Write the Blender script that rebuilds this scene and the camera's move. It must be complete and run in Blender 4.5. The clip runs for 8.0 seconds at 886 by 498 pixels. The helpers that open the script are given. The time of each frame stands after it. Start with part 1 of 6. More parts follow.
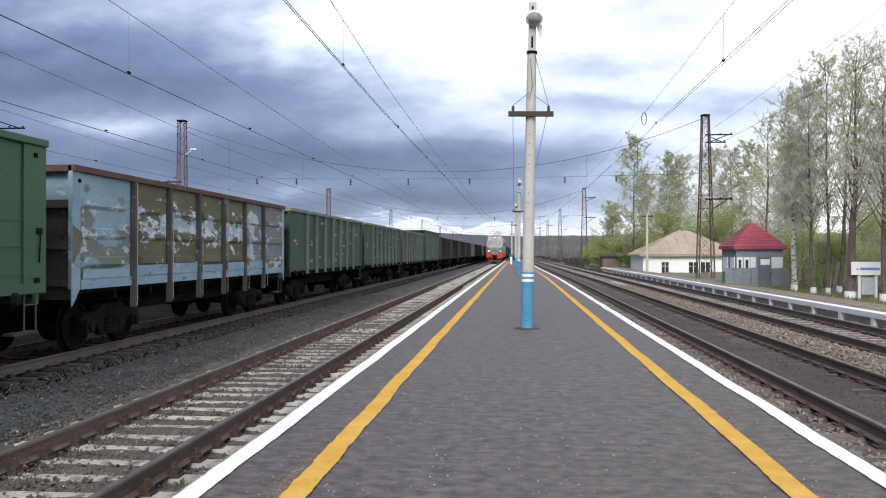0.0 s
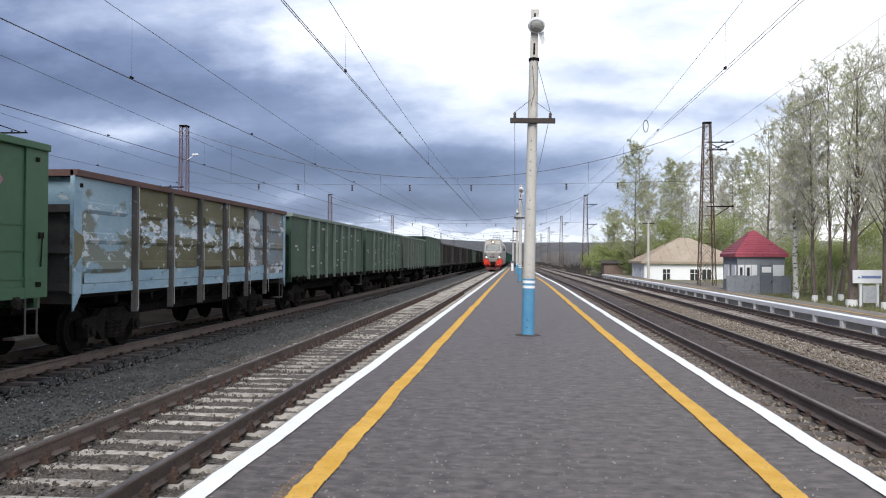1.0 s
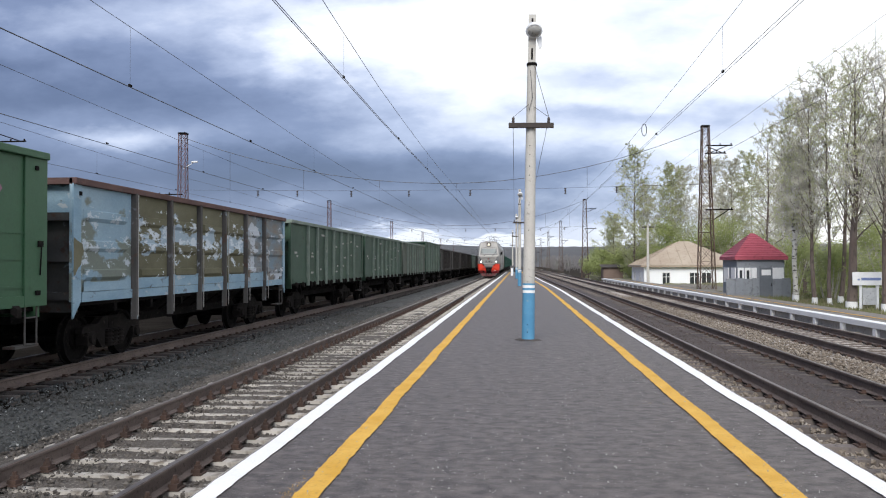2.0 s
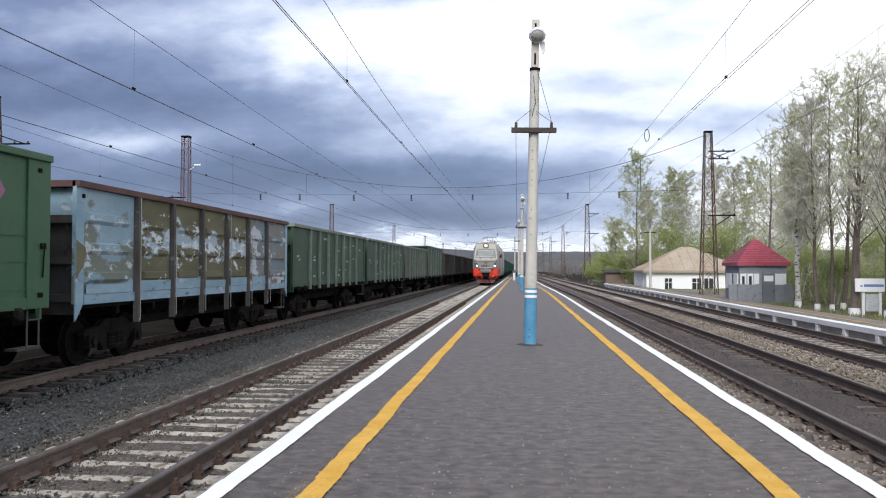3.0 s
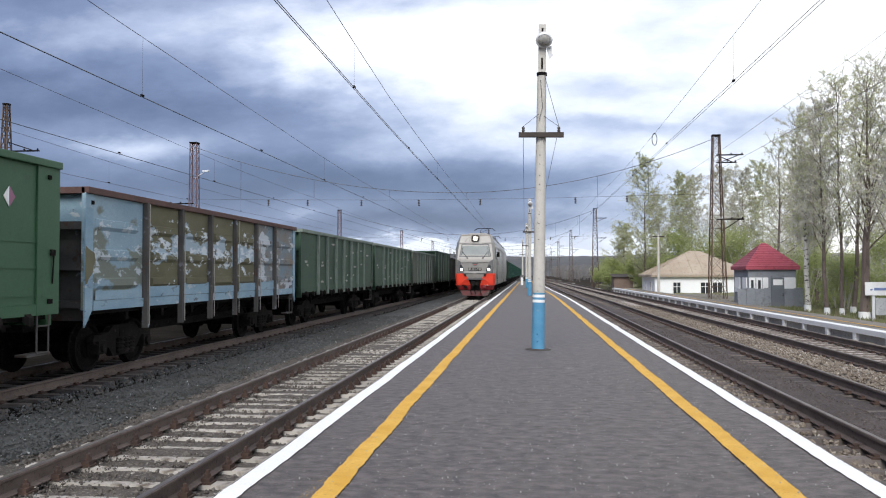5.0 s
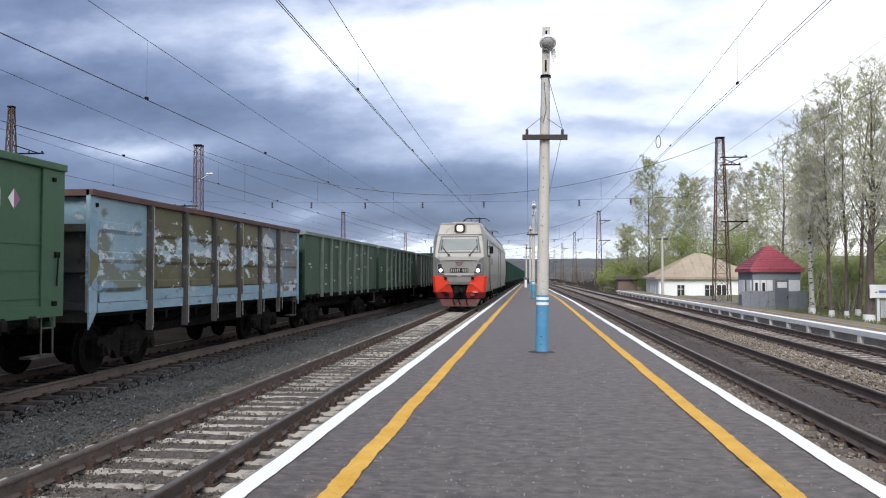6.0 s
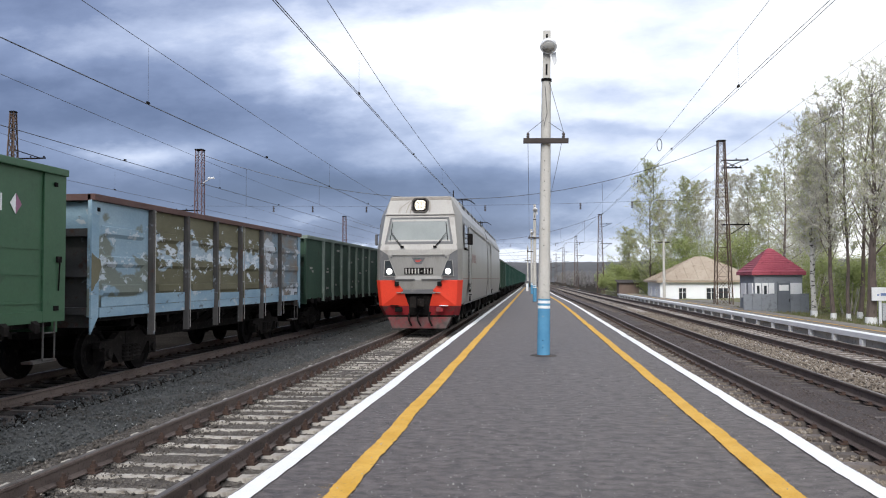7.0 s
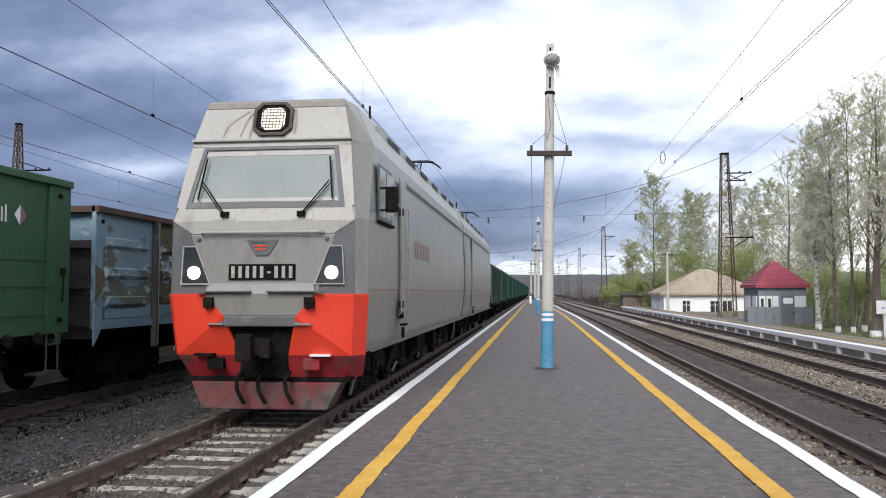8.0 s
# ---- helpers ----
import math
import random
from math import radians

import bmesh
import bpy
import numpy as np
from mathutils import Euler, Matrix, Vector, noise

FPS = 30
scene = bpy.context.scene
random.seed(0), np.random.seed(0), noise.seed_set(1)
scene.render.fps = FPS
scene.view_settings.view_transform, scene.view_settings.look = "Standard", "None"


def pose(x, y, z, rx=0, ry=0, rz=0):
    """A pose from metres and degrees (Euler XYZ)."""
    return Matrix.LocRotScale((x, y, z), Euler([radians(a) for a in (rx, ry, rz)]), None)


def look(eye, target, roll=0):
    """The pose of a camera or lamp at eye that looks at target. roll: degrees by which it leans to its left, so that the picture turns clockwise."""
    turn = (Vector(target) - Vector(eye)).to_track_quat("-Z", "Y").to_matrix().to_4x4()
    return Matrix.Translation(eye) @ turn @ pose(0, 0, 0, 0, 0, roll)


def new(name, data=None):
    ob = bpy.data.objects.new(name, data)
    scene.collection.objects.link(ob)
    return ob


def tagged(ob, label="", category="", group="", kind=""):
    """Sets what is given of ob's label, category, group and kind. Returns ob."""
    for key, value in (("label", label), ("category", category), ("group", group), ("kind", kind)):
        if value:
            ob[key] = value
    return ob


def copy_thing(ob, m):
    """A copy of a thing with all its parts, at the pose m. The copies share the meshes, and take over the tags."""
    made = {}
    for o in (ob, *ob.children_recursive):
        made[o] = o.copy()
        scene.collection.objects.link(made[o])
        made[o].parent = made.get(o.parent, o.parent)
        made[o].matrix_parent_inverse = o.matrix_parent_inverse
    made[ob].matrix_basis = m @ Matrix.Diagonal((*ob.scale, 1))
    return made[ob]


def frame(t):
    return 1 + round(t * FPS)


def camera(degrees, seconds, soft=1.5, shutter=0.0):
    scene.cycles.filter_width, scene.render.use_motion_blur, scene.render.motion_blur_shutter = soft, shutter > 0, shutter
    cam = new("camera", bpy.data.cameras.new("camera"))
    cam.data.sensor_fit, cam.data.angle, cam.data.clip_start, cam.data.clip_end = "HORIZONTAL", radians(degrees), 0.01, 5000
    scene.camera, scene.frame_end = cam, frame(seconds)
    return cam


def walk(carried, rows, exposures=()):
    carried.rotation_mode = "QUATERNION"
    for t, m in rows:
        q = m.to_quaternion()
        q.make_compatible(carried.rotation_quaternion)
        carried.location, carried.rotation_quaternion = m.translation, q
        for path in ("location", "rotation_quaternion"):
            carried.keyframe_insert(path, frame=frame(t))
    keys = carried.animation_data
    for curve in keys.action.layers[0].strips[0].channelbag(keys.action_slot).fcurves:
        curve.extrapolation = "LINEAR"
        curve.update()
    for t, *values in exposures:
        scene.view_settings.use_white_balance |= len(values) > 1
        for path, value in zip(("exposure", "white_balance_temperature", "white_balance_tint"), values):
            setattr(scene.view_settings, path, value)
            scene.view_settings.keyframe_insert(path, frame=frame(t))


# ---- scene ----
# ---------------------------------------------------------------- camera
EYE = (0.0, 0.0, 1.67)
cam = camera(57.26, 8.0, soft=1.1)
TURNS = [
    (0.0, 90.237, -0.022, 5.212), (0.5, 90.461, 0.033, 5.310), (1.0, 90.674, -0.291, 5.296),
    (1.5, 90.862, 0.254, 5.224), (3.0, 91.353, -0.135, 5.419), (3.5, 91.424, -0.099, 5.477),
    (4.0, 91.600, -0.133, 5.642), (4.5, 91.653, 0.001, 5.812), (6.0, 91.873, 0.039, 6.224),
    (6.5, 91.963, 0.077, 6.314), (7.0, 92.137, 0.179, 6.324), (7.5, 92.556, 0.415, 6.409),
    (8.0, 93.003, 0.070, 6.557),
]
walk(cam, [(t, pose(*EYE, rx, ry, rz)) for t, rx, ry, rz in TURNS])

# ---------------------------------------------------------------- world and sun


def build_world():
    w = bpy.data.worlds.new("cloudy_sky")
    w.use_nodes = True
    nt = w.node_tree
    nt.nodes.clear()
    N = lambda kind: nt.nodes.new(kind)
    L = nt.links.new

    def mth(op, a, b=None, c=None, clamp=False):
        n = N("ShaderNodeMath")
        n.operation, n.use_clamp = op, clamp
        for i, s in enumerate((a, b, c)):
            if s is None:
                continue
            if isinstance(s, (int, float)):
                n.inputs[i].default_value = s
            else:
                L(s, n.inputs[i])
        return n.outputs[0]

    def ramp(fac, stops):
        n = N("ShaderNodeValToRGB")
        el = n.color_ramp.elements
        while len(el) < len(stops):
            el.new(0.5)
        for e, (p, c) in zip(el, stops):
            e.position, e.color = p, (*c, 1)
        L(fac, n.inputs[0])
        return n.outputs[0]

    tc = N("ShaderNodeTexCoord")
    sep = N("ShaderNodeSeparateXYZ")
    L(tc.outputs["Generated"], sep.inputs[0])
    x, y, z = sep.outputs
    zc = mth("MAXIMUM", z, 0.0)
    den = mth("ADD", zc, 0.20)
    comb = N("ShaderNodeCombineXYZ")
    L(mth("DIVIDE", x, den), comb.inputs[0])
    L(mth("DIVIDE", y, den), comb.inputs[1])

    def cloud(scale, detail, off):
        mp = N("ShaderNodeMapping")
        mp.inputs["Location"].default_value = off
        L(comb.outputs[0], mp.inputs[0])
        n = N("ShaderNodeTexNoise")
        n.inputs["Scale"].default_value = scale
        n.inputs["Detail"].default_value = detail
        n.inputs["Roughness"].default_value = 0.52
        n.inputs["Distortion"].default_value = 0.3
        L(mp.outputs[0], n.inputs["Vector"])
        return n.outputs[0]

    big = cloud(CLOUD[0], 4, CLOUD[1])
    fine = cloud(CLOUD[2], 7, CLOUD[3])
    # overhead and behind: plain broken cloud, thinner towards the bright side
    side = mth("MULTIPLY", x, 0.25)
    v0 = mth("ADD", mth("MULTIPLY", mth("SUBTRACT", big, 0.5), 1.2), mth("ADD", side, 0.68))
    # ahead: flat cloud masses with torn edges
    flat = N("ShaderNodeCombineXYZ")
    ya = mth("MAXIMUM", y, 0.12)
    L(mth("DIVIDE", x, ya), flat.inputs[0])
    L(mth("DIVIDE", zc, ya), flat.inputs[1])

    def tear(scale, amount, detail):
        mp = N("ShaderNodeMapping")
        mp.inputs["Scale"].default_value = (1.0, 2.4, 1.0)
        L(flat.outputs[0], mp.inputs[0])
        n = N("ShaderNodeTexNoise")
        n.inputs["Scale"].default_value, n.inputs["Detail"].default_value, n.inputs["Roughness"].default_value = scale, detail, 0.58
        L(mp.outputs[0], n.inputs["Vector"])
        sub = N("ShaderNodeVectorMath")
        sub.operation = "SUBTRACT"
        L(n.outputs["Color"], sub.inputs[0])
        sub.inputs[1].default_value = (0.5, 0.5, 0.5)
        sc = N("ShaderNodeVectorMath")
        sc.operation = "MULTIPLY"
        L(sub.outputs[0], sc.inputs[0])
        sc.inputs[1].default_value = amount
        return sc.outputs[0], n.outputs[0]

    w1, n1 = tear(3.6, (0.22, 0.085, 0.0), 6)
    w2, n2 = tear(9.0, (0.05, 0.022, 0.0), 5)
    warp = flat.outputs[0]
    for wv in (w1, w2):
        ad = N("ShaderNodeVectorMath")
        L(warp, ad.inputs[0])
        L(wv, ad.inputs[1])
        warp = ad.outputs[0]
    v1 = mth("ADD", mth("MULTIPLY", mth("DIVIDE", x, ya), 0.62), 0.77)
    for cx, cy, sx, sy, amp in MASSES:
        mp = N("ShaderNodeMapping")
        mp.inputs["Scale"].default_value = (1 / sx, 1 / sy, 0.0)
        mp.inputs["Location"].default_value = (-cx / sx, -cy / sy, 0.0)
        L(warp, mp.inputs[0])
        dot = N("ShaderNodeVectorMath")
        dot.operation = "DOT_PRODUCT"
        L(mp.outputs[0], dot.inputs[0])
        L(mp.outputs[0], dot.inputs[1])
        fall = mth("POWER", 0.45, dot.outputs["Value"])
        v1 = mth("MULTIPLY_ADD", fall, amp, v1)
    v1 = mth("MULTIPLY_ADD", mth("SUBTRACT", n1, 0.5), 0.40, v1)
    v1 = mth("MULTIPLY_ADD", mth("SUBTRACT", n2, 0.5), 0.40, v1)
    ahead = mth("DIVIDE", mth("SUBTRACT", y, 0.15), 0.35, clamp=True)
    v = mth("ADD", mth("MULTIPLY", v1, ahead), mth("MULTIPLY", v0, mth("SUBTRACT", 1.0, ahead)))
    # a pale strip under the cloud deck
    strip = mth("DIVIDE", mth("SUBTRACT", mth("ADD", 0.047, mth("MULTIPLY", mth("SUBTRACT", fine, 0.5), 0.07)), z), 0.014, clamp=True)
    strip = mth("MULTIPLY", strip, 0.86)
    v = mth("MAXIMUM", v, strip)
    col = ramp(v, SKY_STOPS)
    bg = N("ShaderNodeBackground")
    L(col, bg.inputs[0])
    bg.inputs[1].default_value = SKY_GAIN
    sky = N("ShaderNodeTexSky")
    sky.sky_type, sky.sun_disc = "NISHITA", False
    sky.sun_elevation, sky.sun_rotation = radians(41), radians(190)
    bg2 = N("ShaderNodeBackground")
    L(sky.outputs[0], bg2.inputs[0])
    bg2.inputs[1].default_value = 0.012
    add = N("ShaderNodeAddShader")
    L(bg.outputs[0], add.inputs[0])
    L(bg2.outputs[0], add.inputs[1])
    out = N("ShaderNodeOutputWorld")
    L(add.outputs[0], out.inputs[0])
    scene.world = w


CLOUD = (0.95, (3.1, 1.7, 0), 2.6, (0.4, 8.2, 0))
MASSES = [  # cloud masses ahead: across, up, half widths, lighter or darker
    (-0.6, 0.216, 0.184, 0.029, -0.2), (-0.36, 0.215, 0.152, 0.029, -0.16), (-0.51, 0.159, 0.068, 0.013, 0.3),
    (-0.26, 0.112, 0.264, 0.028, -0.5), (0.0, 0.095, 0.136, 0.022, -0.22), (-0.26, 0.075, 0.032, 0.005, 0.16),
    (-0.12, 0.063, 0.192, 0.015, -0.44), (-0.22, 0.28, 0.096, 0.049, 0.2), (-0.07, 0.276, 0.144, 0.077, 0.3),
    (0.11, 0.125, 0.072, 0.021, -0.16), (0.2, 0.182, 0.12, 0.015, -0.16), (-0.52, 0.329, 0.208, 0.029, 0.22),
    (-0.23, 0.176, 0.096, 0.019, -0.12), (0.06, 0.23, 0.056, 0.014, -0.14), (0.05, 0.185, 0.088, 0.008, -0.1),
    (-0.65, 0.269, 0.12, 0.01, -0.12),
]
SKY_STOPS = [(0.0, (0.064, 0.089, 0.168)), (0.22, (0.093, 0.125, 0.227)), (0.45, (0.168, 0.214, 0.349)), (0.68, (0.365, 0.424, 0.58)), (0.88, (0.68, 0.725, 0.83)), (1.0, (0.90, 0.91, 0.94))]
SKY_GAIN = 1.0
build_world()
sun = new("sun", bpy.data.lights.new("sun", "SUN"))
sun.data.energy, sun.data.angle, sun.data.color = 2.65, radians(35), (1.0, 0.97, 0.92)
sun.matrix_world = look((-9, -52, 46), (0, 0, 0))
scene.view_settings.exposure = 0.42
# ---------------------------------------------------------------- materials


def surf(name, c1, c2, scale=3.0, c3=None, scale3=25.0, rough=0.85, metal=0.0, bump=0.15, bscale=60.0, cut3=(0.55, 0.7), stretch=(1, 1, 1), vary=0.0, spec=0.3, c4=None, scale4=6.0, cut4=(0.6, 0.64), thin=0.0, zwear=None, zwear4=None):
    """A weathered surface: two colours mixed by large noise, a third by fine noise, relief."""
    m = bpy.data.materials.new(name)
    m.use_nodes = True
    nt = m.node_tree
    p = nt.nodes["Principled BSDF"]
    L = nt.links.new
    tc = nt.nodes.new("ShaderNodeTexCoord")
    mp = nt.nodes.new("ShaderNodeMapping")
    mp.inputs["Scale"].default_value = stretch
    L(tc.outputs["Object"], mp.inputs[0])
    vec = mp.outputs[0]

    def noise_tex(s, d=5, r=0.6):
        n = nt.nodes.new("ShaderNodeTexNoise")
        n.inputs["Scale"].default_value, n.inputs["Detail"].default_value, n.inputs["Roughness"].default_value = s, d, r
        L(vec, n.inputs["Vector"])
        return n.outputs[0]

    def mix(fac, a, b, blend="MIX"):
        n = nt.nodes.new("ShaderNodeMix")
        n.data_type, n.blend_type = "RGBA", blend
        for s, val in ((n.inputs[0], fac), (n.inputs[6], a), (n.inputs[7], b)):
            if isinstance(val, (int, float)):
                s.default_value = val
            elif isinstance(val, tuple):
                s.default_value = (*val, 1)
            else:
                L(val, s)
        return n.outputs[2]

    def band(fac, lo, hi):
        n = nt.nodes.new("ShaderNodeMapRange")
        n.inputs[1].default_value, n.inputs[2].default_value = lo, hi
        L(fac, n.inputs[0])
        return n.outputs[0]

    col = mix(band(noise_tex(scale), 0.35, 0.65), c1, c2)
    def worn(tex, spot):
        """Adds wear at the height where doors and loads scrape: height, reach, gain."""
        zc, zh, gain = spot
        sp = nt.nodes.new("ShaderNodeSeparateXYZ")
        L(tc.outputs["Object"], sp.inputs[0])
        cur = sp.outputs[2]
        for op, val in (("SUBTRACT", zc), ("ABSOLUTE", 0.0), ("DIVIDE", zh), ("MULTIPLY", -gain), ("ADD", gain), ("MAXIMUM", -0.12)):
            q = nt.nodes.new("ShaderNodeMath")
            q.operation = op
            L(cur, q.inputs[0])
            q.inputs[1].default_value = val
            cur = q.outputs[0]
        q = nt.nodes.new("ShaderNodeMath")
        L(cur, q.inputs[0])
        L(tex, q.inputs[1])
        return q.outputs[0]

    if c3:
        n3 = noise_tex(scale3, 4, 0.55)
        col = mix(band(worn(n3, zwear) if zwear else n3, *cut3), col, c3)
    if c4:
        n4 = noise_tex(scale4, 6, 0.7)
        col = mix(band(worn(n4, zwear4) if zwear4 else n4, *cut4), col, c4)
    fine = noise_tex(bscale, 4, 0.65)
    col = mix(0.35, col, mix(band(fine, 0.3, 0.7), (0.55, 0.55, 0.55), (1.0, 1.0, 1.0)), "MULTIPLY")
    if vary:
        oi = nt.nodes.new("ShaderNodeObjectInfo")
        hs = nt.nodes.new("ShaderNodeHueSaturation")
        mr = nt.nodes.new("ShaderNodeMapRange")
        mr.inputs[3].default_value, mr.inputs[4].default_value = 1 - vary, 1 + vary
        L(oi.outputs["Random"], mr.inputs[0])
        L(mr.outputs[0], hs.inputs["Value"])
        L(col, hs.inputs["Color"])
        col = hs.outputs[0]
    L(col, p.inputs["Base Color"])
    p.inputs["Roughness"].default_value, p.inputs["Metallic"].default_value = rough, metal
    p.inputs["Specular IOR Level"].default_value = spec
    if bump:
        b = nt.nodes.new("ShaderNodeBump")
        b.inputs["Strength"].default_value, b.inputs["Distance"].default_value = bump, 0.02
        L(fine, b.inputs["Height"])
        L(b.outputs[0], p.inputs["Normal"])
    if thin:
        # light passes through thin leaves
        tr = nt.nodes.new("ShaderNodeBsdfTranslucent")
        L(col, tr.inputs[0])
        ms = nt.nodes.new("ShaderNodeMixShader")
        ms.inputs[0].default_value = thin
        L(p.outputs[0], ms.inputs[1])
        L(tr.outputs[0], ms.inputs[2])
        L(ms.outputs[0], nt.nodes["Material Output"].inputs[0])
    return m


def glow(name, colour, strength):
    m = bpy.data.materials.new(name)
    m.use_nodes = True
    p = m.node_tree.nodes["Principled BSDF"]
    p.inputs["Base Color"].default_value = (*colour, 1)
    p.inputs["Emission Color"].default_value = (*colour, 1)
    p.inputs["Emission Strength"].default_value = strength
    return m


ASPHALT = surf("worn_asphalt", (0.052, 0.043, 0.040), (0.160, 0.136, 0.125), 9.0, (0.50, 0.47, 0.44), 30, 0.60, spec=0.55, bump=0.8, bscale=55, cut3=(0.665, 0.70), stretch=(0.7, 1, 1), c4=(0.066, 0.055, 0.050), scale4=3.0, cut4=(0.50, 0.75))
CONCRETE = surf("grey_concrete", (0.34, 0.33, 0.31), (0.42, 0.41, 0.38), 1.5, (0.22, 0.21, 0.19), 9, 0.9, bump=0.3, bscale=40)
POLE = surf("pole_concrete", (0.46, 0.44, 0.40), (0.56, 0.54, 0.50), 1.2, (0.28, 0.26, 0.23), 14, 0.85, bump=0.25, bscale=35, cut3=(0.62, 0.75))
SLEEPER = surf("sleeper_concrete", (0.31, 0.285, 0.25), (0.46, 0.43, 0.39), 2.0, (0.15, 0.125, 0.10), 5, 0.9, bump=0.35, bscale=50, vary=0.22, cut3=(0.52, 0.66))
SLEEPER_STAINED = surf("stained_sleeper", (0.29, 0.255, 0.23), (0.42, 0.385, 0.355), 2.0, (0.09, 0.075, 0.068), 6, 0.9, bump=0.35, bscale=50, vary=0.3, cut3=(0.50, 0.68))
SLEEPER_DARK = surf("oily_sleeper", (0.095, 0.080, 0.072), (0.155, 0.133, 0.12), 2.0, (0.04, 0.034, 0.030), 8, 0.85, bump=0.35, bscale=50, vary=0.3)
RUST = surf("rail_rust", (0.120, 0.092, 0.080), (0.170, 0.132, 0.114), 2.0, (0.075, 0.057, 0.048), 20, 0.7, 0.2, 0.3, 50)
STEEL = surf("worn_rail_head", (0.15, 0.13, 0.12), (0.23, 0.205, 0.19), 4, (0.12, 0.095, 0.085), 30, 0.5, 0.6, 0.05, 80)
BALLAST = surf("ballast", (0.060, 0.052, 0.046), (0.095, 0.083, 0.073), 0.9, (0.20, 0.18, 0.16), 26, 0.95, bump=1.0, bscale=22, cut3=(0.54, 0.66))
OILY = surf("oily_ballast", (0.053, 0.043, 0.041), (0.08, 0.064, 0.06), 0.8, (0.135, 0.113, 0.104), 26, 0.9, bump=1.0, bscale=22, cut3=(0.55, 0.68))
RUSTBED = surf("rusty_ballast", (0.10, 0.075, 0.058), (0.16, 0.125, 0.098), 0.8, (0.28, 0.235, 0.19), 24, 0.95, bump=1.0, bscale=20, cut3=(0.54, 0.68))
TAN = surf("sandy_ballast", (0.175, 0.14, 0.105), (0.275, 0.23, 0.18), 0.8, (0.46, 0.40, 0.34), 20, 0.95, bump=1.0, bscale=18, cut3=(0.52, 0.66), c4=(0.13, 0.10, 0.08), scale4=1.2, cut4=(0.50, 0.70))
GRAVEL = surf("grey_gravel", (0.045, 0.046, 0.045), (0.075, 0.076, 0.074), 0.6, (0.16, 0.165, 0.162), 30, 0.95, bump=0.9, bscale=28, cut3=(0.57, 0.69), c4=(0.046, 0.039, 0.034), scale4=0.8, cut4=(0.50, 0.66))
EARTH = surf("dark_earth", (0.034, 0.031, 0.027), (0.05, 0.045, 0.039), 0.3, (0.075, 0.068, 0.06), 10, 1.0, bump=0.6, bscale=14, spec=0.0)
# ballast under the wagons: their shade is put into this near-black
SHADEBED = surf("shade_dark_ballast", (0.014, 0.0125, 0.011), (0.026, 0.023, 0.02), 0.6, (0.06, 0.052, 0.046), 14, 1.0, bump=0.8, bscale=20, cut3=(0.60, 0.72), spec=0.0)
DECK = surf("dusty_deck", (0.20, 0.185, 0.165), (0.26, 0.24, 0.215), 0.8, (0.15, 0.14, 0.125), 5, 0.95, bump=0.3, bscale=40, spec=0.1)
GRASSY = surf("spring_grass", (0.13, 0.15, 0.055), (0.19, 0.195, 0.09), 0.5, (0.25, 0.21, 0.14), 2.2, 0.95, bump=0.8, bscale=30, cut3=(0.48, 0.62))
WHITE = surf("white_paint", (0.78, 0.78, 0.78), (0.84, 0.84, 0.84), 3, (0.55, 0.54, 0.52), 16, 0.8, bump=0.12, bscale=60, cut3=(0.68, 0.8))
WALLWHITE = surf("whitewash", (0.85, 0.87, 0.89), (0.90, 0.91, 0.92), 0.6, (0.68, 0.69, 0.70), 5, 0.9, bump=0.1, bscale=20, cut3=(0.64, 0.8))
YELLOW = surf("yellow_paint", (0.62, 0.345, 0.05), (0.72, 0.43, 0.09), 2.5, (0.36, 0.22, 0.07), 40, 0.85, bump=0.5, bscale=60, cut3=(0.60, 0.70))
BLUE = surf("blue_pole_paint", (0.075, 0.24, 0.40), (0.10, 0.29, 0.46), 3, (0.20, 0.30, 0.36), 18, 0.7, bump=0.2, bscale=40, cut3=(0.64, 0.74))
# besides grime, these two blacks hold the shade beneath wagons and locomotive
BLACK = surf("grimy_shade_black", (0.008, 0.0075, 0.0075), (0.014, 0.0125, 0.012), 2, (0.028, 0.024, 0.021), 12, 0.95, bump=0.3, bscale=30, spec=0.05)
DARKSTEEL = surf("shade_dark_bogie_steel", (0.012, 0.0105, 0.010), (0.024, 0.021, 0.019), 2, (0.06, 0.05, 0.043), 10, 0.95, 0.0, 0.3, 30, cut3=(0.60, 0.75), spec=0.06)
WIRE = surf("wire_copper", (0.06, 0.062, 0.066), (0.09, 0.09, 0.095), 1, None, rough=0.5, metal=0.5, bump=0)
INSUL = surf("insulator_brown", (0.06, 0.05, 0.05), (0.10, 0.085, 0.08), 4, None, rough=0.35, bump=0)
MASTRED = surf("mast_primer", (0.115, 0.062, 0.064), (0.165, 0.09, 0.088), 1.0, (0.06, 0.045, 0.045), 6, 0.8, bump=0.2, bscale=20)
MASTRUST = surf("mast_rust", (0.085, 0.058, 0.045), (0.135, 0.09, 0.066), 0.6, (0.05, 0.045, 0.043), 5, 0.85, bump=0.2, bscale=20)
GREEN1 = surf("wagon_green", (0.040, 0.104, 0.054), (0.052, 0.124, 0.066), 0.5, (0.034, 0.076, 0.043), 5, 0.5, bump=0.08, bscale=25, cut3=(0.6, 0.8))
GREEN2 = surf("faded_green", (0.024, 0.058, 0.036), (0.043, 0.084, 0.055), 0.6, (0.030, 0.036, 0.028), 4, 0.6, bump=0.12, bscale=25, cut3=(0.56, 0.74), vary=0.12)
DUSTY = surf("dusty_brown_wagon", (0.038, 0.033, 0.03), (0.058, 0.052, 0.046), 0.6, (0.028, 0.024, 0.022), 4, 0.8, bump=0.12, bscale=25)
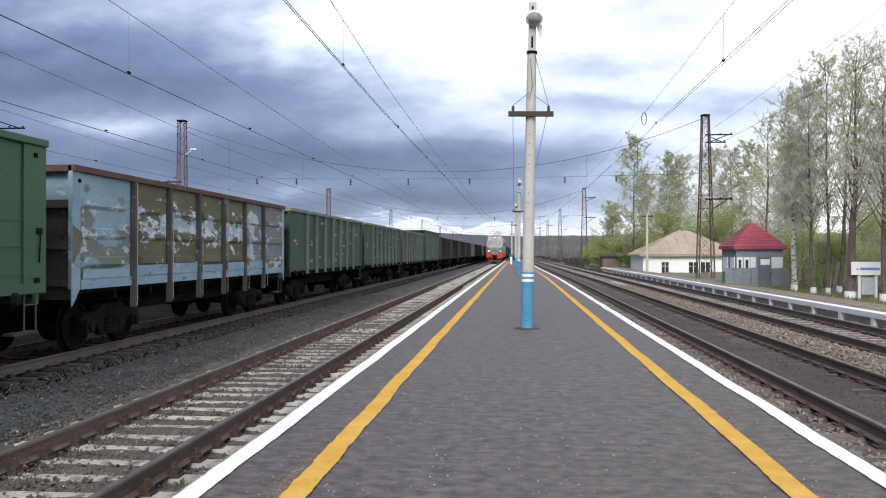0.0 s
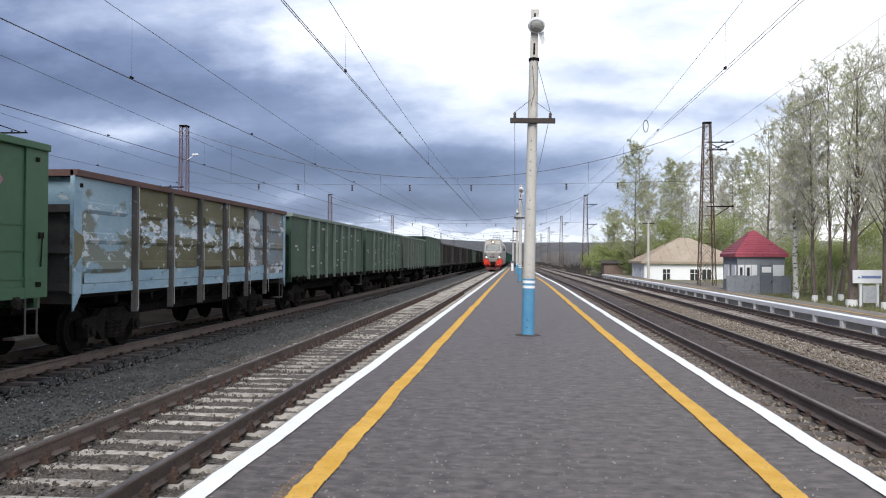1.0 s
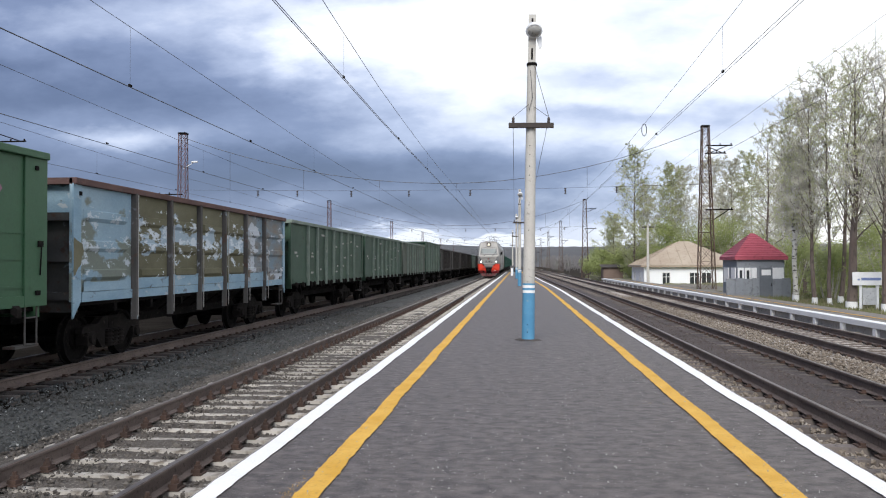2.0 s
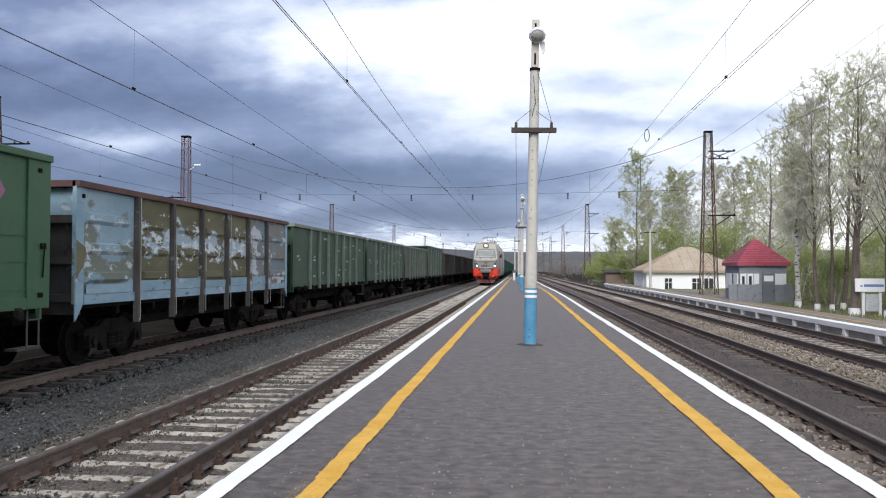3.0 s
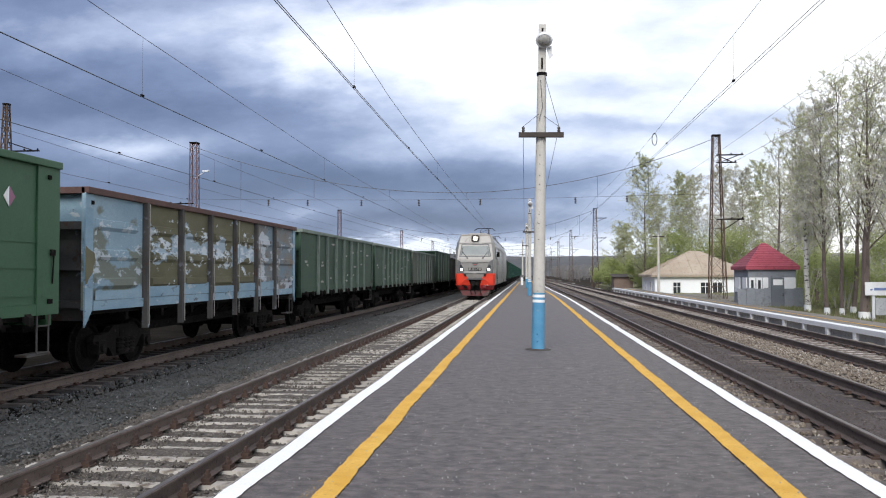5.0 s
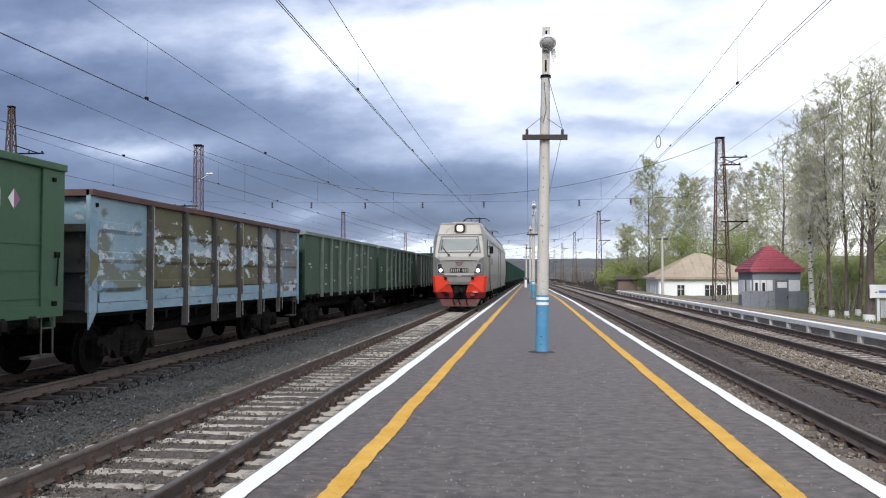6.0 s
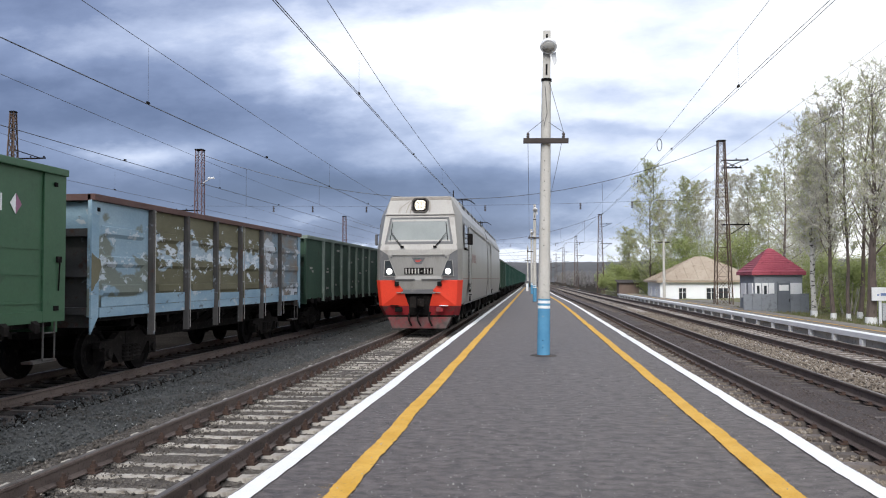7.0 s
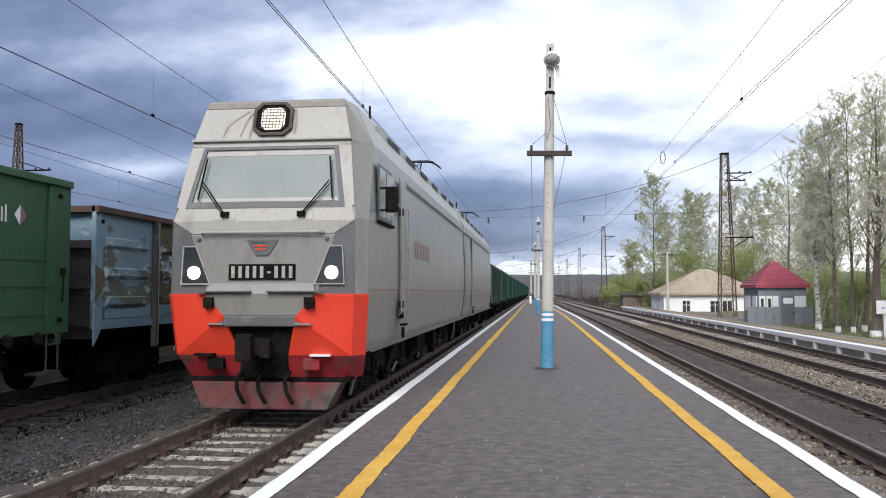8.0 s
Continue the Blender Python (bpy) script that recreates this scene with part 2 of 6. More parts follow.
# chalky green made paler: sun on the rib edges is put into the colour
RIBGREEN = surf("chalky_sunlit_rib_green", (0.14, 0.18, 0.15), (0.20, 0.24, 0.205), 1.6, (0.28, 0.30, 0.27), 5, 0.7, bump=0.1, bscale=25, cut3=(0.60, 0.72))
DUSTGREEN = surf("dusty_grey_green", (0.075, 0.088, 0.07), (0.105, 0.12, 0.098), 0.7, (0.05, 0.055, 0.044), 4, 0.75, bump=0.1, bscale=25)
TEAL = surf("sea_green_wagon", (0.020, 0.075, 0.054), (0.03, 0.098, 0.07), 0.6, (0.024, 0.062, 0.05), 4, 0.6, bump=0.1, bscale=25)
OLIVE = surf("olive_worn", (0.110, 0.104, 0.060), (0.155, 0.147, 0.092), 0.9, (0.34, 0.43, 0.50), 1.5, 0.7, bump=0.12, bscale=25, cut3=(0.59, 0.62), stretch=(1, 0.8, 1.7), zwear=(2.52, 0.42, 0.15), c4=(0.60, 0.66, 0.70), scale4=2.6, cut4=(0.60, 0.63), zwear4=(2.45, 0.55, 0.10))
PALEBLUE = surf("pale_blue_worn", (0.20, 0.32, 0.41), (0.28, 0.40, 0.48), 1.4, (0.42, 0.47, 0.50), 2.2, 0.7, bump=0.12, bscale=25, cut3=(0.60, 0.64), stretch=(1, 0.6, 1.6), c4=(0.12, 0.15, 0.16), scale4=3.2, cut4=(0.60, 0.66))
OLIVEPLAIN = surf("bare_olive", (0.13, 0.12, 0.075), (0.16, 0.15, 0.095), 3, None, rough=0.8, bump=0.1, bscale=25)
BAYONE = surf("pale_blue_rubbed_bay", (0.22, 0.33, 0.41), (0.28, 0.39, 0.46), 0.7, (0.17, 0.195, 0.165), 1.3, 0.7, bump=0.12, bscale=25, cut3=(0.56, 0.62), stretch=(1, 0.8, 1.4), zwear=(1.95, 0.75, 0.16), c4=(0.50, 0.56, 0.60), scale4=3.0, cut4=(0.58, 0.62), zwear4=(2.2, 0.6, 0.06))
PEEL = surf("peeled_mixed", (0.17, 0.24, 0.29), (0.21, 0.17, 0.13), 1.1, (0.48, 0.52, 0.56), 1.6, 0.7, bump=0.12, bscale=25, cut3=(0.54, 0.56), stretch=(1, 0.8, 1.8), c4=(0.06, 0.05, 0.045), scale4=4.0, cut4=(0.60, 0.64))
POSTGREY = surf("post_grey", (0.052, 0.050, 0.048), (0.088, 0.082, 0.077), 1.2, (0.24, 0.28, 0.31), 6, 0.75, bump=0.15, bscale=25, cut3=(0.61, 0.69), c4=(0.075, 0.045, 0.035), scale4=3.0, cut4=(0.56, 0.64))
RUSTRED = surf("top_rail_rust", (0.095, 0.055, 0.05), (0.13, 0.075, 0.066), 1.2, (0.10, 0.07, 0.065), 7, 0.85, bump=0.2, bscale=25)
LOCOGREY = surf("loco_grey", (0.235, 0.228, 0.213), (0.28, 0.27, 0.25), 0.5, (0.19, 0.178, 0.16), 3, 0.33, bump=0.03, bscale=30, cut3=(0.5, 0.8), stretch=(1, 1, 0.3), spec=0.5)
LOCOLIGHT = surf("loco_light_grey", (0.365, 0.35, 0.325), (0.42, 0.405, 0.375), 0.8, (0.27, 0.25, 0.225), 3, 0.4, bump=0.03, bscale=30, cut3=(0.55, 0.8), stretch=(1, 1, 0.35))
LOCODARK = surf("loco_dark_grey", (0.105, 0.105, 0.11), (0.135, 0.135, 0.14), 1, (0.17, 0.16, 0.155), 5, 0.5, bump=0.05, bscale=30)
LOCORED = surf("loco_red", (0.72, 0.052, 0.026), (0.80, 0.068, 0.034), 0.9, (0.60, 0.06, 0.035), 4, 0.5, bump=0.04, bscale=30, cut3=(0.62, 0.85))
# skirt and plough: grime, with the shade beneath the front painted in
SHADEDGRIMYRED = surf("grimy_shaded_red", (0.26, 0.018, 0.024), (0.35, 0.028, 0.034), 1.1, (0.08, 0.045, 0.04), 3, 0.6, bump=0.12, bscale=30, cut3=(0.50, 0.72))
PLOUGH = surf("scraped_plough", (0.15, 0.022, 0.025), (0.10, 0.085, 0.08), 1.6, (0.055, 0.045, 0.04), 5, 0.7, bump=0.15, bscale=30, cut3=(0.48, 0.68))
ROOFRED = surf("red_roof", (0.33, 0.065, 0.09), (0.41, 0.095, 0.125), 0.6, (0.25, 0.05, 0.07), 5, 0.55, bump=0.1, bscale=20)
ROOFTAN = surf("tan_roof", (0.36, 0.29, 0.22), (0.43, 0.36, 0.28), 0.5, (0.28, 0.21, 0.16), 4, 0.8, bump=0.1, bscale=20)
BOOTHGREY = surf("booth_grey", (0.20, 0.215, 0.24), (0.25, 0.265, 0.29), 0.7, (0.16, 0.17, 0.19), 6, 0.8, bump=0.1, bscale=20)
DARKGLASS = surf("dark_window", (0.03, 0.035, 0.04), (0.05, 0.055, 0.06), 2, None, rough=0.12, bump=0, spec=0.5)
# pale base colour stands for the sky mirrored in the cab windows
CABGLASS = surf("sky_pale_cab_glass", (0.20, 0.225, 0.225), (0.25, 0.275, 0.272), 0.7, None, rough=0.05, bump=0, spec=0.12)
LAMPWHITE = surf("lamp_shell", (0.70, 0.71, 0.72), (0.78, 0.79, 0.80), 3, None, rough=0.4, bump=0)
BEAM = surf("dark_timber", (0.05, 0.042, 0.038), (0.08, 0.066, 0.058), 2, None, rough=0.85, bump=0.2, bscale=30)
BARK = surf("birch_bark", (0.50, 0.48, 0.44), (0.62, 0.60, 0.56), 1.5, (0.07, 0.06, 0.055), 5, 0.9, bump=0.3, bscale=20, cut3=(0.56, 0.6), stretch=(1, 1, 2.2))
DARKBARK = surf("dark_bark", (0.13, 0.10, 0.088), (0.19, 0.155, 0.135), 1.5, (0.075, 0.06, 0.053), 8, 0.95, bump=0.4, bscale=20, stretch=(1, 1, 0.4))
TWIG = surf("twigs", (0.44, 0.41, 0.38), (0.56, 0.53, 0.50), 1.0, None, rough=0.95, bump=0)
LEAF = surf("young_leaves", (0.44, 0.47, 0.22), (0.54, 0.56, 0.32), 0.6, (0.36, 0.40, 0.16), 3, 0.7, bump=0, thin=0.5)
LEAFPALE = surf("pale_buds", (0.56, 0.55, 0.42), (0.68, 0.66, 0.56), 0.6, (0.48, 0.49, 0.30), 3, 0.8, bump=0, thin=0.5)
BUSH = surf("bush_leaves", (0.31, 0.36, 0.13), (0.43, 0.47, 0.21), 0.3, (0.25, 0.29, 0.10), 2, 0.75, bump=0, thin=0.45)
# the blue-grey is distance haze mixed into the hills' own colour
FOREST = surf("far_hazed_forest", (0.082, 0.084, 0.090), (0.112, 0.112, 0.116), 0.012, (0.062, 0.070, 0.068), 0.05, 1.0, bump=0)
LIGHT_ON = glow("headlight_glow", (1.0, 0.97, 0.92), 2.6)
TOP_LIGHT_ON = glow("top_light_glow", (0.97, 0.87, 0.68), 1.05)
SIGNBLUE = surf("sign_blue", (0.16, 0.22, 0.42), (0.18, 0.24, 0.45), 2, None, rough=0.6, bump=0)
FENCE = surf("old_fence", (0.17, 0.125, 0.105), (0.22, 0.165, 0.14), 1, None, rough=0.9, bump=0.2)
PINK = surf("faded_magenta", (0.26, 0.12, 0.19), (0.32, 0.15, 0.23), 3, None, rough=0.7, bump=0)

# ---------------------------------------------------------------- shapes


class Shape:
    """Collects vertices and faces of one part."""

    def __init__(self):
        self.v, self.f = [], []

    def add(self, verts, faces):
        k = len(self.v)
        self.v += [tuple(p) for p in verts]
        self.f += [tuple(i + k for i in f) for f in faces]
        return self

    def hexa(self, p):
        return self.add(p, [(3, 2, 1, 0), (4, 5, 6, 7), (0, 1, 5, 4), (1, 2, 6, 5), (2, 3, 7, 6), (3, 0, 4, 7)])

    def box(self, x0, x1, y0, y1, z0, z1):
        return self.hexa([(x0, y0, z0), (x1, y0, z0), (x1, y1, z0), (x0, y1, z0), (x0, y0, z1), (x1, y0, z1), (x1, y1, z1), (x0, y1, z1)])

    def prism(self, poly, d):
        """A polygon swept along the vector d."""
        n, d = len(poly), Vector(d)
        a = [Vector(p) for p in poly]
        nrm = Vector((0, 0, 0))
        for i in range(n):
            nrm += a[i].cross(a[(i + 1) % n])
        if nrm.dot(d) < 0:
            a.reverse()
        b = [p + d for p in a]
        return self.add(a + b, [tuple(range(n - 1, -1, -1)), tuple(range(n, 2 * n))] + [(i, (i + 1) % n, (i + 1) % n + n, i + n) for i in range(n)])

    def slab(self, poly, t):
        """A plate of thickness t whose outer face is poly, seen counter-clockwise from outside."""
        a = [Vector(p) for p in poly]
        nrm = Vector((0, 0, 0))
        for i in range(len(a)):
            nrm += a[i].cross(a[(i + 1) % len(a)])
        return self.prism(poly, -nrm.normalized() * t)

    def tube(self, p, q, r0, r1=None, n=8, caps=True):
        p, q = Vector(p), Vector(q)
        r1 = r0 if r1 is None else r1
        d = (q - p).normalized()
        u = d.orthogonal().normalized()
        w = d.cross(u)
        vs = []
        for c, r in ((p, r0), (q, r1)):
            for i in range(n):
                a = 2 * math.pi * i / n
                vs.append(c + (u * math.cos(a) + w * math.sin(a)) * r)
        fs = [(i, (i + 1) % n, (i + 1) % n + n, i + n) for i in range(n)]
        if caps:
            fs += [tuple(range(n - 1, -1, -1)), tuple(range(n, 2 * n))]
        return self.add(vs, fs)

    def pipe(self, pts, r, n=6):
        pts = [Vector(p) for p in pts]
        vs, fs = [], []
        u = (pts[1] - pts[0]).orthogonal().normalized()
        for k, p in enumerate(pts):
            d = (pts[min(k + 1, len(pts) - 1)] - pts[max(k - 1, 0)]).normalized()
            u = (u - d * u.dot(d)).normalized()
            w = d.cross(u)
            for i in range(n):
                a = 2 * math.pi * i / n
                vs.append(p + (u * math.cos(a) + w * math.sin(a)) * r)
        for k in range(len(pts) - 1):
            for i in range(n):
                j = (i + 1) % n
                fs.append((k * n + i, k * n + j, k * n + n + j, k * n + n + i))
        fs += [tuple(range(n - 1, -1, -1)), tuple(range((len(pts) - 1) * n, len(pts) * n))]
        return self.add(vs, fs)

    def lathe(self, prof, c=(0, 0, 0), n=20, axis="z"):
        """prof: (radius, height) along the axis."""
        vs, fs = [], []
        for r, h in prof:
            for i in range(n):
                a = 2 * math.pi * i / n
                p = (r * math.cos(a), r * math.sin(a), h)
                if axis == "x":
                    p = (p[2], p[0], p[1])
                elif axis == "y":
                    p = (p[1], p[2], p[0])
                vs.append((p[0] + c[0], p[1] + c[1], p[2] + c[2]))
        for k in range(len(prof) - 1):
            for i in range(n):
                j = (i + 1) % n
                fs.append((k * n + i, k * n + j, k * n + n + j, k * n + n + i))
        fs.append(tuple(range(n - 1, -1, -1)))
        fs.append(tuple(range((len(prof) - 1) * n, len(prof) * n)))
        return self.add(vs, fs)

    def mesh(self, name, material, bevel=0.0, smooth=False):
        me = bpy.data.meshes.new(name)
        me.from_pydata(self.v, [], self.f)
        if bevel:
            bm = bmesh.new()
            bm.from_mesh(me)
            edges = [e for e in bm.edges if len(e.link_faces) == 2 and e.calc_face_angle(0) > 0.5]
            bmesh.ops.bevel(bm, geom=edges, offset=bevel, segments=2, profile=0.6, affect="EDGES", clamp_overlap=True)
            bm.to_mesh(me)
            bm.free()
        me.materials.append(material)
        if smooth:
            me.shade_smooth()
            me.set_sharp_from_angle(angle=radians(40))
        me.update()
        return me


def part(name, shape, material, parent=None, label="", bevel=0.0, smooth=False, at=None):
    me = shape if isinstance(shape, bpy.types.Mesh) else shape.mesh(name, material, bevel, smooth)
    ob = new(name, me)
    if parent is not None:
        ob.parent = parent
    if at is not None:
        ob.matrix_basis = at
    if label:
        tagged(ob, label)
    return ob


def empty(name, label, category, group="", kind="", at=None):
    ob = tagged(new(name), label, category, group, kind)
    ob.empty_display_size = 0.2
    if at is not None:
        ob.matrix_basis = at
    return ob


rnd = random.Random(7)
# ---------------------------------------------------------------- the lie of the land
Y0, Y1 = -14.0, 420.0
X_NEAR, X_WAGON, X_THIRD, X_FOURTH = -4.12, -9.43, -14.75, -20.0
Z_LEFT, Z_RIGHT = -0.25, -0.18
X_RIGHT, X_FAR = 4.69, 8.04


def bend(y):
    """The right-hand tracks draw in slowly beyond the first mast."""
    return -0.0105 * max(0.0, y - 45.0) * min(1.0, max(0.0, y - 45.0) / 30.0)


def straight(y):
    return 0.0


def strip(name, x0, x1, z, material, label, category, y0=Y0, y1=Y1, curve=straight, rough=0.015, step=0.45, seed=0, thick=0.25, dx=0.4):
    """A bed of loose stone: a sheet with uneven height, its sides going down."""
    ys, y = [], y0
    while y < y1:
        ys.append(y)
        y += step if y < 30 else step * (1 + (y - 30) / 12)
    ys.append(y1)
    nx = max(2, int((x1 - x0) / dx))
    vs, fs = [], []
    for y in ys:
        for i in range(nx + 1):
            x = x0 + (x1 - x0) * i / nx
            dz = noise.noise((x * 1.3 + seed, y * 1.3, seed)) * rough + noise.noise((x * 4 + seed, y * 4, 3)) * rough * 0.6
            vs.append((x + curve(y), y, z + dz - (thick if i in (0, nx) else 0)))
    for j in range(len(ys) - 1):
        for i in range(nx):
            a = j * (nx + 1) + i
            fs.append((a, a + 1, a + nx + 2, a + nx + 1))
    ob = part(name, Shape().add(vs, fs), material, smooth=True)
    return tagged(ob, label, category, kind="structure")


def ground():
    xs = [-2500, -900, -400, -200, -100, -60, -40, -25, -22.5, -20, -18, -12, -6, 0, 4, 9, 12, 15, 20, 28, 40, 60, 100, 200, 400, 900, 2500]
    ys = [-300, -100, -40, -14, 0, 10, 20, 30, 40, 50, 60, 75, 90, 110, 140, 180, 240, 320, 420, 600, 900, 1500, 3000]
    vs = []
    for y in ys:
        for x in xs:
            z = -0.62
            if x > 12:
                z = -0.62 - 0.05 * min(x - 12, 12) + noise.noise((x * 0.1, y * 0.1, 0)) * 0.15
            if x < -18:
                z += noise.noise((x * 0.05, y * 0.05, 0)) * 0.2
            if x < -20:
                z += min(2.2, (-20 - x) * 0.5)
            vs.append((x, y, z))
    n = len(xs)
    fs = [(j * n + i, j * n + i + 1, (j + 1) * n + i + 1, (j + 1) * n + i) for j in range(len(ys) - 1) for i in range(n - 1)]
    tagged(part("ground", Shape().add(vs, fs), EARTH), "dark bare earth of the station yard", "ground", kind="structure")


ground()
strip("ballast_bed_near", -6.1, -2.2, Z_LEFT - 0.236, BALLAST, "dirty brown-grey ballast under the near track", "ballast", seed=1, rough=0.05, dx=0.2, step=0.22)
strip("gravel_strip", -8.0, -5.9, Z_LEFT - 0.23, GRAVEL, "grey crushed-stone strip between two tracks", "gravel", seed=2, rough=0.03)
strip("ballast_bed_wagons", -19, -7.8, Z_LEFT - 0.245, SHADEBED, "dirty ballast darkened by painted shade under the standing wagons", "ballast", seed=3, step=0.8)
strip("ballast_edge_right", 2.7, 3.75, Z_RIGHT - 0.24, TAN, "sandy stones beside the platform edge", "ballast", curve=bend, seed=4, rough=0.03)
strip("ballast_bed_right", 3.7, 6.1, Z_RIGHT - 0.228, OILY, "dark oily ballast under the main track", "ballast", curve=bend, seed=5, rough=0.045)
strip("oily_fill", X_RIGHT - 0.70, X_RIGHT + 0.26, Z_RIGHT - 0.166, OILY, "oil-black grit heaped over the main track sleepers", "ballast", curve=bend, seed=21, rough=0.018, thick=0.06, dx=0.16)
strip("ballast_between", 6.0, 7.05, Z_RIGHT - 0.20, TAN, "sandy tan ballast between two main tracks", "ballast", curve=bend, seed=6, rough=0.04)
strip("ballast_bed_far", 7.0, 9.75, Z_RIGHT - 0.225, RUSTBED, "rust-brown ballast under the far main track", "ballast", curve=bend, seed=7)
strip("ballast_berm", 9.05, 9.96, -0.31, TAN, "sandy stones heaped against the far platform", "ballast", curve=bend, seed=9, rough=0.05, thick=0.12)
strip("grass_verge", 11.2, 60, -0.14, GRASSY, "young spring grass behind the far platform", "grass", y0=-14, y1=130, curve=bend, seed=8, rough=0.12, step=1.2, thick=1.2)

strip("trodden_yard", 11.7, 15.2, -0.02, DECK, "trodden grey gravel between the platform and the station house", "gravel", y0=46, y1=66, curve=bend, seed=31, rough=0.03, step=0.6, thick=0.4)

P_L, P_R = -2.37, 2.80
P_END = 165.0


def platform():
    """Island platform: an asphalt top between two rows of concrete edge slabs."""
    ys = [Y0, 0, 15, 30, 45, 60, 75, 100, 130, P_END]
    top, core = Shape(), Shape()
    for a, b in zip(ys, ys[1:]):
        la, lb, ra, rb = P_L + 0.25, P_L + 0.25, P_R - 0.25 + bend(a), P_R - 0.25 + bend(b)
        core.hexa([(la, a, -0.7), (ra, a, -0.7), (rb, b, -0.7), (lb, b, -0.7), (la, a, -0.03), (ra, a, -0.03), (rb, b, -0.03), (lb, b, -0.03)])
    # uneven asphalt sheet
    nx, vs, fs = 16, [], []
    y = Y0
    rows = []
    while y < P_END:
        rows.append(y)
        y += 0.35 if y < 25 else 0.35 * (1 + (y - 25) / 8)
    rows.append(P_END)
    for y in rows:
        for i in range(nx + 1):
            x0, x1 = P_L + 0.02, P_R - 0.02 + bend(y)
            x = x0 + (x1 - x0) * i / nx
            vs.append((x, y, 0.0 + 0.006 * noise.noise((x * 0.8, y * 0.8, 5))))
    for j in range(len(rows) - 1):
        for i in range(nx):
            a = j * (nx + 1) + i
            fs.append((a, a + 1, a + nx + 2, a + nx + 1))
    top.add(vs, fs)
    p = empty("platform", "low island platform of worn dark grey asphalt", "platform", kind="structure")
    part("core", core, CONCRETE, p)
    part("surface", top, ASPHALT, p, "worn grey asphalt surface", smooth=True)
    # edge slabs, each 2 m long
    sl = Shape().box(-0.27, 0, 0.004, 1.996, -0.16, -0.012).mesh("edge_slab", CONCRETE, 0.012)
    y = Y0
    while y < P_END - 2:
        part("edge_slab", sl, CONCRETE, p, at=pose(P_L + 0.26, y, 0))
        part("edge_slab", sl, CONCRETE, p, at=pose(P_R + 0.01 + bend(y), y, 0))
        y += 2.0


def stripe(name, xc, width, curve, material, label, y0, y1, wob, z=0.011):
    """A hand-painted line with slightly ragged edges."""
    vs, fs, y, k = [], [], y0, 0
    while y < y1:
        w = noise.noise((y * 0.6, xc * 3, 1)) * wob
        e1 = noise.noise((y * 5.0, xc, 2)) * wob * 0.45 + noise.noise((y * 19.0, xc, 4)) * wob * 0.4
        e2 = noise.noise((y * 5.0, xc, 9)) * wob * 0.45 + noise.noise((y * 19.0, xc, 7)) * wob * 0.4
        vs += [(xc - width / 2 + w + e1 + curve(y), y, z), (xc + width / 2 + w + e2 + curve(y), y, z)]
        if k:
            fs.append((2 * k - 2, 2 * k - 1, 2 * k + 1, 2 * k))
        k += 1
        y += 0.04 if y < 14 else 0.04 * (1 + (y - 14) / 2)
    ob = part(name, Shape().add(vs, fs), material)
    return tagged(ob, label, "painted line", kind="structure")


platform()
stripe("white_edge_line", -2.237, 0.175, straight, WHITE, "white painted line along the platform edge", Y0, P_END - 2, 0.017)
stripe("white_edge_line", 2.668, 0.175, bend, WHITE, "white painted line along the platform edge", Y0, P_END - 2, 0.017)
stripe("yellow_safety_line", -1.525, 0.185, straight, YELLOW, "ragged yellow safety line on the asphalt", Y0, P_END - 2, 0.028)
stripe("yellow_safety_line", 1.955, 0.185, bend, YELLOW, "ragged yellow safety line on the asphalt", Y0, P_END - 2, 0.028)

# ---------------------------------------------------------------- far platform
FP = 9.80


def far_platform():
    p = empty("far_platform", "low side platform with a white-painted concrete edge", "platform", kind="structure")
    deck, beam, wall, pst = Shape(), Shape(), Shape(), Shape()
    ys = [Y0, 15, 30, 45, 60, 75, 92]
    for a, b in zip(ys, ys[1:]):
        A, B = FP + bend(a), FP + bend(b)
        q = lambda s, u, v, z0, z1: s.hexa([(A + u, a, z0), (A + v, a, z0), (B + v, b, z0), (B + u, b, z0), (A + u, a, z1), (A + v, a, z1), (B + v, b, z1), (B + u, b, z1)])
        q(deck, 0.34, 1.9, -0.5, 0.0)
        q(beam, 0.0, 0.34, -0.15, 0.012)
        q(wall, 0.12, 0.22, -0.6, -0.15)
    part("deck", deck, DECK, p, "trodden grey platform surface")
    part("edge_beam", beam, WHITE, p, "white-painted edge beam", bevel=0.01)
    part("face_wall", wall, CONCRETE, p, "grey concrete panels under the edge beam")
    m = Shape().box(0.01, 0.14, -0.11, 0.11, -0.42, -0.15).mesh("edge_post", WHITE, 0.008)
    y = 12.0
    while y < 91:
        part("edge_post", m, WHITE, p, at=pose(FP + bend(y), y, 0))
        y += 2.3


far_platform()
stripe("far_yellow_line", 10.72, 0.10, bend, YELLOW, "thin faded yellow line on the far platform", Y0, 90, 0.02, 0.012)


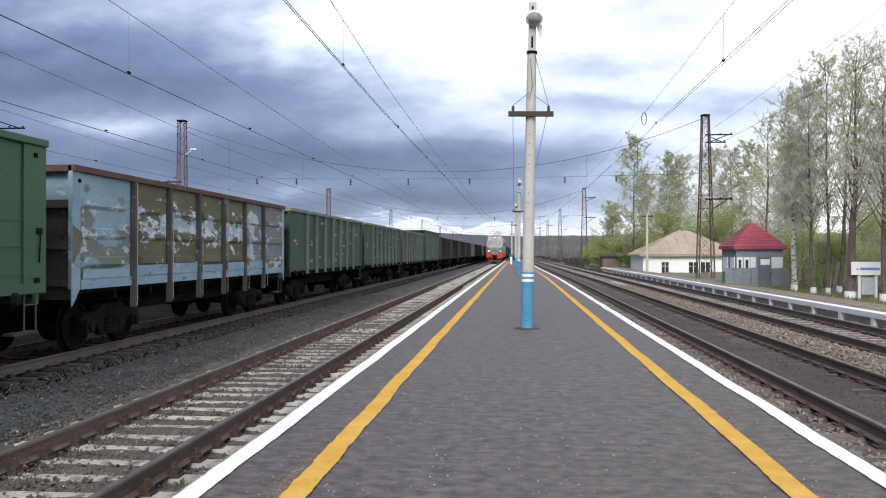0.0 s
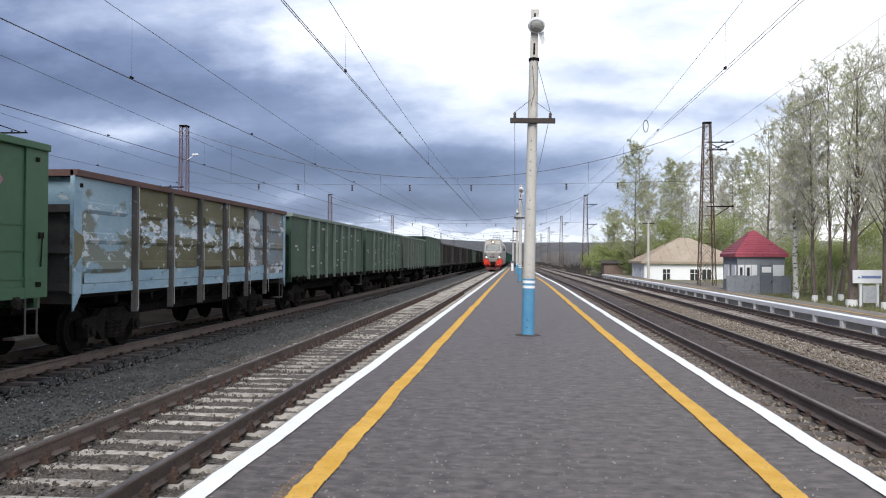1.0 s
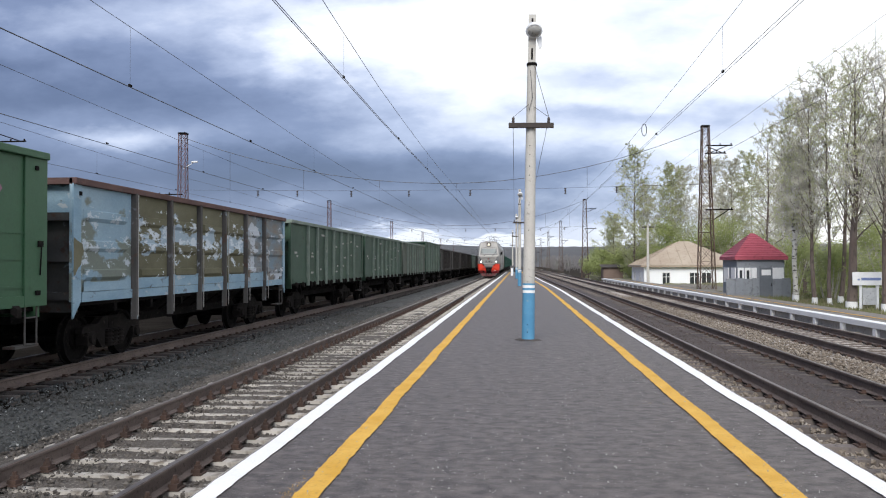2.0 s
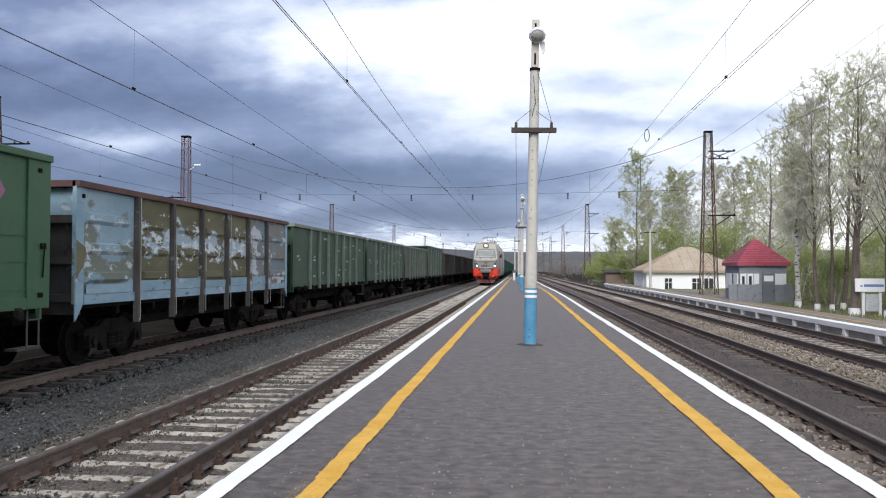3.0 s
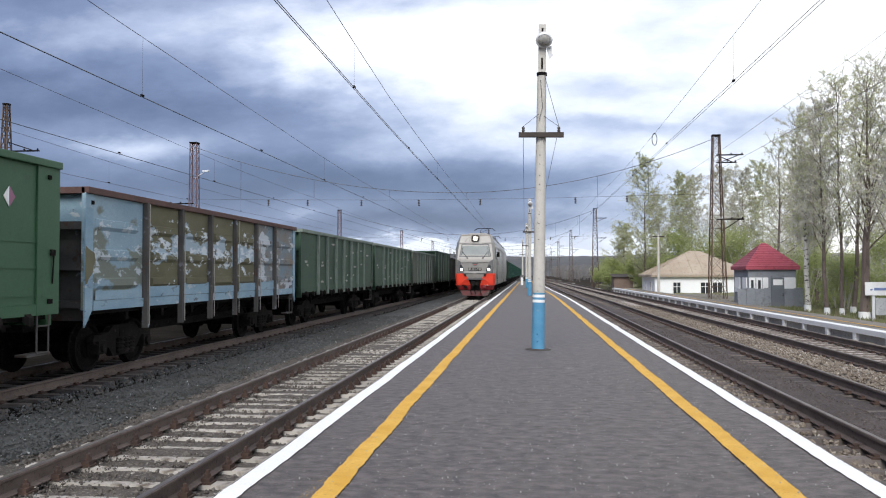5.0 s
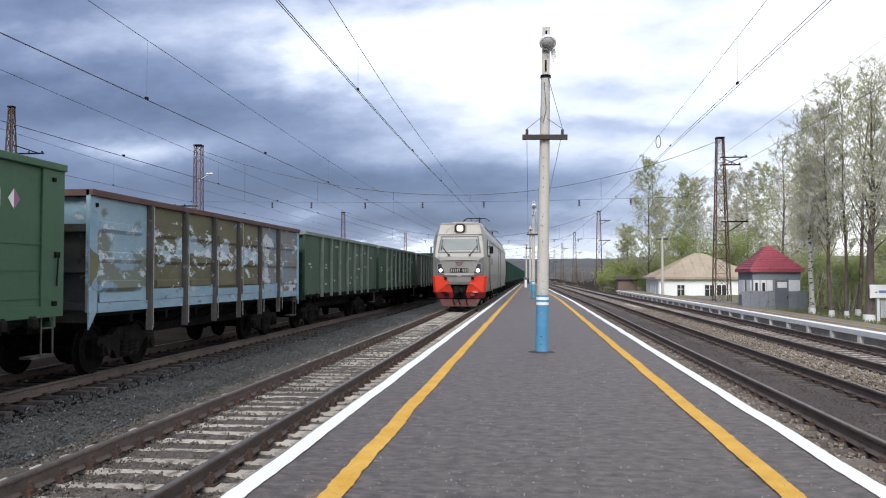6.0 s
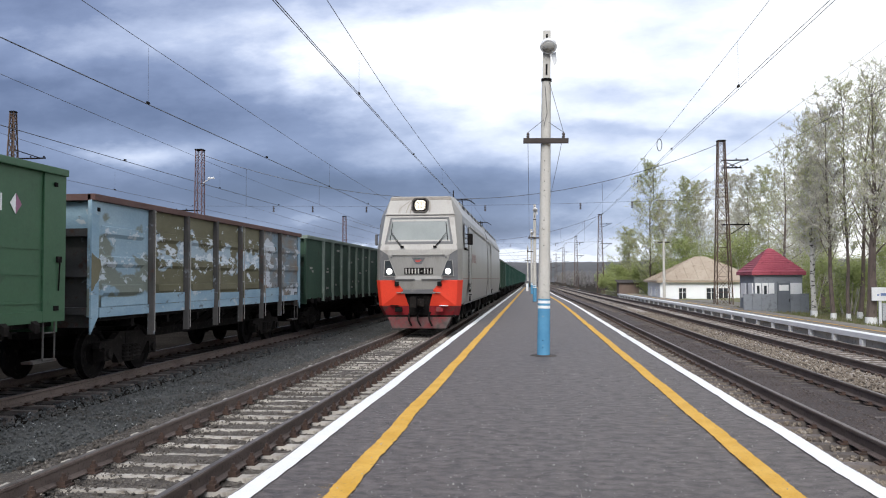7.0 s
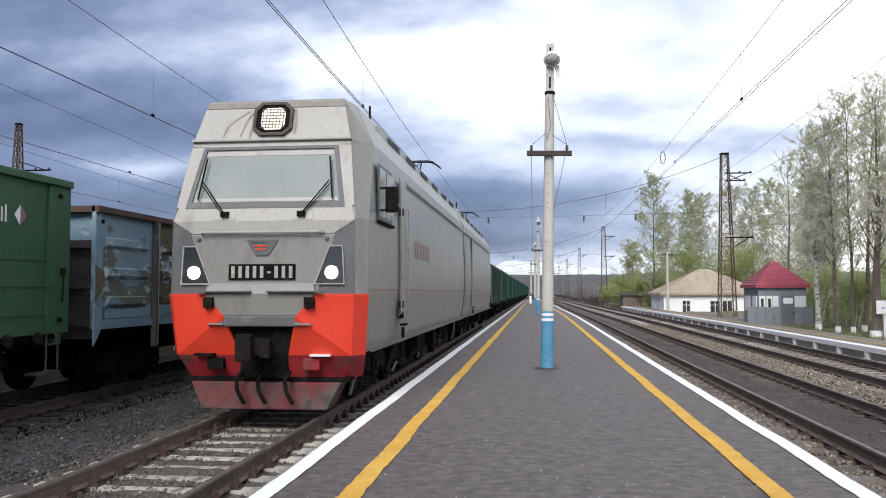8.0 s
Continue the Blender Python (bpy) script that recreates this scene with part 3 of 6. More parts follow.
# ---------------------------------------------------------------- hills on the skyline
def hills():
    vs, fs = [], []
    n = 260
    for i in range(n + 1):
        x = -1500 + 3000 * i / n
        h = 34 + 9 * noise.noise((x * 0.003, 0, 0)) + 5 * noise.noise((x * 0.012, 4, 0)) + 2.2 * noise.noise((x * 0.09, 7, 0)) + 1.3 * noise.noise((x * 0.3, 9, 0))
        h = h * 0.35 + 17 + 11 / (1 + math.exp((x + 90) / 35)) + 6 / (1 + math.exp(-(x - 200) / 40))
        for k, (dy, f) in enumerate(((-640, 0.02), (0, 0.06), (40, 0.45), (110, 0.8), (200, 1.0), (330, 0.9))):
            vs.append((x, 1150 + dy + 25 * noise.noise((x * 0.02, k, 3)), -1 + h * f))
    for i in range(n):
        for k in range(5):
            a = i * 6 + k
            fs.append((a, a + 6, a + 7, a + 1))
    ob = part("backdrop_hills", Shape().add(vs, fs), FOREST, smooth=True)
    tagged(ob, "low forested hills on the skyline, blue-grey haze in their colour", "hills", kind="structure")


hills()

# ---------------------------------------------------------------- tracks
RAIL = [(-0.075, 0.0), (0.075, 0.0), (0.075, 0.012), (0.012, 0.035), (0.010, 0.130), (0.036, 0.145), (0.036, 0.172), (0.028, 0.180), (-0.028, 0.180), (-0.036, 0.172), (-0.036, 0.145), (-0.010, 0.130), (-0.012, 0.035), (-0.075, 0.012)]


def rail_shape(x, z, curve, y0, y1):
    s = Shape()
    ys = [y0, 0, 20, 45, 55, 65, 75, 100, 150, 250, y1]
    n = len(RAIL)
    vs, fs = [], []
    for y in ys:
        for a, b in RAIL:
            vs.append((x + a + curve(y), y, z - 0.18 + b))
    for j in range(len(ys) - 1):
        for i in range(n):
            k = (i + 1) % n
            fs.append((j * n + i, j * n + k, (j + 1) * n + k, (j + 1) * n + i))
    head = Shape()
    for a, b in zip(ys, ys[1:]):
        A, B = x + curve(a), x + curve(b)
        head.add([(A - 0.03, a, z + 0.002), (A + 0.03, a, z + 0.002), (B + 0.03, b, z + 0.002), (B - 0.03, b, z + 0.002)], [(0, 1, 2, 3)])
    return s.add(vs, fs), head


def sleeper_mesh(name, material):
    """Concrete sleeper, waisted in the middle."""
    s = Shape()
    prof = [(-1.35, 0.0, 0.14), (-0.95, 0.0, 0.135), (-0.45, -0.022, 0.105), (0.45, -0.022, 0.105), (0.95, 0.0, 0.135), (1.35, 0.0, 0.14)]
    vs, fs = [], []
    for x, z, w in prof:
        vs += [(x, -w, -0.19), (x, w, -0.19), (x, w * 0.58, z), (x, -w * 0.58, z)]
    for i in range(len(prof) - 1):
        for k in range(4):
            a, b = i * 4 + k, i * 4 + (k + 1) % 4
            fs.append((a, a + 4, b + 4, b))
    fs += [(0, 1, 2, 3), (23, 22, 21, 20)]
    return s.add(vs, fs).mesh(name, material)


CLIPRUST = surf("fastening_rust", (0.05, 0.034, 0.028), (0.085, 0.052, 0.04), 6, None, rough=0.9, bump=0.3, bscale=40)


def clip_shape(s, x, y, z, tall):
    """Base plate, two clamps and bolts on a sleeper under one rail."""
    s.box(x - 0.17, x + 0.17, y - 0.075, y + 0.075, z - 0.192, z - 0.172)
    for d in (-1, 1):
        if not tall:
            s.box(x + d * 0.10 - 0.03, x + d * 0.10 + 0.03, y - 0.045, y + 0.045, z - 0.172, z - 0.145)
            continue
        s.box(x + d * 0.105 - 0.045, x + d * 0.105 + 0.045, y - 0.06, y + 0.06, z - 0.172, z - 0.132)
        s.tube((x + d * 0.105, y, z - 0.15), (x + d * 0.105, y, z - 0.06), 0.022, 0.022, 6)
        s.tube((x + d * 0.105, y, z - 0.135), (x + d * 0.105, y, z - 0.095), 0.040, 0.040, 6)


def track(label, axis, z, curve, material, near, far, y_start, seed):
    t = empty("railway_track", label, "railway track", "tracks through the station", "structure")
    for d in (-1, 1):
        body, head = rail_shape(axis + d * 0.796, z, curve, Y0, Y1)
        r = part("rail", body, RUST, t, "rust-brown steel rail")
        part("running_surface", head, STEEL, r, "rubbed steel running surface")
    me = sleeper_mesh("sleeper", material)
    rest, clips = Shape(), Shape()
    rg = random.Random(seed)
    y = y_start - 0.555 * int((y_start + 13.5) / 0.555)
    base = [v.co.copy() for v in me.vertices]
    faces = [tuple(p.vertices) for p in me.polygons]
    while y < far:
        yy, a = y + rg.uniform(-0.015, 0.015), rg.uniform(-0.9, 0.9)
        m = pose(axis + curve(yy) + rg.uniform(-0.03, 0.03), yy, z - 0.190 + rg.uniform(-0.008, 0.004), 0, 0, a)
        if y < near:
            part("sleeper", me, material, t, at=m)
            for d in (-1, 1):
                clip_shape(clips, axis + d * 0.796 + curve(yy), yy, z, material is SLEEPER and axis < 0)
        else:
            rest.add([m @ v for v in base], faces)
        y += 0.555
    tagged(part("rail_fastenings", clips, CLIPRUST, t, "rusty plates, clamps and bolts"), kind="stuff")
    tagged(part("distant_sleepers", rest, material, t), kind="stuff")


track("single track with pale concrete sleepers beside the platform", X_NEAR, Z_LEFT, straight, SLEEPER, 48, 180, 2.41, 1)
track("track under the standing goods wagons", X_WAGON, Z_LEFT, straight, SLEEPER_DARK, 40, 110, 8, 2)
track("main track with half-buried stained sleepers beside the platform", X_RIGHT, Z_RIGHT, bend, SLEEPER_DARK, 48, 180, 5, 3)
track("far main track along the side platform", X_FAR, Z_RIGHT, bend, SLEEPER_STAINED, 60, 180, 14, 4)


def stones(name, x0, x1, y0, y1, z, count, smin, smax, material, label, curve=straight, seed=1):
    """Loose crushed stone, too many to count."""
    rg = random.Random(seed)
    s = Shape()
    octa = [(1, 0, 0), (-1, 0, 0), (0, 1, 0), (0, -1, 0), (0, 0, 1), (0, 0, -1)]
    tri = [(0, 2, 4), (2, 1, 4), (1, 3, 4), (3, 0, 4), (2, 0, 5), (1, 2, 5), (3, 1, 5), (0, 3, 5)]
    for _ in range(count):
        y = y0 + (y1 - y0) * rg.random() ** 1.7
        x = rg.uniform(x0, x1) + curve(y)
        r = rg.uniform(smin, smax)
        e = Euler((rg.uniform(0, 6), rg.uniform(0, 6), rg.uniform(0, 6))).to_matrix()
        sc = (r * rg.uniform(0.7, 1.3), r * rg.uniform(0.7, 1.3), r * rg.uniform(0.6, 1.0))
        c = Vector((x, y, z + rg.uniform(-0.3, 0.5) * r))
        s.add([c + e @ Vector((p[0] * sc[0], p[1] * sc[1], p[2] * sc[2])) for p in octa], tri)
    tagged(part(name, s, material), label, "gravel", kind="stuff")


STONE_A = surf("stone_mixed", (0.060, 0.052, 0.046), (0.15, 0.135, 0.12), 9.0, (0.36, 0.34, 0.31), 14, 0.95, bump=0.2, cut3=(0.60, 0.70))
STONE_G = surf("stone_grey", (0.050, 0.053, 0.053), (0.105, 0.110, 0.110), 9.0, (0.40, 0.41, 0.405), 14, 0.95, bump=0.2, cut3=(0.64, 0.69), c4=(0.058, 0.050, 0.044), scale4=0.9, cut4=(0.50, 0.66))
STONE_D = surf("stone_oily", (0.066, 0.054, 0.05), (0.115, 0.094, 0.086), 9.0, (0.19, 0.162, 0.147), 14, 0.9, bump=0.2)
STONE_T = surf("stone_tan", (0.16, 0.13, 0.10), (0.27, 0.23, 0.185), 9.0, (0.46, 0.42, 0.37), 14, 0.95, bump=0.2, c4=(0.12, 0.095, 0.08), scale4=1.4, cut4=(0.50, 0.66))
stones("loose_ballast", -5.9, -2.4, 3, 34, Z_LEFT - 0.234, 14000, 0.014, 0.036, STONE_A, "loose brown-grey ballast stones between the sleepers", seed=11)
stones("loose_gravel", -8.2, -5.8, 6, 40, Z_LEFT - 0.215, 11000, 0.012, 0.034, STONE_G, "loose blue-grey crushed stone", seed=12)
stones("loose_edge_stones", 2.85, 3.75, 4, 34, Z_RIGHT - 0.225, 4000, 0.02, 0.045, STONE_T, "loose sandy stones by the platform edge", bend, seed=13)
stones("loose_oily_ballast", X_RIGHT - 0.66, X_RIGHT + 0.22, 6, 36, Z_RIGHT - 0.166, 6000, 0.010, 0.022, STONE_D, "dark oily ballast stones", bend, seed=14)
stones("loose_tan_ballast", 6.0, 7.1, 8, 50, Z_RIGHT - 0.185, 6000, 0.02, 0.045, STONE_T, "loose sandy tan ballast stones", bend, seed=15)
stones("loose_ballast_behind", -5.9, -2.4, -9, 3, Z_LEFT - 0.240, 2500, 0.014, 0.036, STONE_A, "loose brown-grey ballast stones between the sleepers", seed=16)
stones("loose_gravel_behind", -8.2, -5.8, -9, 6, Z_LEFT - 0.215, 2500, 0.012, 0.034, STONE_G, "loose blue-grey crushed stone", seed=17)
stones("loose_stones_behind", 2.85, 6.0, -9, 6, Z_RIGHT - 0.225, 2500, 0.02, 0.04, STONE_D, "dark stones by the platform edge", bend, seed=18)
stones("platform_grit", -1.9, 2.35, 2.2, 16, 0.010, 1300, 0.004, 0.010, CONCRETE, "pale grit scattered on the asphalt", seed=19)


stones("spilt_gravel", -4.85, -4.45, 3, 30, Z_LEFT - 0.194, 2800, 0.008, 0.019, STONE_A, "grey gravel spilt over the sleeper ends", seed=20)


def paint_splashes():
    """Specks of yellow paint beside the lines."""
    rg = random.Random(31)
    s = Shape()
    for cx, cy, sx, sy, n in ((1.52, 9.9, 0.10, 0.12, 16), (-1.65, 5.6, 0.035, 0.5, 260), (-1.63, 8.0, 0.04, 1.2, 40), (1.83, 7.0, 0.03, 1.5, 40)):
        for _ in range(n):
            x, y, r = rg.gauss(cx, sx), rg.gauss(cy, sy), rg.uniform(0.002, 0.007)
            m = rg.randint(5, 7)
            s.add([(x + r * rg.uniform(0.6, 1.2) * math.cos(6.283 * i / m), y + r * rg.uniform(0.6, 1.2) * math.sin(6.283 * i / m), 0.0105) for i in range(m)], [tuple(range(m))])
    tagged(part("paint_splashes", s, YELLOW), "specks of yellow paint on the asphalt", "paint", kind="stuff")


paint_splashes()
# ---------------------------------------------------------------- goods wagons
HALF = 6.6


def wheel_shape(r=0.475):
    """Wheelset about its own centre: axle and two flanged wheels, axis along x."""
    s = Shape()
    for d in (-1, 1):
        p = [(0.09, d * 0.84), (0.20, d * 0.84), (0.22, d * 0.80), (r - 0.08, d * 0.79), (r - 0.06, d * 0.84), (r, d * 0.84), (r, d * 0.735), (r + 0.03, d * 0.725), (r + 0.03, d * 0.70), (r - 0.06, d * 0.70), (r - 0.08, d * 0.74), (0.2, d * 0.72), (0.09, d * 0.70)]
        s.lathe(p if d > 0 else p[::-1], n=24, axis="x")
        # balance marks make the turning visible
        s.box(d * 0.842 - 0.004, d * 0.842 + 0.004, 0.2, 0.3, -0.03, 0.03)
    s.tube((-1.05, 0, 0), (1.05, 0, 0), 0.085, 0.085, 12)
    return s


def sideframe_shape(d, base=1.85, zc=0.475):
    """Cast side frame of a three-piece bogie, with spring nest and axle boxes."""
    s = Shape()
    h = base / 2
    x = d * 1.02
    out = [(-h - 0.28, zc + 0.12), (-h - 0.22, zc + 0.24), (-h + 0.3, zc + 0.27), (-0.42, zc + 0.40), (0.42, zc + 0.40), (h - 0.3, zc + 0.27), (h + 0.22, zc + 0.24), (h + 0.28, zc + 0.12), (h - 0.18, zc + 0.10), (0.42, zc - 0.22), (-0.42, zc - 0.22), (-h + 0.18, zc + 0.10)]
    s.prism([(x - 0.07, y, z) for y, z in out], (0.14, 0, 0))
    for y in (-h, h):
        s.box(x - 0.12, x + 0.12, y - 0.15, y + 0.15, zc - 0.13, zc + 0.13)
        s.tube((x + d * 0.10, y, zc), (x + d * 0.17, y, zc), 0.10, 0.09, 12)
    for y in (-0.22, 0.0, 0.22):
        s.tube((x + d * 0.09, y, zc - 0.18), (x + d * 0.09, y, zc + 0.14), 0.085, 0.085, 10)
        for k in range(4):
            z = zc - 0.14 + k * 0.075
            s.lathe([(0.085, 0), (0.105, 0.012), (0.105, 0.026), (0.085, 0.038)], (x + d * 0.09, y, z), 10)
    return s


# wheels in BLACK: the shade behind the side frames is in their colour
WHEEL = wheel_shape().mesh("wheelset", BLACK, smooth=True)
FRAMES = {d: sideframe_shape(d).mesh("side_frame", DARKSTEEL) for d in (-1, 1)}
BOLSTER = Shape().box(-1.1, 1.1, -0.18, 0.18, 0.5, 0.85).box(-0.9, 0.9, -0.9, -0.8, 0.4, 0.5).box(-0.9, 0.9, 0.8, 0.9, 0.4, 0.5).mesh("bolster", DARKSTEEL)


def bogie(parent, y):
    b = part("bogie", BOLSTER, DARKSTEEL, parent, "greasy cast-steel bogie, darkened in colour for the wagon's shade", at=pose(0, y, 0))
    for d in (-1, 1):
        part("side_frame", FRAMES[d], DARKSTEEL, b)
    for dy in (-0.925, 0.925):
        part("wheelset", WHEEL, DARKSTEEL, b, at=pose(0, dy, 0.475))
    return b


def ladder_shape(x, y, z0, z1, w=0.32):
    s = Shape()
    for a in (0, w):
        s.tube((x, y + a, z0), (x, y + a, z1), 0.016, 0.016, 6)
    n = int((z1 - z0) / 0.3)
    for i in range(n + 1):
        z = z0 + (z1 - z0) * i / n
        s.tube((x, y, z), (x, y + w, z), 0.014, 0.014, 6)
    s.box(min(x, x * 0.86), max(x, x * 0.86), y - 0.25, y + w + 0.06, z0 - 0.04, z0)
    return s


def coupler_shape(d):
    s = Shape()
    y = d * HALF
    s.box(-0.12, 0.12, min(y, y + d * 0.30), max(y, y + d * 0.30), 0.95, 1.18)
    s.box(-0.22, 0.20, min(y + d * 0.25, y + d * 0.47), max(y + d * 0.25, y + d * 0.47), 0.88, 1.25)
    return s


LATCH = {d: Shape().prism([(d * 1.50, -0.09, 1.30), (d * 1.60, -0.06, 1.22), (d * 1.60, 0.06, 1.22), (d * 1.50, 0.09, 1.30)], (0, 0, -0.14)).mesh("hatch_latch", DARKSTEEL) for d in (-1, 1)}


def gondola(label, mats, posts=6, top=3.49, group="standing goods wagons", emboss=True, marks=True, seed=1, half=HALF, smooth_side=False):
    """High-sided open goods wagon; mats: side panels (by bay), posts, top rail, lower sill, end."""
    panel_m, post_m, rail_m, sill_m, end_m = mats
    rg = random.Random(seed)
    w = empty("gondola_wagon", label, "wagon", group)
    W, zb = 1.50, 1.26
    edge = 2.3 * half / 6.6
    ys = [-half] + [-half + edge + i * (2 * half - 2 * edge) / (posts - 1) for i in range(posts)] + [half]
    for d in (-1, 1):
        for i, (a, b) in enumerate(zip(ys, ys[1:])):
            s = Shape()
            x = d * W
            s.box(min(x, x - d * 0.05), max(x, x - d * 0.05), a, b, zb, top - 0.12)
            stamps, seams = [], []
            if emboss:
                for z in (1.76, 2.30, 2.86):
                    m = 0.16 * (b - a)
                    stamps.append(Shape().prism([(x, a + m, z - 0.14), (x + d * 0.05, a + m + 0.05, z - 0.07), (x + d * 0.05, a + m + 0.05, z + 0.06), (x, a + m, z + 0.08)], (0, b - a - 2 * m, 0)))
            if smooth_side:
                for z in (1.55, 2.0, 2.42):
                    seams.append(Shape().box(min(x, x + d * 0.015), max(x, x + d * 0.015), a, b, z, z + 0.035))
            mt = panel_m[i % len(panel_m)] if isinstance(panel_m, list) else panel_m
            sp = part("side_panel", s, mt, w)
            for q in stamps:
                part("stamped_rib", q, mt, sp)
            for q in seams:
                part("seam", q, mt, sp)
        for i in range(posts):
            y, s = ys[i + 1], Shape()
            x0, x1 = d * W, d * (W + 0.10)
            foot = 0.80 if emboss else 1.12
            a, b = (0.075, 0.045) if emboss else (0.06, 0.05)
            s.prism([(x0, y - a, foot), (x1, y - b, foot), (x1, y + b, foot), (x0, y + a, foot)], (0, 0, top - 0.10 - foot))
            part("side_post", s, post_m, w)
        for e in (-1, 1):
            y, s = e * half, Shape()
            s.prism([(d * W, y, 0.95 if emboss else 1.24), (d * W, y - e * 0.26, 1.26 if emboss else 1.24), (d * W, y - e * 0.26, top - 0.1), (d * W, y, top - 0.1)], (d * 0.03, 0, 0))
            part("corner_post", s, sill_m if emboss else panel_m, w)
        s = Shape()
        x0, x1 = sorted((d * (W - 0.07), d * (W + 0.085)))
        s.box(x0, x1, -half, half, top - 0.12, top)
        part("top_rail", s, rail_m, w, "dented rusty top rail", bevel=0.015)
        s = Shape()
        x0, x1 = sorted((d * W, d * (W + 0.03)))
        s.box(x0, x1, -half + 0.3, half - 0.3, zb - 0.02, zb + 0.16)
        part("lower_sill", s, sill_m, w)
        if not emboss and not smooth_side:
            # floor hatches with their latches along the foot of the side
            for a, b in zip(ys, ys[1:]):
                for u in (0.3, 0.7):
                    part("hatch_latch", LATCH[d], BLACK, w, at=pose(0, a + (b - a) * u, 0))
    for e in (-1, 1):
        y, s = e * (half - 0.16), Shape()
        s.box(-W, W, min(y, y - e * 0.05), max(y, y - e * 0.05), zb - 0.2, top - 0.1)
        for z in (1.30, 1.98, 2.72):
            s.box(-W, W, min(y, y + e * 0.14), max(y, y + e * 0.14), z, z + 0.13)
        part("end_panel", s, end_m, w, "dirty ribbed end panel")
        s = Shape().box(-W, W, min(y - e * 0.07, y + e * 0.16), max(y - e * 0.07, y + e * 0.16), top - 0.12, top - 0.004)
        part("end_top_rail", s, rail_m, w)
        s = coupler_shape(e)
        part("coupler", s, DARKSTEEL, w, "black automatic coupler")
        for d in (-1, 1) if e > 0 else ():
            part("ladder", ladder_shape(d * 1.5, half - 0.56, 0.62, 1.5), POSTGREY, w)
    s = Shape().box(-0.35, 0.35, -half, half, 0.85, 1.2).box(-1.42, 1.42, -half + 0.2, half - 0.2, 1.16, 1.26)
    for i in range(7):
        y = -4.8 + i * 1.6
        s.box(-1.4, 1.4, y - 0.06, y + 0.06, 1.0, 1.2)
    s.box(-0.85, 0.85, -2.8, 2.8, 0.66, 1.1)
    for y in (-1.4, 0.4):
        s.tube((-0.5, y, 0.78), (-0.5, y + 0.8, 0.78), 0.18, 0.18, 12)
    for d in (-1, 1):
        for i in range(6):
            y = -2.6 + i * 0.95
            s.prism([(d * 1.35, y, 1.2), (d * 0.6, y, 0.66), (d * 0.5, y, 0.72), (d * 1.2, y, 1.25)], (0, 0.8, 0))
    # near-black paints the shade beneath the wagon floor
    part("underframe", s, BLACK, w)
    for y in (-4.325, 4.325):
        bogie(w, y)
    if marks:
        # stencilled marks, too worn to read
        for d in (-1, 1):
            for bay in range(len(ys) - 1):
                if rg.random() < 0.75:
                    for k in range(rg.randint(1, 3)):
                        y = ys[bay] + 0.4 + rg.random() * 0.4
                        z = rg.choice((3.05, 2.75, 2.3, 1.8)) - 0.12 * k
                        x = d * (W + (0.048 if emboss else 0.02))
                        s = Shape().box(min(x, x + d * 0.004), max(x, x + d * 0.004), y, y + rg.uniform(0.2, 0.55), z, z + 0.075)
                        part("stencil_mark", s, CONCRETE, w, "worn pale stencil mark")
    return w


PITCH = 13.92
G_BLUE = gondola("battered open wagon in peeling pale blue and olive paint", ([BAYONE, OLIVE, OLIVE, OLIVE, OLIVE, PEEL, PEEL], POSTGREY, RUSTRED, PALEBLUE, POSTGREY), seed=3, marks=False)
y_blue = 13.82 + HALF
G_BLUE.matrix_basis = pose(X_WAGON, y_blue, Z_LEFT)
G_GREEN = gondola("faded green open goods wagon with white stencil marks", (GREEN2, RIBGREEN, RIBGREEN, GREEN2, GREEN2), posts=7, emboss=False, seed=5)
G_GREEN.matrix_basis = pose(X_WAGON, y_blue + PITCH, Z_LEFT)
G_DUST = gondola("chalky grey-green open goods wagon", (DUSTGREEN, RIBGREEN, RIBGREEN, DUSTGREEN, DUSTGREEN), posts=7, emboss=False, seed=7, marks=False)
G_DUST.matrix_basis = pose(X_WAGON, y_blue + 3 * PITCH, Z_LEFT)
G_BROWN = gondola("dusty brown open goods wagon", (DUSTY, DUSTY, DUSTY, DUSTY, DUSTY), posts=7, emboss=False, seed=8, marks=False)
G_BROWN.matrix_basis = pose(X_WAGON, y_blue + 5 * PITCH, Z_LEFT)
G_TALL = gondola("tall dark green goods wagon with plain sides", (GREEN2, RIBGREEN, GREEN2, GREEN2, GREEN2), posts=5, top=3.86, emboss=False, seed=10, marks=False)
G_TALL.matrix_basis = pose(X_WAGON, y_blue + 4 * PITCH, Z_LEFT)
for i in range(2, 18):
    if i in (3, 4, 5):
        continue
    src = G_GREEN if i in (2, 9, 12) else G_BROWN
    copy_thing(src, pose(X_WAGON, y_blue + i * PITCH, Z_LEFT))
# the wagon beside the camera: smooth-sided and taller
G_FRONT = gondola("clean dark green smooth-sided goods wagon", (GREEN1, GREEN1, GREEN1, GREEN1, GREEN1), posts=2, top=3.80, emboss=False, marks=False, seed=9, smooth_side=True)
G_FRONT.matrix_basis = pose(X_WAGON, 13.0 - HALF, Z_LEFT)

# broad pale band along the foot of the blue wagon's side, flaking off
for d in (-1, 1):
    for i in range(6):
        a = -HALF + 2.3 + (i - 1) * 1.80 + 0.11 if i else -HALF + 0.35
        b = a + (1.57 if i else 1.80)
        x0, x1 = sorted((d * 1.53, d * 1.536))
        part("repainted_band", Shape().box(x0, x1, a, b, 1.43, 1.60 + 0.05 * ((i * 7) % 3)), PALEBLUE, G_BLUE)
# company lettering on the front wagon, as plain bars and a two-coloured lozenge
xs = 1.5 + 0.004
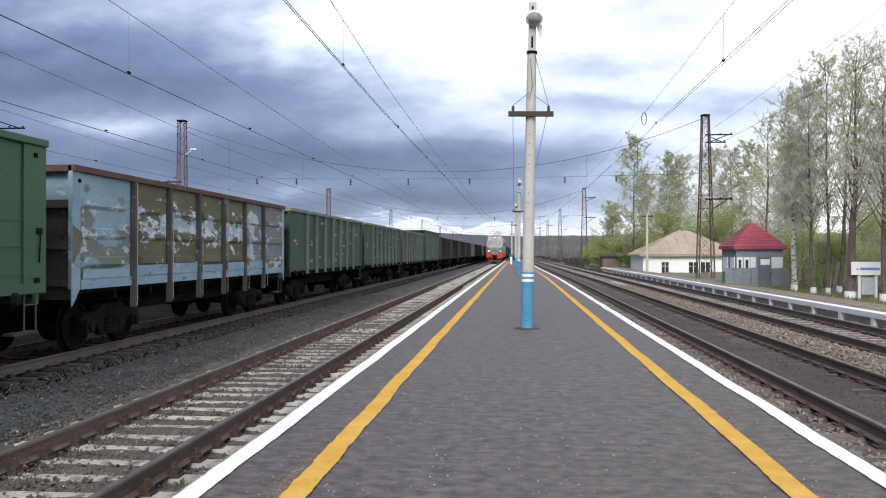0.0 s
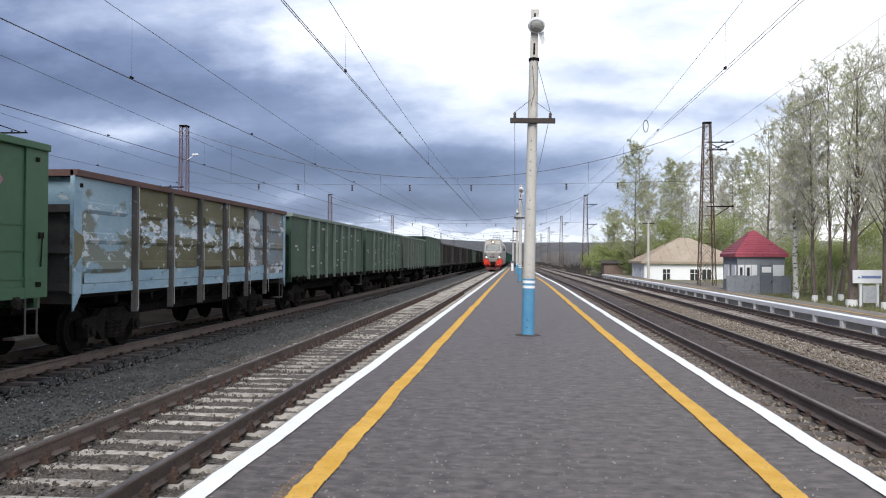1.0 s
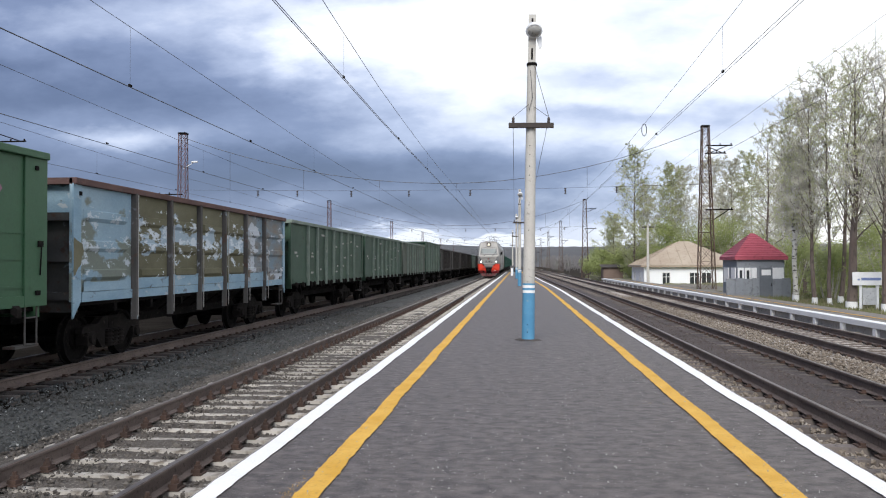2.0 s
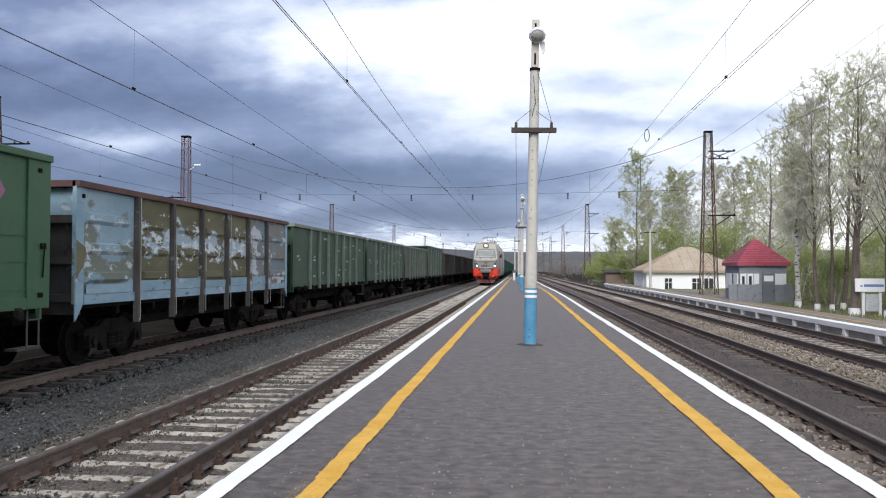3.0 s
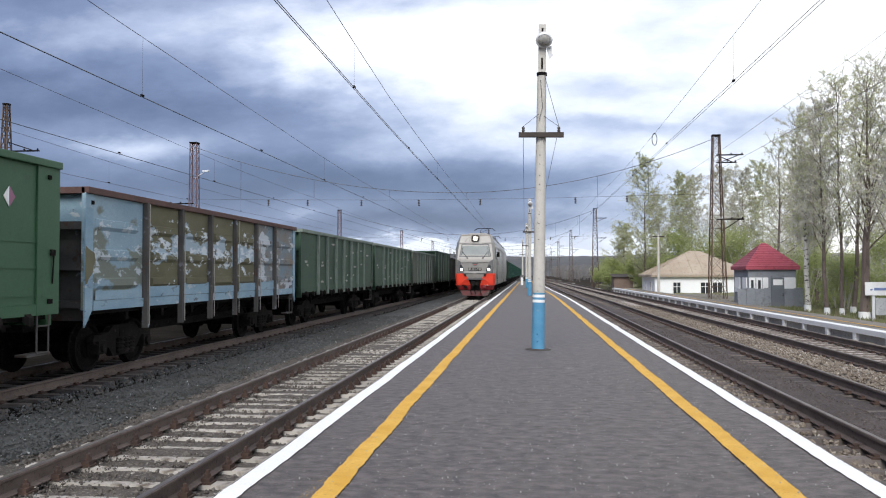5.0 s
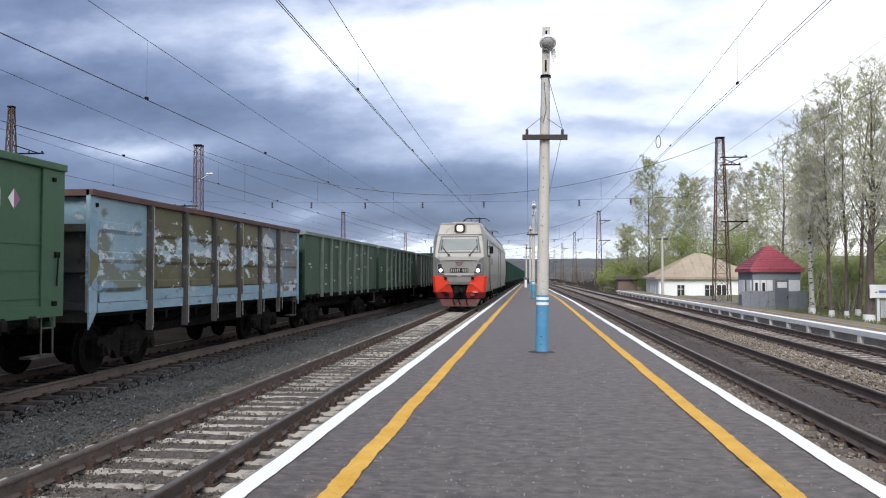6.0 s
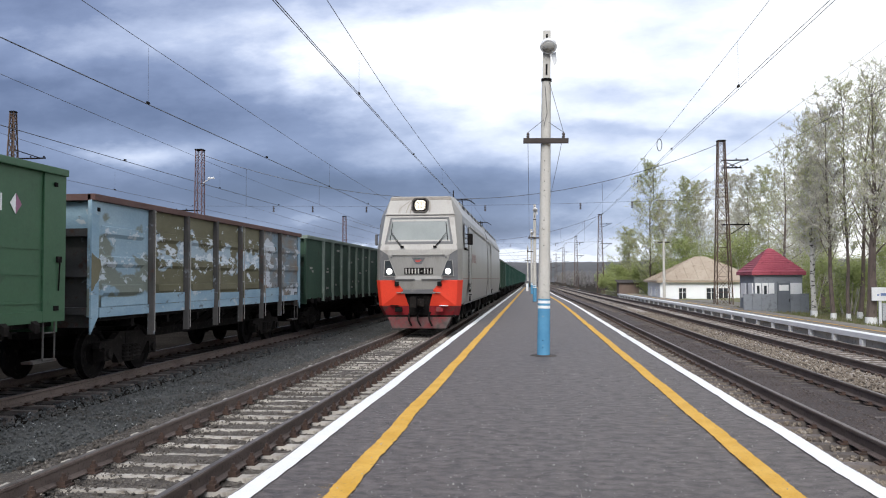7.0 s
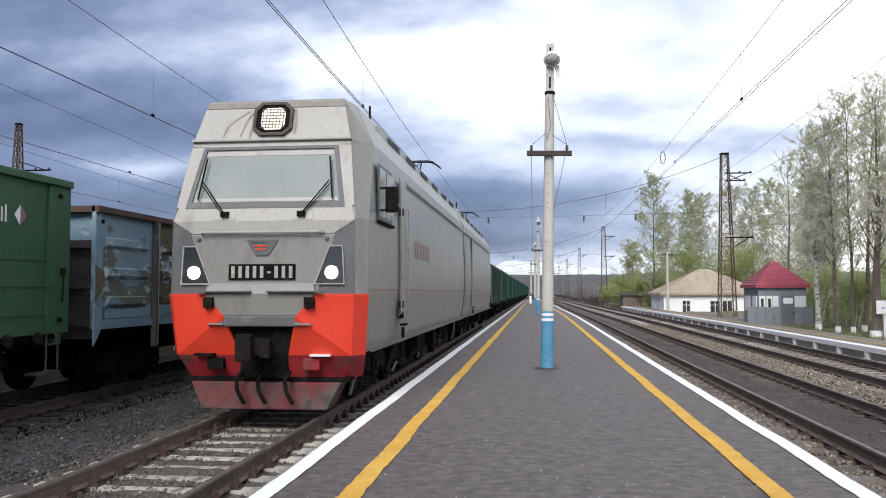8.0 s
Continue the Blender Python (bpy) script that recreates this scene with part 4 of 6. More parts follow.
for k, (y, h, wd) in enumerate(((4.45, 0.16, 0.09), (4.58, 0.16, 0.09), (4.70, 0.16, 0.09), (4.83, 0.22, 0.035), (4.92, 0.26, 0.035))):
    part("lettering_bar", Shape().box(xs - 0.003, xs + 0.004, y, y + wd, 2.98, 2.98 + h), WHITE, G_FRONT, "white bar of lettering")
lz = part("lozenge", Shape().prism([(xs, 5.14, 3.11), (xs, 5.28, 2.95), (xs, 5.28, 3.27)], (0.006, 0, 0)), WHITE, G_FRONT, "white and faded magenta lozenge")
part("lozenge_half", Shape().prism([(xs, 5.29, 2.95), (xs, 5.43, 3.11), (xs, 5.29, 3.27)], (0.006, 0, 0)), PINK, lz)
for e in (-1, 1):
    y0, y1 = sorted((e * (HALF - 0.16), e * (HALF - 0.15)))
    part("end_upper_sheet", Shape().box(-1.48, 1.48, y0, y1, 2.87, 3.36), PALEBLUE, G_BLUE)
# floor hatch latches along the foot of the front wagon
for d in (-1, 1):
    for k in range(16):
        part("hatch_latch", LATCH[d], BLACK, G_FRONT, at=pose(0, -5.8 + 0.77 * k, 0))
# wide corner posts, latch and hook on the front wagon
for d in (-1, 1):
    for e in (-1, 1):
        x0, x1 = sorted((d * 1.5, d * 1.535))
        y0, y1 = sorted((e * (HALF - 0.62), e * (HALF + 0.0)))
        part("corner_plate", Shape().box(x0, x1, y0, y1, 1.24, 3.69), GREEN1, G_FRONT, bevel=0.008)
part("latch", Shape().box(1.535, 1.57, HALF - 0.28, HALF - 0.16, 2.22, 2.32).tube((1.56, HALF - 0.2, 2.25), (1.55, HALF - 0.22, 1.75), 0.012, 0.012, 6), BLACK, G_FRONT)
part("tie_ring", Shape().box(1.535, 1.56, HALF - 0.36, HALF - 0.28, 3.48, 3.55), BLACK, G_FRONT)
part("tie_ring", Shape().box(1.535, 1.56, HALF - 0.34, HALF - 0.22, 1.42, 1.50), BLACK, G_FRONT)
# olive patch and bright post edges on the blue wagon
PATCH = [(0.005, 2.42), (0.12, 2.36), (0.30, 2.30), (0.34, 2.16), (0.27, 2.06), (0.24, 1.92), (0.13, 1.84), (0.06, 1.74), (0.005, 1.72)]
part("paint_patch", Shape().prism([(1.532, -HALF + a, z) for a, z in PATCH], (0.004, 0, 0)), OLIVEPLAIN, G_BLUE, "bare olive patch in the pale blue paint")
for i in range(6):
    y = -HALF + 2.3 + i * 1.76
    part("rubbed_edge", Shape().box(1.596, 1.604, y + 0.035, y + 0.062, 0.85, 3.36 - 0.5 * (i % 3)), CONCRETE, G_BLUE, "pale strip along one edge of a post")
part("tie_ring", Shape().box(1.53, 1.555, -HALF + 0.18, -HALF + 0.25, 3.18, 3.25), BLACK, G_BLUE)
# ---------------------------------------------------------------- locomotive
LOCO_LEN = 16.72
SOOTED = surf("soot_film", (0.245, 0.218, 0.19), (0.31, 0.28, 0.245), 3, None, rough=0.7, bump=0)
SOOTRIM = surf("sooty_rim", (0.035, 0.029, 0.026), (0.085, 0.073, 0.064), 5, None, rough=0.6, bump=0.05)
FADED = surf("faded_red", (0.25, 0.165, 0.155), (0.28, 0.19, 0.175), 2, None, rough=0.5, bump=0)
# rows of the cab: height, half width and set-back of the front edge, half width and set-back of the side edge
CAB = [(0.97, 1.20, 0.34, 1.46, 0.70), (1.886, 1.42, 0.06, 1.575, 0.32), (3.03, 1.42, 0.07, 1.575, 0.36), (4.30, 1.27, 0.44, 1.52, 0.98), (5.00, 1.10, 0.66, 1.20, 1.20)]


def hull(cab):
    """Grey body shell of one section; with the cab end or with a flat end."""
    s = Shape()
    vs, fs = [], []
    for z, a, ya, b, yb in CAB:
        if not cab:
            ya = yb = 0.12
            a = b - 0.001
        vs += [(b, LOCO_LEN, z), (b, yb, z), (a, ya, z), (-a, ya, z), (-b, yb, z), (-b, LOCO_LEN, z)]
    n = len(CAB)
    for j in range(n - 1):
        for k in range(6):
            k2 = (k + 1) % 6
            fs.append((j * 6 + k, (j + 1) * 6 + k, (j + 1) * 6 + k2, j * 6 + k2))
    fs.append(tuple(range(6)))
    fs.append(tuple((n - 1) * 6 + k for k in range(5, -1, -1)))
    return s.add(vs, fs)


def front_y(z):
    for (z0, _, y0, _, _), (z1, _, y1, _, _) in zip(CAB, CAB[1:]):
        if z <= z1:
            return y0 + (y1 - y0) * (z - z0) / (z1 - z0)
    return CAB[-1][2]


def front_plate(pts, proud=0.02, thick=0.05):
    """A plate lying on the cab front: pts are (x, z), counter-clockwise as seen from in front."""
    return Shape().slab([(x, front_y(z) - proud, z) for x, z in pts], thick)


def frame_plate(outer, inner, proud=0.03, thick=0.04):
    s = Shape()
    n = len(outer)
    for i in range(n):
        j = (i + 1) % n
        s.slab([(p[0], front_y(p[1]) - proud, p[1]) for p in (outer[i], outer[j], inner[j], inner[i])], thick)
    return s


def mirrored(pts):
    return [(-x, z) for x, z in reversed(pts)]


LOCO_WHEEL = wheel_shape(0.61).mesh("wheelset", DARKSTEEL, smooth=True)
loco_wheels = []


def running_gear(w):
    for yc in (4.3, 12.5):
        s = Shape().box(-0.6, 0.6, -0.4, 0.4, 0.5, 0.95)
        b = part("bogie", s, DARKSTEEL, w, "dark bogie of the locomotive", at=pose(0, yc, 0))
        for d in (-1, 1):
            f = Shape()
            x = d * 1.08
            out = [(-2.2, 0.62), (-2.1, 0.86), (-0.6, 0.92), (-0.4, 0.70), (0.4, 0.70), (0.6, 0.92), (2.1, 0.86), (2.2, 0.62), (0.5, 0.50), (-0.5, 0.50)]
            f.prism([(x - 0.06, y, z) for y, z in out], (0.12, 0, 0))
            for y in (-1.5, 1.5):
                f.box(x - 0.1, x + 0.12, y - 0.2, y + 0.2, 0.42, 0.80)
                for e in (-0.42, 0.42):
                    f.tube((x, y + e, 0.5), (x, y + e, 0.92), 0.10, 0.10, 10)
                f.tube((x + d * 0.06, y, 0.6), (x + d * 0.16, y, 0.6), 0.12, 0.10, 12)
            f.tube((x + d * 0.12, -0.5, 0.35), (x + d * 0.12, 0.4, 0.98), 0.045, 0.045, 8)
            part("side_frame", f, DARKSTEEL, b)
            for y in (-2.25, 2.25):
                g = Shape().pipe([(d * 0.98, y, 0.95), (d * 0.98, y, 0.45), (d * 0.85, y * 0.93, 0.12)], 0.03, 8)
                part("sand_pipe", g, CONCRETE, b)
        for y in (-1.5, 1.5):
            loco_wheels.append(part("wheelset", LOCO_WHEEL, DARKSTEEL, b, at=pose(0, y, 0.61)))
    s = Shape()
    s.box(-1.15, 1.15, 7.2, 9.7, 0.38, 0.95)
    s.box(-1.35, 1.35, 0.8, LOCO_LEN - 0.2, 0.90, 1.0)
    for d in (-1, 1):
        s.tube((d * 1.2, 6.75, 0.72), (d * 1.2, 7.1, 0.72), 0.2, 0.2, 14)
        s.box(d * 1.2 - 0.15, d * 1.2 + 0.15, 9.9, 10.4, 0.5, 0.9)
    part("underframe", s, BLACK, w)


def pantograph(w, y, z_head):
    """Raised pantograph: base, two jointed arms, head with horns."""
    s = Shape()
    s.box(-0.7, 0.7, y - 0.7, y + 0.7, 5.18, 5.24)
    for d in (-0.55, 0.55):
        for e in (-0.6, 0.6):
            s.tube((d, y + e, 5.0), (d, y + e, 5.2), 0.07, 0.05, 8)
    p = part("pantograph", s, DARKSTEEL, w, "raised dark steel pantograph")
    zm = (5.24 + z_head) / 2
    for d in (-0.5, 0.5):
        part("lower_arm", Shape().tube((d, y + 0.5, 5.24), (d * 0.8, y - 0.75, zm), 0.03, 0.025, 6), DARKSTEEL, p)
        part("upper_arm", Shape().tube((d * 0.8, y - 0.75, zm), (d * 0.7, y + 0.1, z_head - 0.05), 0.025, 0.02, 6), DARKSTEEL, p)
    part("knee_bar", Shape().tube((-0.4, y - 0.75, zm), (0.4, y - 0.75, zm), 0.025, 0.025, 6), DARKSTEEL, p)
    part("brace", Shape().tube((-0.4, y - 0.75, zm), (0.35, y + 0.1, z_head - 0.05), 0.012, 0.012, 6), DARKSTEEL, p)
    h = Shape()
    for e in (-0.12, 0.18):
        h.pipe([(-1.0, y + e, z_head - 0.22), (-0.75, y + e, z_head - 0.03), (-0.6, y + e, z_head), (0.6, y + e, z_head), (0.75, y + e, z_head - 0.03), (1.0, y + e, z_head - 0.22)], 0.022, 6)
    part("collector_head", h, DARKSTEEL, p)


def roof_gear(w, y0):
    s = Shape()
    for d in (-1, 1):
        x0, x1 = sorted((d * 1.12, d * 1.30))
        s.box(x0, x1, y0, LOCO_LEN - 0.4, 4.62, 4.92)
    part("roof_duct", s, LOCOGREY, w, bevel=0.03)
    for k in range(6):
        y = y0 + 1.0 + k * 2.2
        g = Shape()
        for d in (-1, 1):
            x = d * 1.305
            for i in range(5):
                z = 4.66 + i * 0.05
                g.box(min(x, x + d * 0.02), max(x, x + d * 0.02), y, y + 1.3, z, z + 0.02)
        part("louvre", g, LOCODARK, w)
    s = Shape().box(-0.75, 0.75, y0 + 1, y0 + 4.5, 5.0, 5.22).box(-0.7, 0.7, y0 + 5.5, y0 + 8.5, 5.0, 5.18)
    part("roof_box", s, LOCOGREY, w, bevel=0.04)
    for y in (y0 + 4.9, y0 + 6.9, y0 + 9.2, y0 + 11):
        s = Shape()
        s.lathe([(0.06, 0), (0.10, 0.05), (0.06, 0.08), (0.10, 0.13), (0.06, 0.16), (0.10, 0.21), (0.05, 0.24)], (0.9, y, 5.0), 10)
        part("roof_insulator", s, RUSTRED, w)
    s = Shape().tube((0.95, 3.4, 4.9), (0.95, 3.4, 5.5), 0.028, 0.022, 8)
    part("aerial", s, DARKSTEEL, w)
    s = Shape().pipe([(0.9, y0 + 4.9, 5.26), (0.9, y0 + 6.9, 5.22), (0.9, y0 + 9.2, 5.26), (0.9, y0 + 11, 5.26)], 0.018, 6)
    part("roof_busbar", s, WIRE, w)


def side_details(w, cab):
    for d in (-1, 1):
        x = d * 1.577
        for y in ((0.15, 3.05, 3.75) if not cab else (3.05, 3.75)):
            s = Shape().box(min(x, x + d * 0.012), max(x, x + d * 0.012), y, y + 0.03, 1.35, 4.05)
            part("panel_seam", s, LOCODARK, w)
        s = Shape()
        x0, x1 = sorted((x, x + d * 0.03))
        s.box(x0, x1, 3.12, 3.72, 1.4, 4.0)
        dr = part("side_door", s, LOCOGREY, w, bevel=0.01)
        s = Shape()
        xx = d * 1.64
        for y in (3.0, 3.84) if cab else ():
            s.pipe([(d * 1.58, y, 1.5), (xx, y, 1.52), (xx, y, 3.5), (d * 1.58, y, 3.52)], 0.016, 6)
        if cab:
            part("handrail", s, CONCRETE, w)
            for z in (1.42, 1.62, 3.34):
                x0, x1 = sorted((d * 1.58, d * 1.66))
                part("door_fitting", Shape().box(x0, x1, 3.06, 3.16, z, z + 0.13), BLACK, w, "black door fitting", bevel=0.012)
        s = Shape().box(min(x, x + d * 0.09), max(x, x + d * 0.09), 3.2, 3.6, 1.28, 1.32).box(min(x, x + d * 0.05), max(x, x + d * 0.05), 3.36, 3.44, 1.05, 1.25)
        part("step", s, BLACK, w)
        s = Shape().box(min(x, x + d * 0.03), max(x, x + d * 0.03), 3.9 if cab else 0.3, LOCO_LEN - 0.05, 4.02, 4.08)
        part("rain_strip", s, LOCOLIGHT, w)
        s = Shape().box(min(x, x + d * 0.006), max(x, x + d * 0.006), 0.42 if cab else 0.2, LOCO_LEN - 0.05, 1.93, 1.965)
        part("thin_stripe", s, FADED, w, "thin faded red stripe")
        s = Shape().box(min(x, x + d * 0.02), max(x, x + d * 0.02), 0.5, LOCO_LEN - 0.1, 0.99, 1.06)
        part("sole_bar", s, LOCODARK, w)
        for k in range(6 if cab else 0):
            # faded side lettering, as bars
            y = 5.0 + k * 0.42
            part("faded_bar", Shape().box(min(x, x + d * 0.004), max(x, x + d * 0.004), y, y + 0.27, 2.62, 2.98), FADED, w, "faded dull red bar of lettering")


def locomotive():
    w = empty("locomotive", "grey and red two-section electric locomotive hauling a goods train", "locomotive")
    part("body", hull(True), LOCOGREY, w, "dusty grey body shell", bevel=0.03)
    # light mask round the windscreen and above it
    mask = [[(-1.42, 3.0), (1.42, 3.0), (1.36, 3.22), (-1.36, 3.22)], [(-1.10, 2.80), (1.10, 2.80), (1.42, 3.0), (-1.42, 3.0)],
            [(-1.40, 3.22), (-1.255, 3.22), (-1.08, 4.22), (-1.28, 4.22)], [(1.255, 3.22), (1.40, 3.22), (1.28, 4.22), (1.08, 4.22)],
            [(-1.28, 4.20), (1.28, 4.20), (1.27, 4.30), (-1.27, 4.30)]]
    for q in mask:
        part("front_mask", front_plate(q, 0.022), LOCOLIGHT, w, "light grey front mask")
    part("front_brow", front_plate([(-1.27, 4.31), (1.27, 4.31), (1.145, 4.85), (-1.145, 4.85)], 0.03, 0.06), LOCOLIGHT, w, "light grey brow panel with soot streaks", bevel=0.012)
    part("roof_cap", front_plate([(-1.15, 4.86), (1.15, 4.86), (1.12, 4.965), (-1.12, 4.965)], 0.012, 0.05), SOOTED, w, "brown-grey sooty edge of the roof", bevel=0.01)
    part("brow_ledge", Shape().box(-1.29, 1.29, front_y(4.3) - 0.08, front_y(4.3) + 0.02, 4.285, 4.325), LOCOLIGHT, w, bevel=0.01)
    # windscreen
    glass = [(-1.255, 3.20), (1.255, 3.20), (1.08, 4.20), (-1.08, 4.20)]
    inner = [(-1.165, 3.295), (1.165, 3.295), (1.025, 4.15), (-1.025, 4.15)]
    part("windscreen", front_plate(glass, 0.006, 0.03), CABGLASS, w, "greenish windscreen with the reflected sky in its colour")
    part("windscreen_frame", frame_plate(glass, inner, 0.03, 0.03), LOCODARK, w, "dark rubber windscreen surround")
    g2 = [(-1.14, 3.305), (1.14, 3.305), (1.128, 3.36), (-1.128, 3.36)]
    part("dashboard_edge", front_plate(g2, 0.012, 0.01), LOCOLIGHT, w)
    part("sun_blind", front_plate([(-1.02, 4.05), (1.02, 4.05), (1.01, 4.12), (-1.01, 4.12)], 0.012, 0.01), LOCOLIGHT, w)
    # lower grey front with its apron
    part("front_panel", front_plate([(-0.86, 1.90), (0.86, 1.90), (1.13, 2.79), (-1.13, 2.79)], 0.025), LOCOGREY, w, bevel=0.01)
    s = Shape()
    s.hexa([(-0.58, -0.06, 1.56), (0.58, -0.06, 1.56), (0.58, 0.2, 1.56), (-0.58, 0.2, 1.56), (-0.86, -0.10, 1.90), (0.86, -0.10, 1.90), (0.86, 0.2, 1.90), (-0.86, 0.2, 1.90)])
    s.hexa([(-0.86, -0.10, 1.90), (0.86, -0.10, 1.90), (0.86, 0.2, 1.90), (-0.86, 0.2, 1.90), (-0.80, 0.0, 2.05), (0.80, 0.0, 2.05), (0.80, 0.2, 2.05), (-0.80, 0.2, 2.05)])
    part("front_apron", s, LOCOGREY, w, bevel=0.015)
    part("front_handrail", Shape().pipe([(-0.95, front_y(2.8) - 0.02, 2.80), (-0.95, front_y(2.8) - 0.09, 2.82), (0.95, front_y(2.8) - 0.09, 2.82), (0.95, front_y(2.8) - 0.02, 2.80)], 0.02, 8), LOCOLIGHT, w)
    for d in (-1, 1):
        flip = (lambda p: p) if d > 0 else mirrored
        wedge = [(0.86, 1.89), (1.42, 1.89), (1.42, 3.02), (1.14, 2.82)]
        part("lamp_wedge", front_plate(flip(wedge), 0.012), LOCODARK, w, "dark grey corner panel round the headlight")
        out = [(0.80, 2.03), (1.28, 2.03), (1.25, 2.62), (1.04, 2.62)]
        inn = [(0.832, 2.048), (1.262, 2.048), (1.232, 2.602), (1.048, 2.602)]
        hl = part("headlight", front_plate(flip(out), 0.03, 0.03), DARKGLASS, w, "lit round headlight in a chrome-edged case")
        part("bezel", frame_plate(flip(out), flip(inn), 0.05, 0.03), CONCRETE, hl)
        part("lens", Shape().lathe([(0.02, -0.075), (0.07, -0.07), (0.098, -0.055), (0.102, -0.02)], (d * 1.075, front_y(2.2), 2.21), 24, "y"), LIGHT_ON, hl, "bright white lamp")
        part("tail_light", Shape().lathe([(0.015, -0.06), (0.03, -0.05), (0.035, 0.0)], (d * 1.0, front_y(2.7), 2.72), 12, "y"), LOCODARK, w)
        # red bumper corner in facets
        A, B, B2 = (d * 0.86, -0.07, 1.885), (d * 1.42, 0.03, 1.885), (d * 1.590, 0.30, 1.885)
        C, C2 = (d * 1.36, 0.14, 0.96), (d * 1.515, 0.42, 0.96)
        D, E = (d * 0.56, -0.10, 1.55), (d * 0.38, 0.16, 0.96)
        back = lambda p: (p[0], p[1] + 0.35, p[2])
        s = Shape()
        face = [[A, D, C, B], [D, E, C], [B, C, C2, B2]]
        for f in face:
            s.slab(f if d > 0 else f[::-1], 0.05)
        s.slab([A, B, B2, back(A)] if d > 0 else [back(A), B2, B, A], 0.03)
        part("bumper_corner", s, LOCORED, w, "bright orange-red faceted bumper corner")
        s = Shape().slab([E, (d * 0.34, 0.30, 0.60), (d * 1.20, 0.34, 0.60), C][:: (1 if d > 0 else -1)], 0.05)
        s.slab([C, (d * 1.20, 0.34, 0.60), (d * 1.40, 0.8, 0.60), C2][:: (1 if d > 0 else -1)], 0.05)
        part("lower_skirt", s, SHADEDGRIMYRED, w, "grimy red lower skirt, darkened for the shade under the overhang")
        part("bumper_step", Shape().box(min(d * 0.75, d * 1.06), max(d * 0.75, d * 1.06), 0.02, 0.16, 0.955, 0.985), LAMPWHITE if d > 0 else BLACK, w)
        part("foot_step", Shape().box(min(d * 0.55, d * 0.80), max(d * 0.55, d * 0.80), -0.10, 0.08, 1.425, 1.45), LOCOGREY, w)
        part("front_ledge", Shape().box(min(d * 0.12, d * 0.97), max(d * 0.12, d * 0.97), -0.17, -0.06, 1.912, 1.936), LOCODARK, w, "narrow grey footboard", bevel=0.006)
        part("socket_box", Shape().box(min(d * 0.70, d * 0.85), max(d * 0.70, d * 0.85), -0.16, 0.0, 1.68, 1.84), BLACK, w, bevel=0.015)
        part("lashing_ring", Shape().box(min(d * 0.62, d * 0.88), max(d * 0.62, d * 0.88), 0.10, 0.22, 0.74, 0.92), SHADEDGRIMYRED if d > 0 else BLACK, w, bevel=0.02)
        # wiper
        y1, y2, y3 = front_y(3.10) - 0.07, front_y(3.55) - 0.07, front_y(3.95) - 0.07
        s = Shape().tube((d * 0.60, y1, 3.10), (d * 1.0, y2, 3.62), 0.014, 0.010, 6)
        s.tube((d * 0.64, y1, 3.10), (d * 1.02, y2, 3.58), 0.008, 0.008, 6)
        s.tube((d * 1.06, front_y(3.3) - 0.05, 3.33), (d * 0.98, y3, 4.0), 0.014, 0.014, 6)
        s.box(d * 0.60 - 0.06, d * 0.60 + 0.06, y1 - 0.02, y1 + 0.08, 3.06, 3.14)
        part("wiper", s, BLACK, w)
        # cab side window and mirror
        x = d * 1.58
        s = Shape().box(min(x, x + d * 0.02), max(x, x + d * 0.02), 0.98, 2.25, 3.08, 4.0)
        cw = part("cab_side_window", s, LOCODARK, w, bevel=0.008)
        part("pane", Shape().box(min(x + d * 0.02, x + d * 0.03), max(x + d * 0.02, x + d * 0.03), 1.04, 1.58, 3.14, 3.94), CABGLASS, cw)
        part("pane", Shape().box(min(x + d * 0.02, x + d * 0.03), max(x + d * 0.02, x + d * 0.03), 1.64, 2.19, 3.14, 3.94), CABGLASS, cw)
        part("sill", Shape().box(min(x, x + d * 0.06), max(x, x + d * 0.06), 0.96, 2.27, 3.03, 3.075), BLACK, cw)
        s = Shape().box(min(d * 1.70, d * (1.90 if d > 0 else 1.80)), max(d * 1.70, d * (1.90 if d > 0 else 1.80)), 1.0, 1.12, 3.20, 3.62)
        mr = part("mirror", s, BLACK if d > 0 else LOCODARK, w, "dark oblong wing mirror", bevel=0.04)
        part("bracket", Shape().tube((d * 1.56, 1.1, 3.60), (d * 1.75, 1.05, 3.60), 0.018, 0.018, 6).tube((d * 1.56, 1.1, 3.24), (d * 1.75, 1.05, 3.24), 0.018, 0.018, 6), BLACK, mr)
    # soot streaks below the roof, and access plates under the wipers
    for run in ([(-0.34, 4.78), (-0.42, 4.66), (-0.47, 4.52), (-0.52, 4.36)], [(-0.40, 4.80), (-0.58, 4.68), (-0.74, 4.54), (-0.80, 4.36)], [(0.34, 4.82), (0.37, 4.6), (0.36, 4.40)], [(-0.33, 4.50), (-0.35, 4.42), (-0.36, 4.34)]):
        s = Shape()
        for k, ((xa, za), (xb, zb)) in enumerate(zip(run, run[1:])):
            wa, wb = 0.030 - 0.006 * k, 0.024 - 0.006 * k
            quad = [(xb - wb, zb), (xb + wb, zb), (xa + wa, za), (xa - wa, za)]
            s.slab([(x, front_y(z) - 0.0335, z) for x, z in quad], 0.004)
        part("soot_streak", s, SOOTED, w, "brown-grey soot streak")
    for d in (-0.60, 0.60):
        part("wiper_plate", front_plate([(d - 0.17, 3.02), (d + 0.17, 3.02), (d + 0.16, 3.16), (d - 0.16, 3.16)], 0.03, 0.01), LOCOLIGHT, w)
    # top light
    y = front_y(4.66)
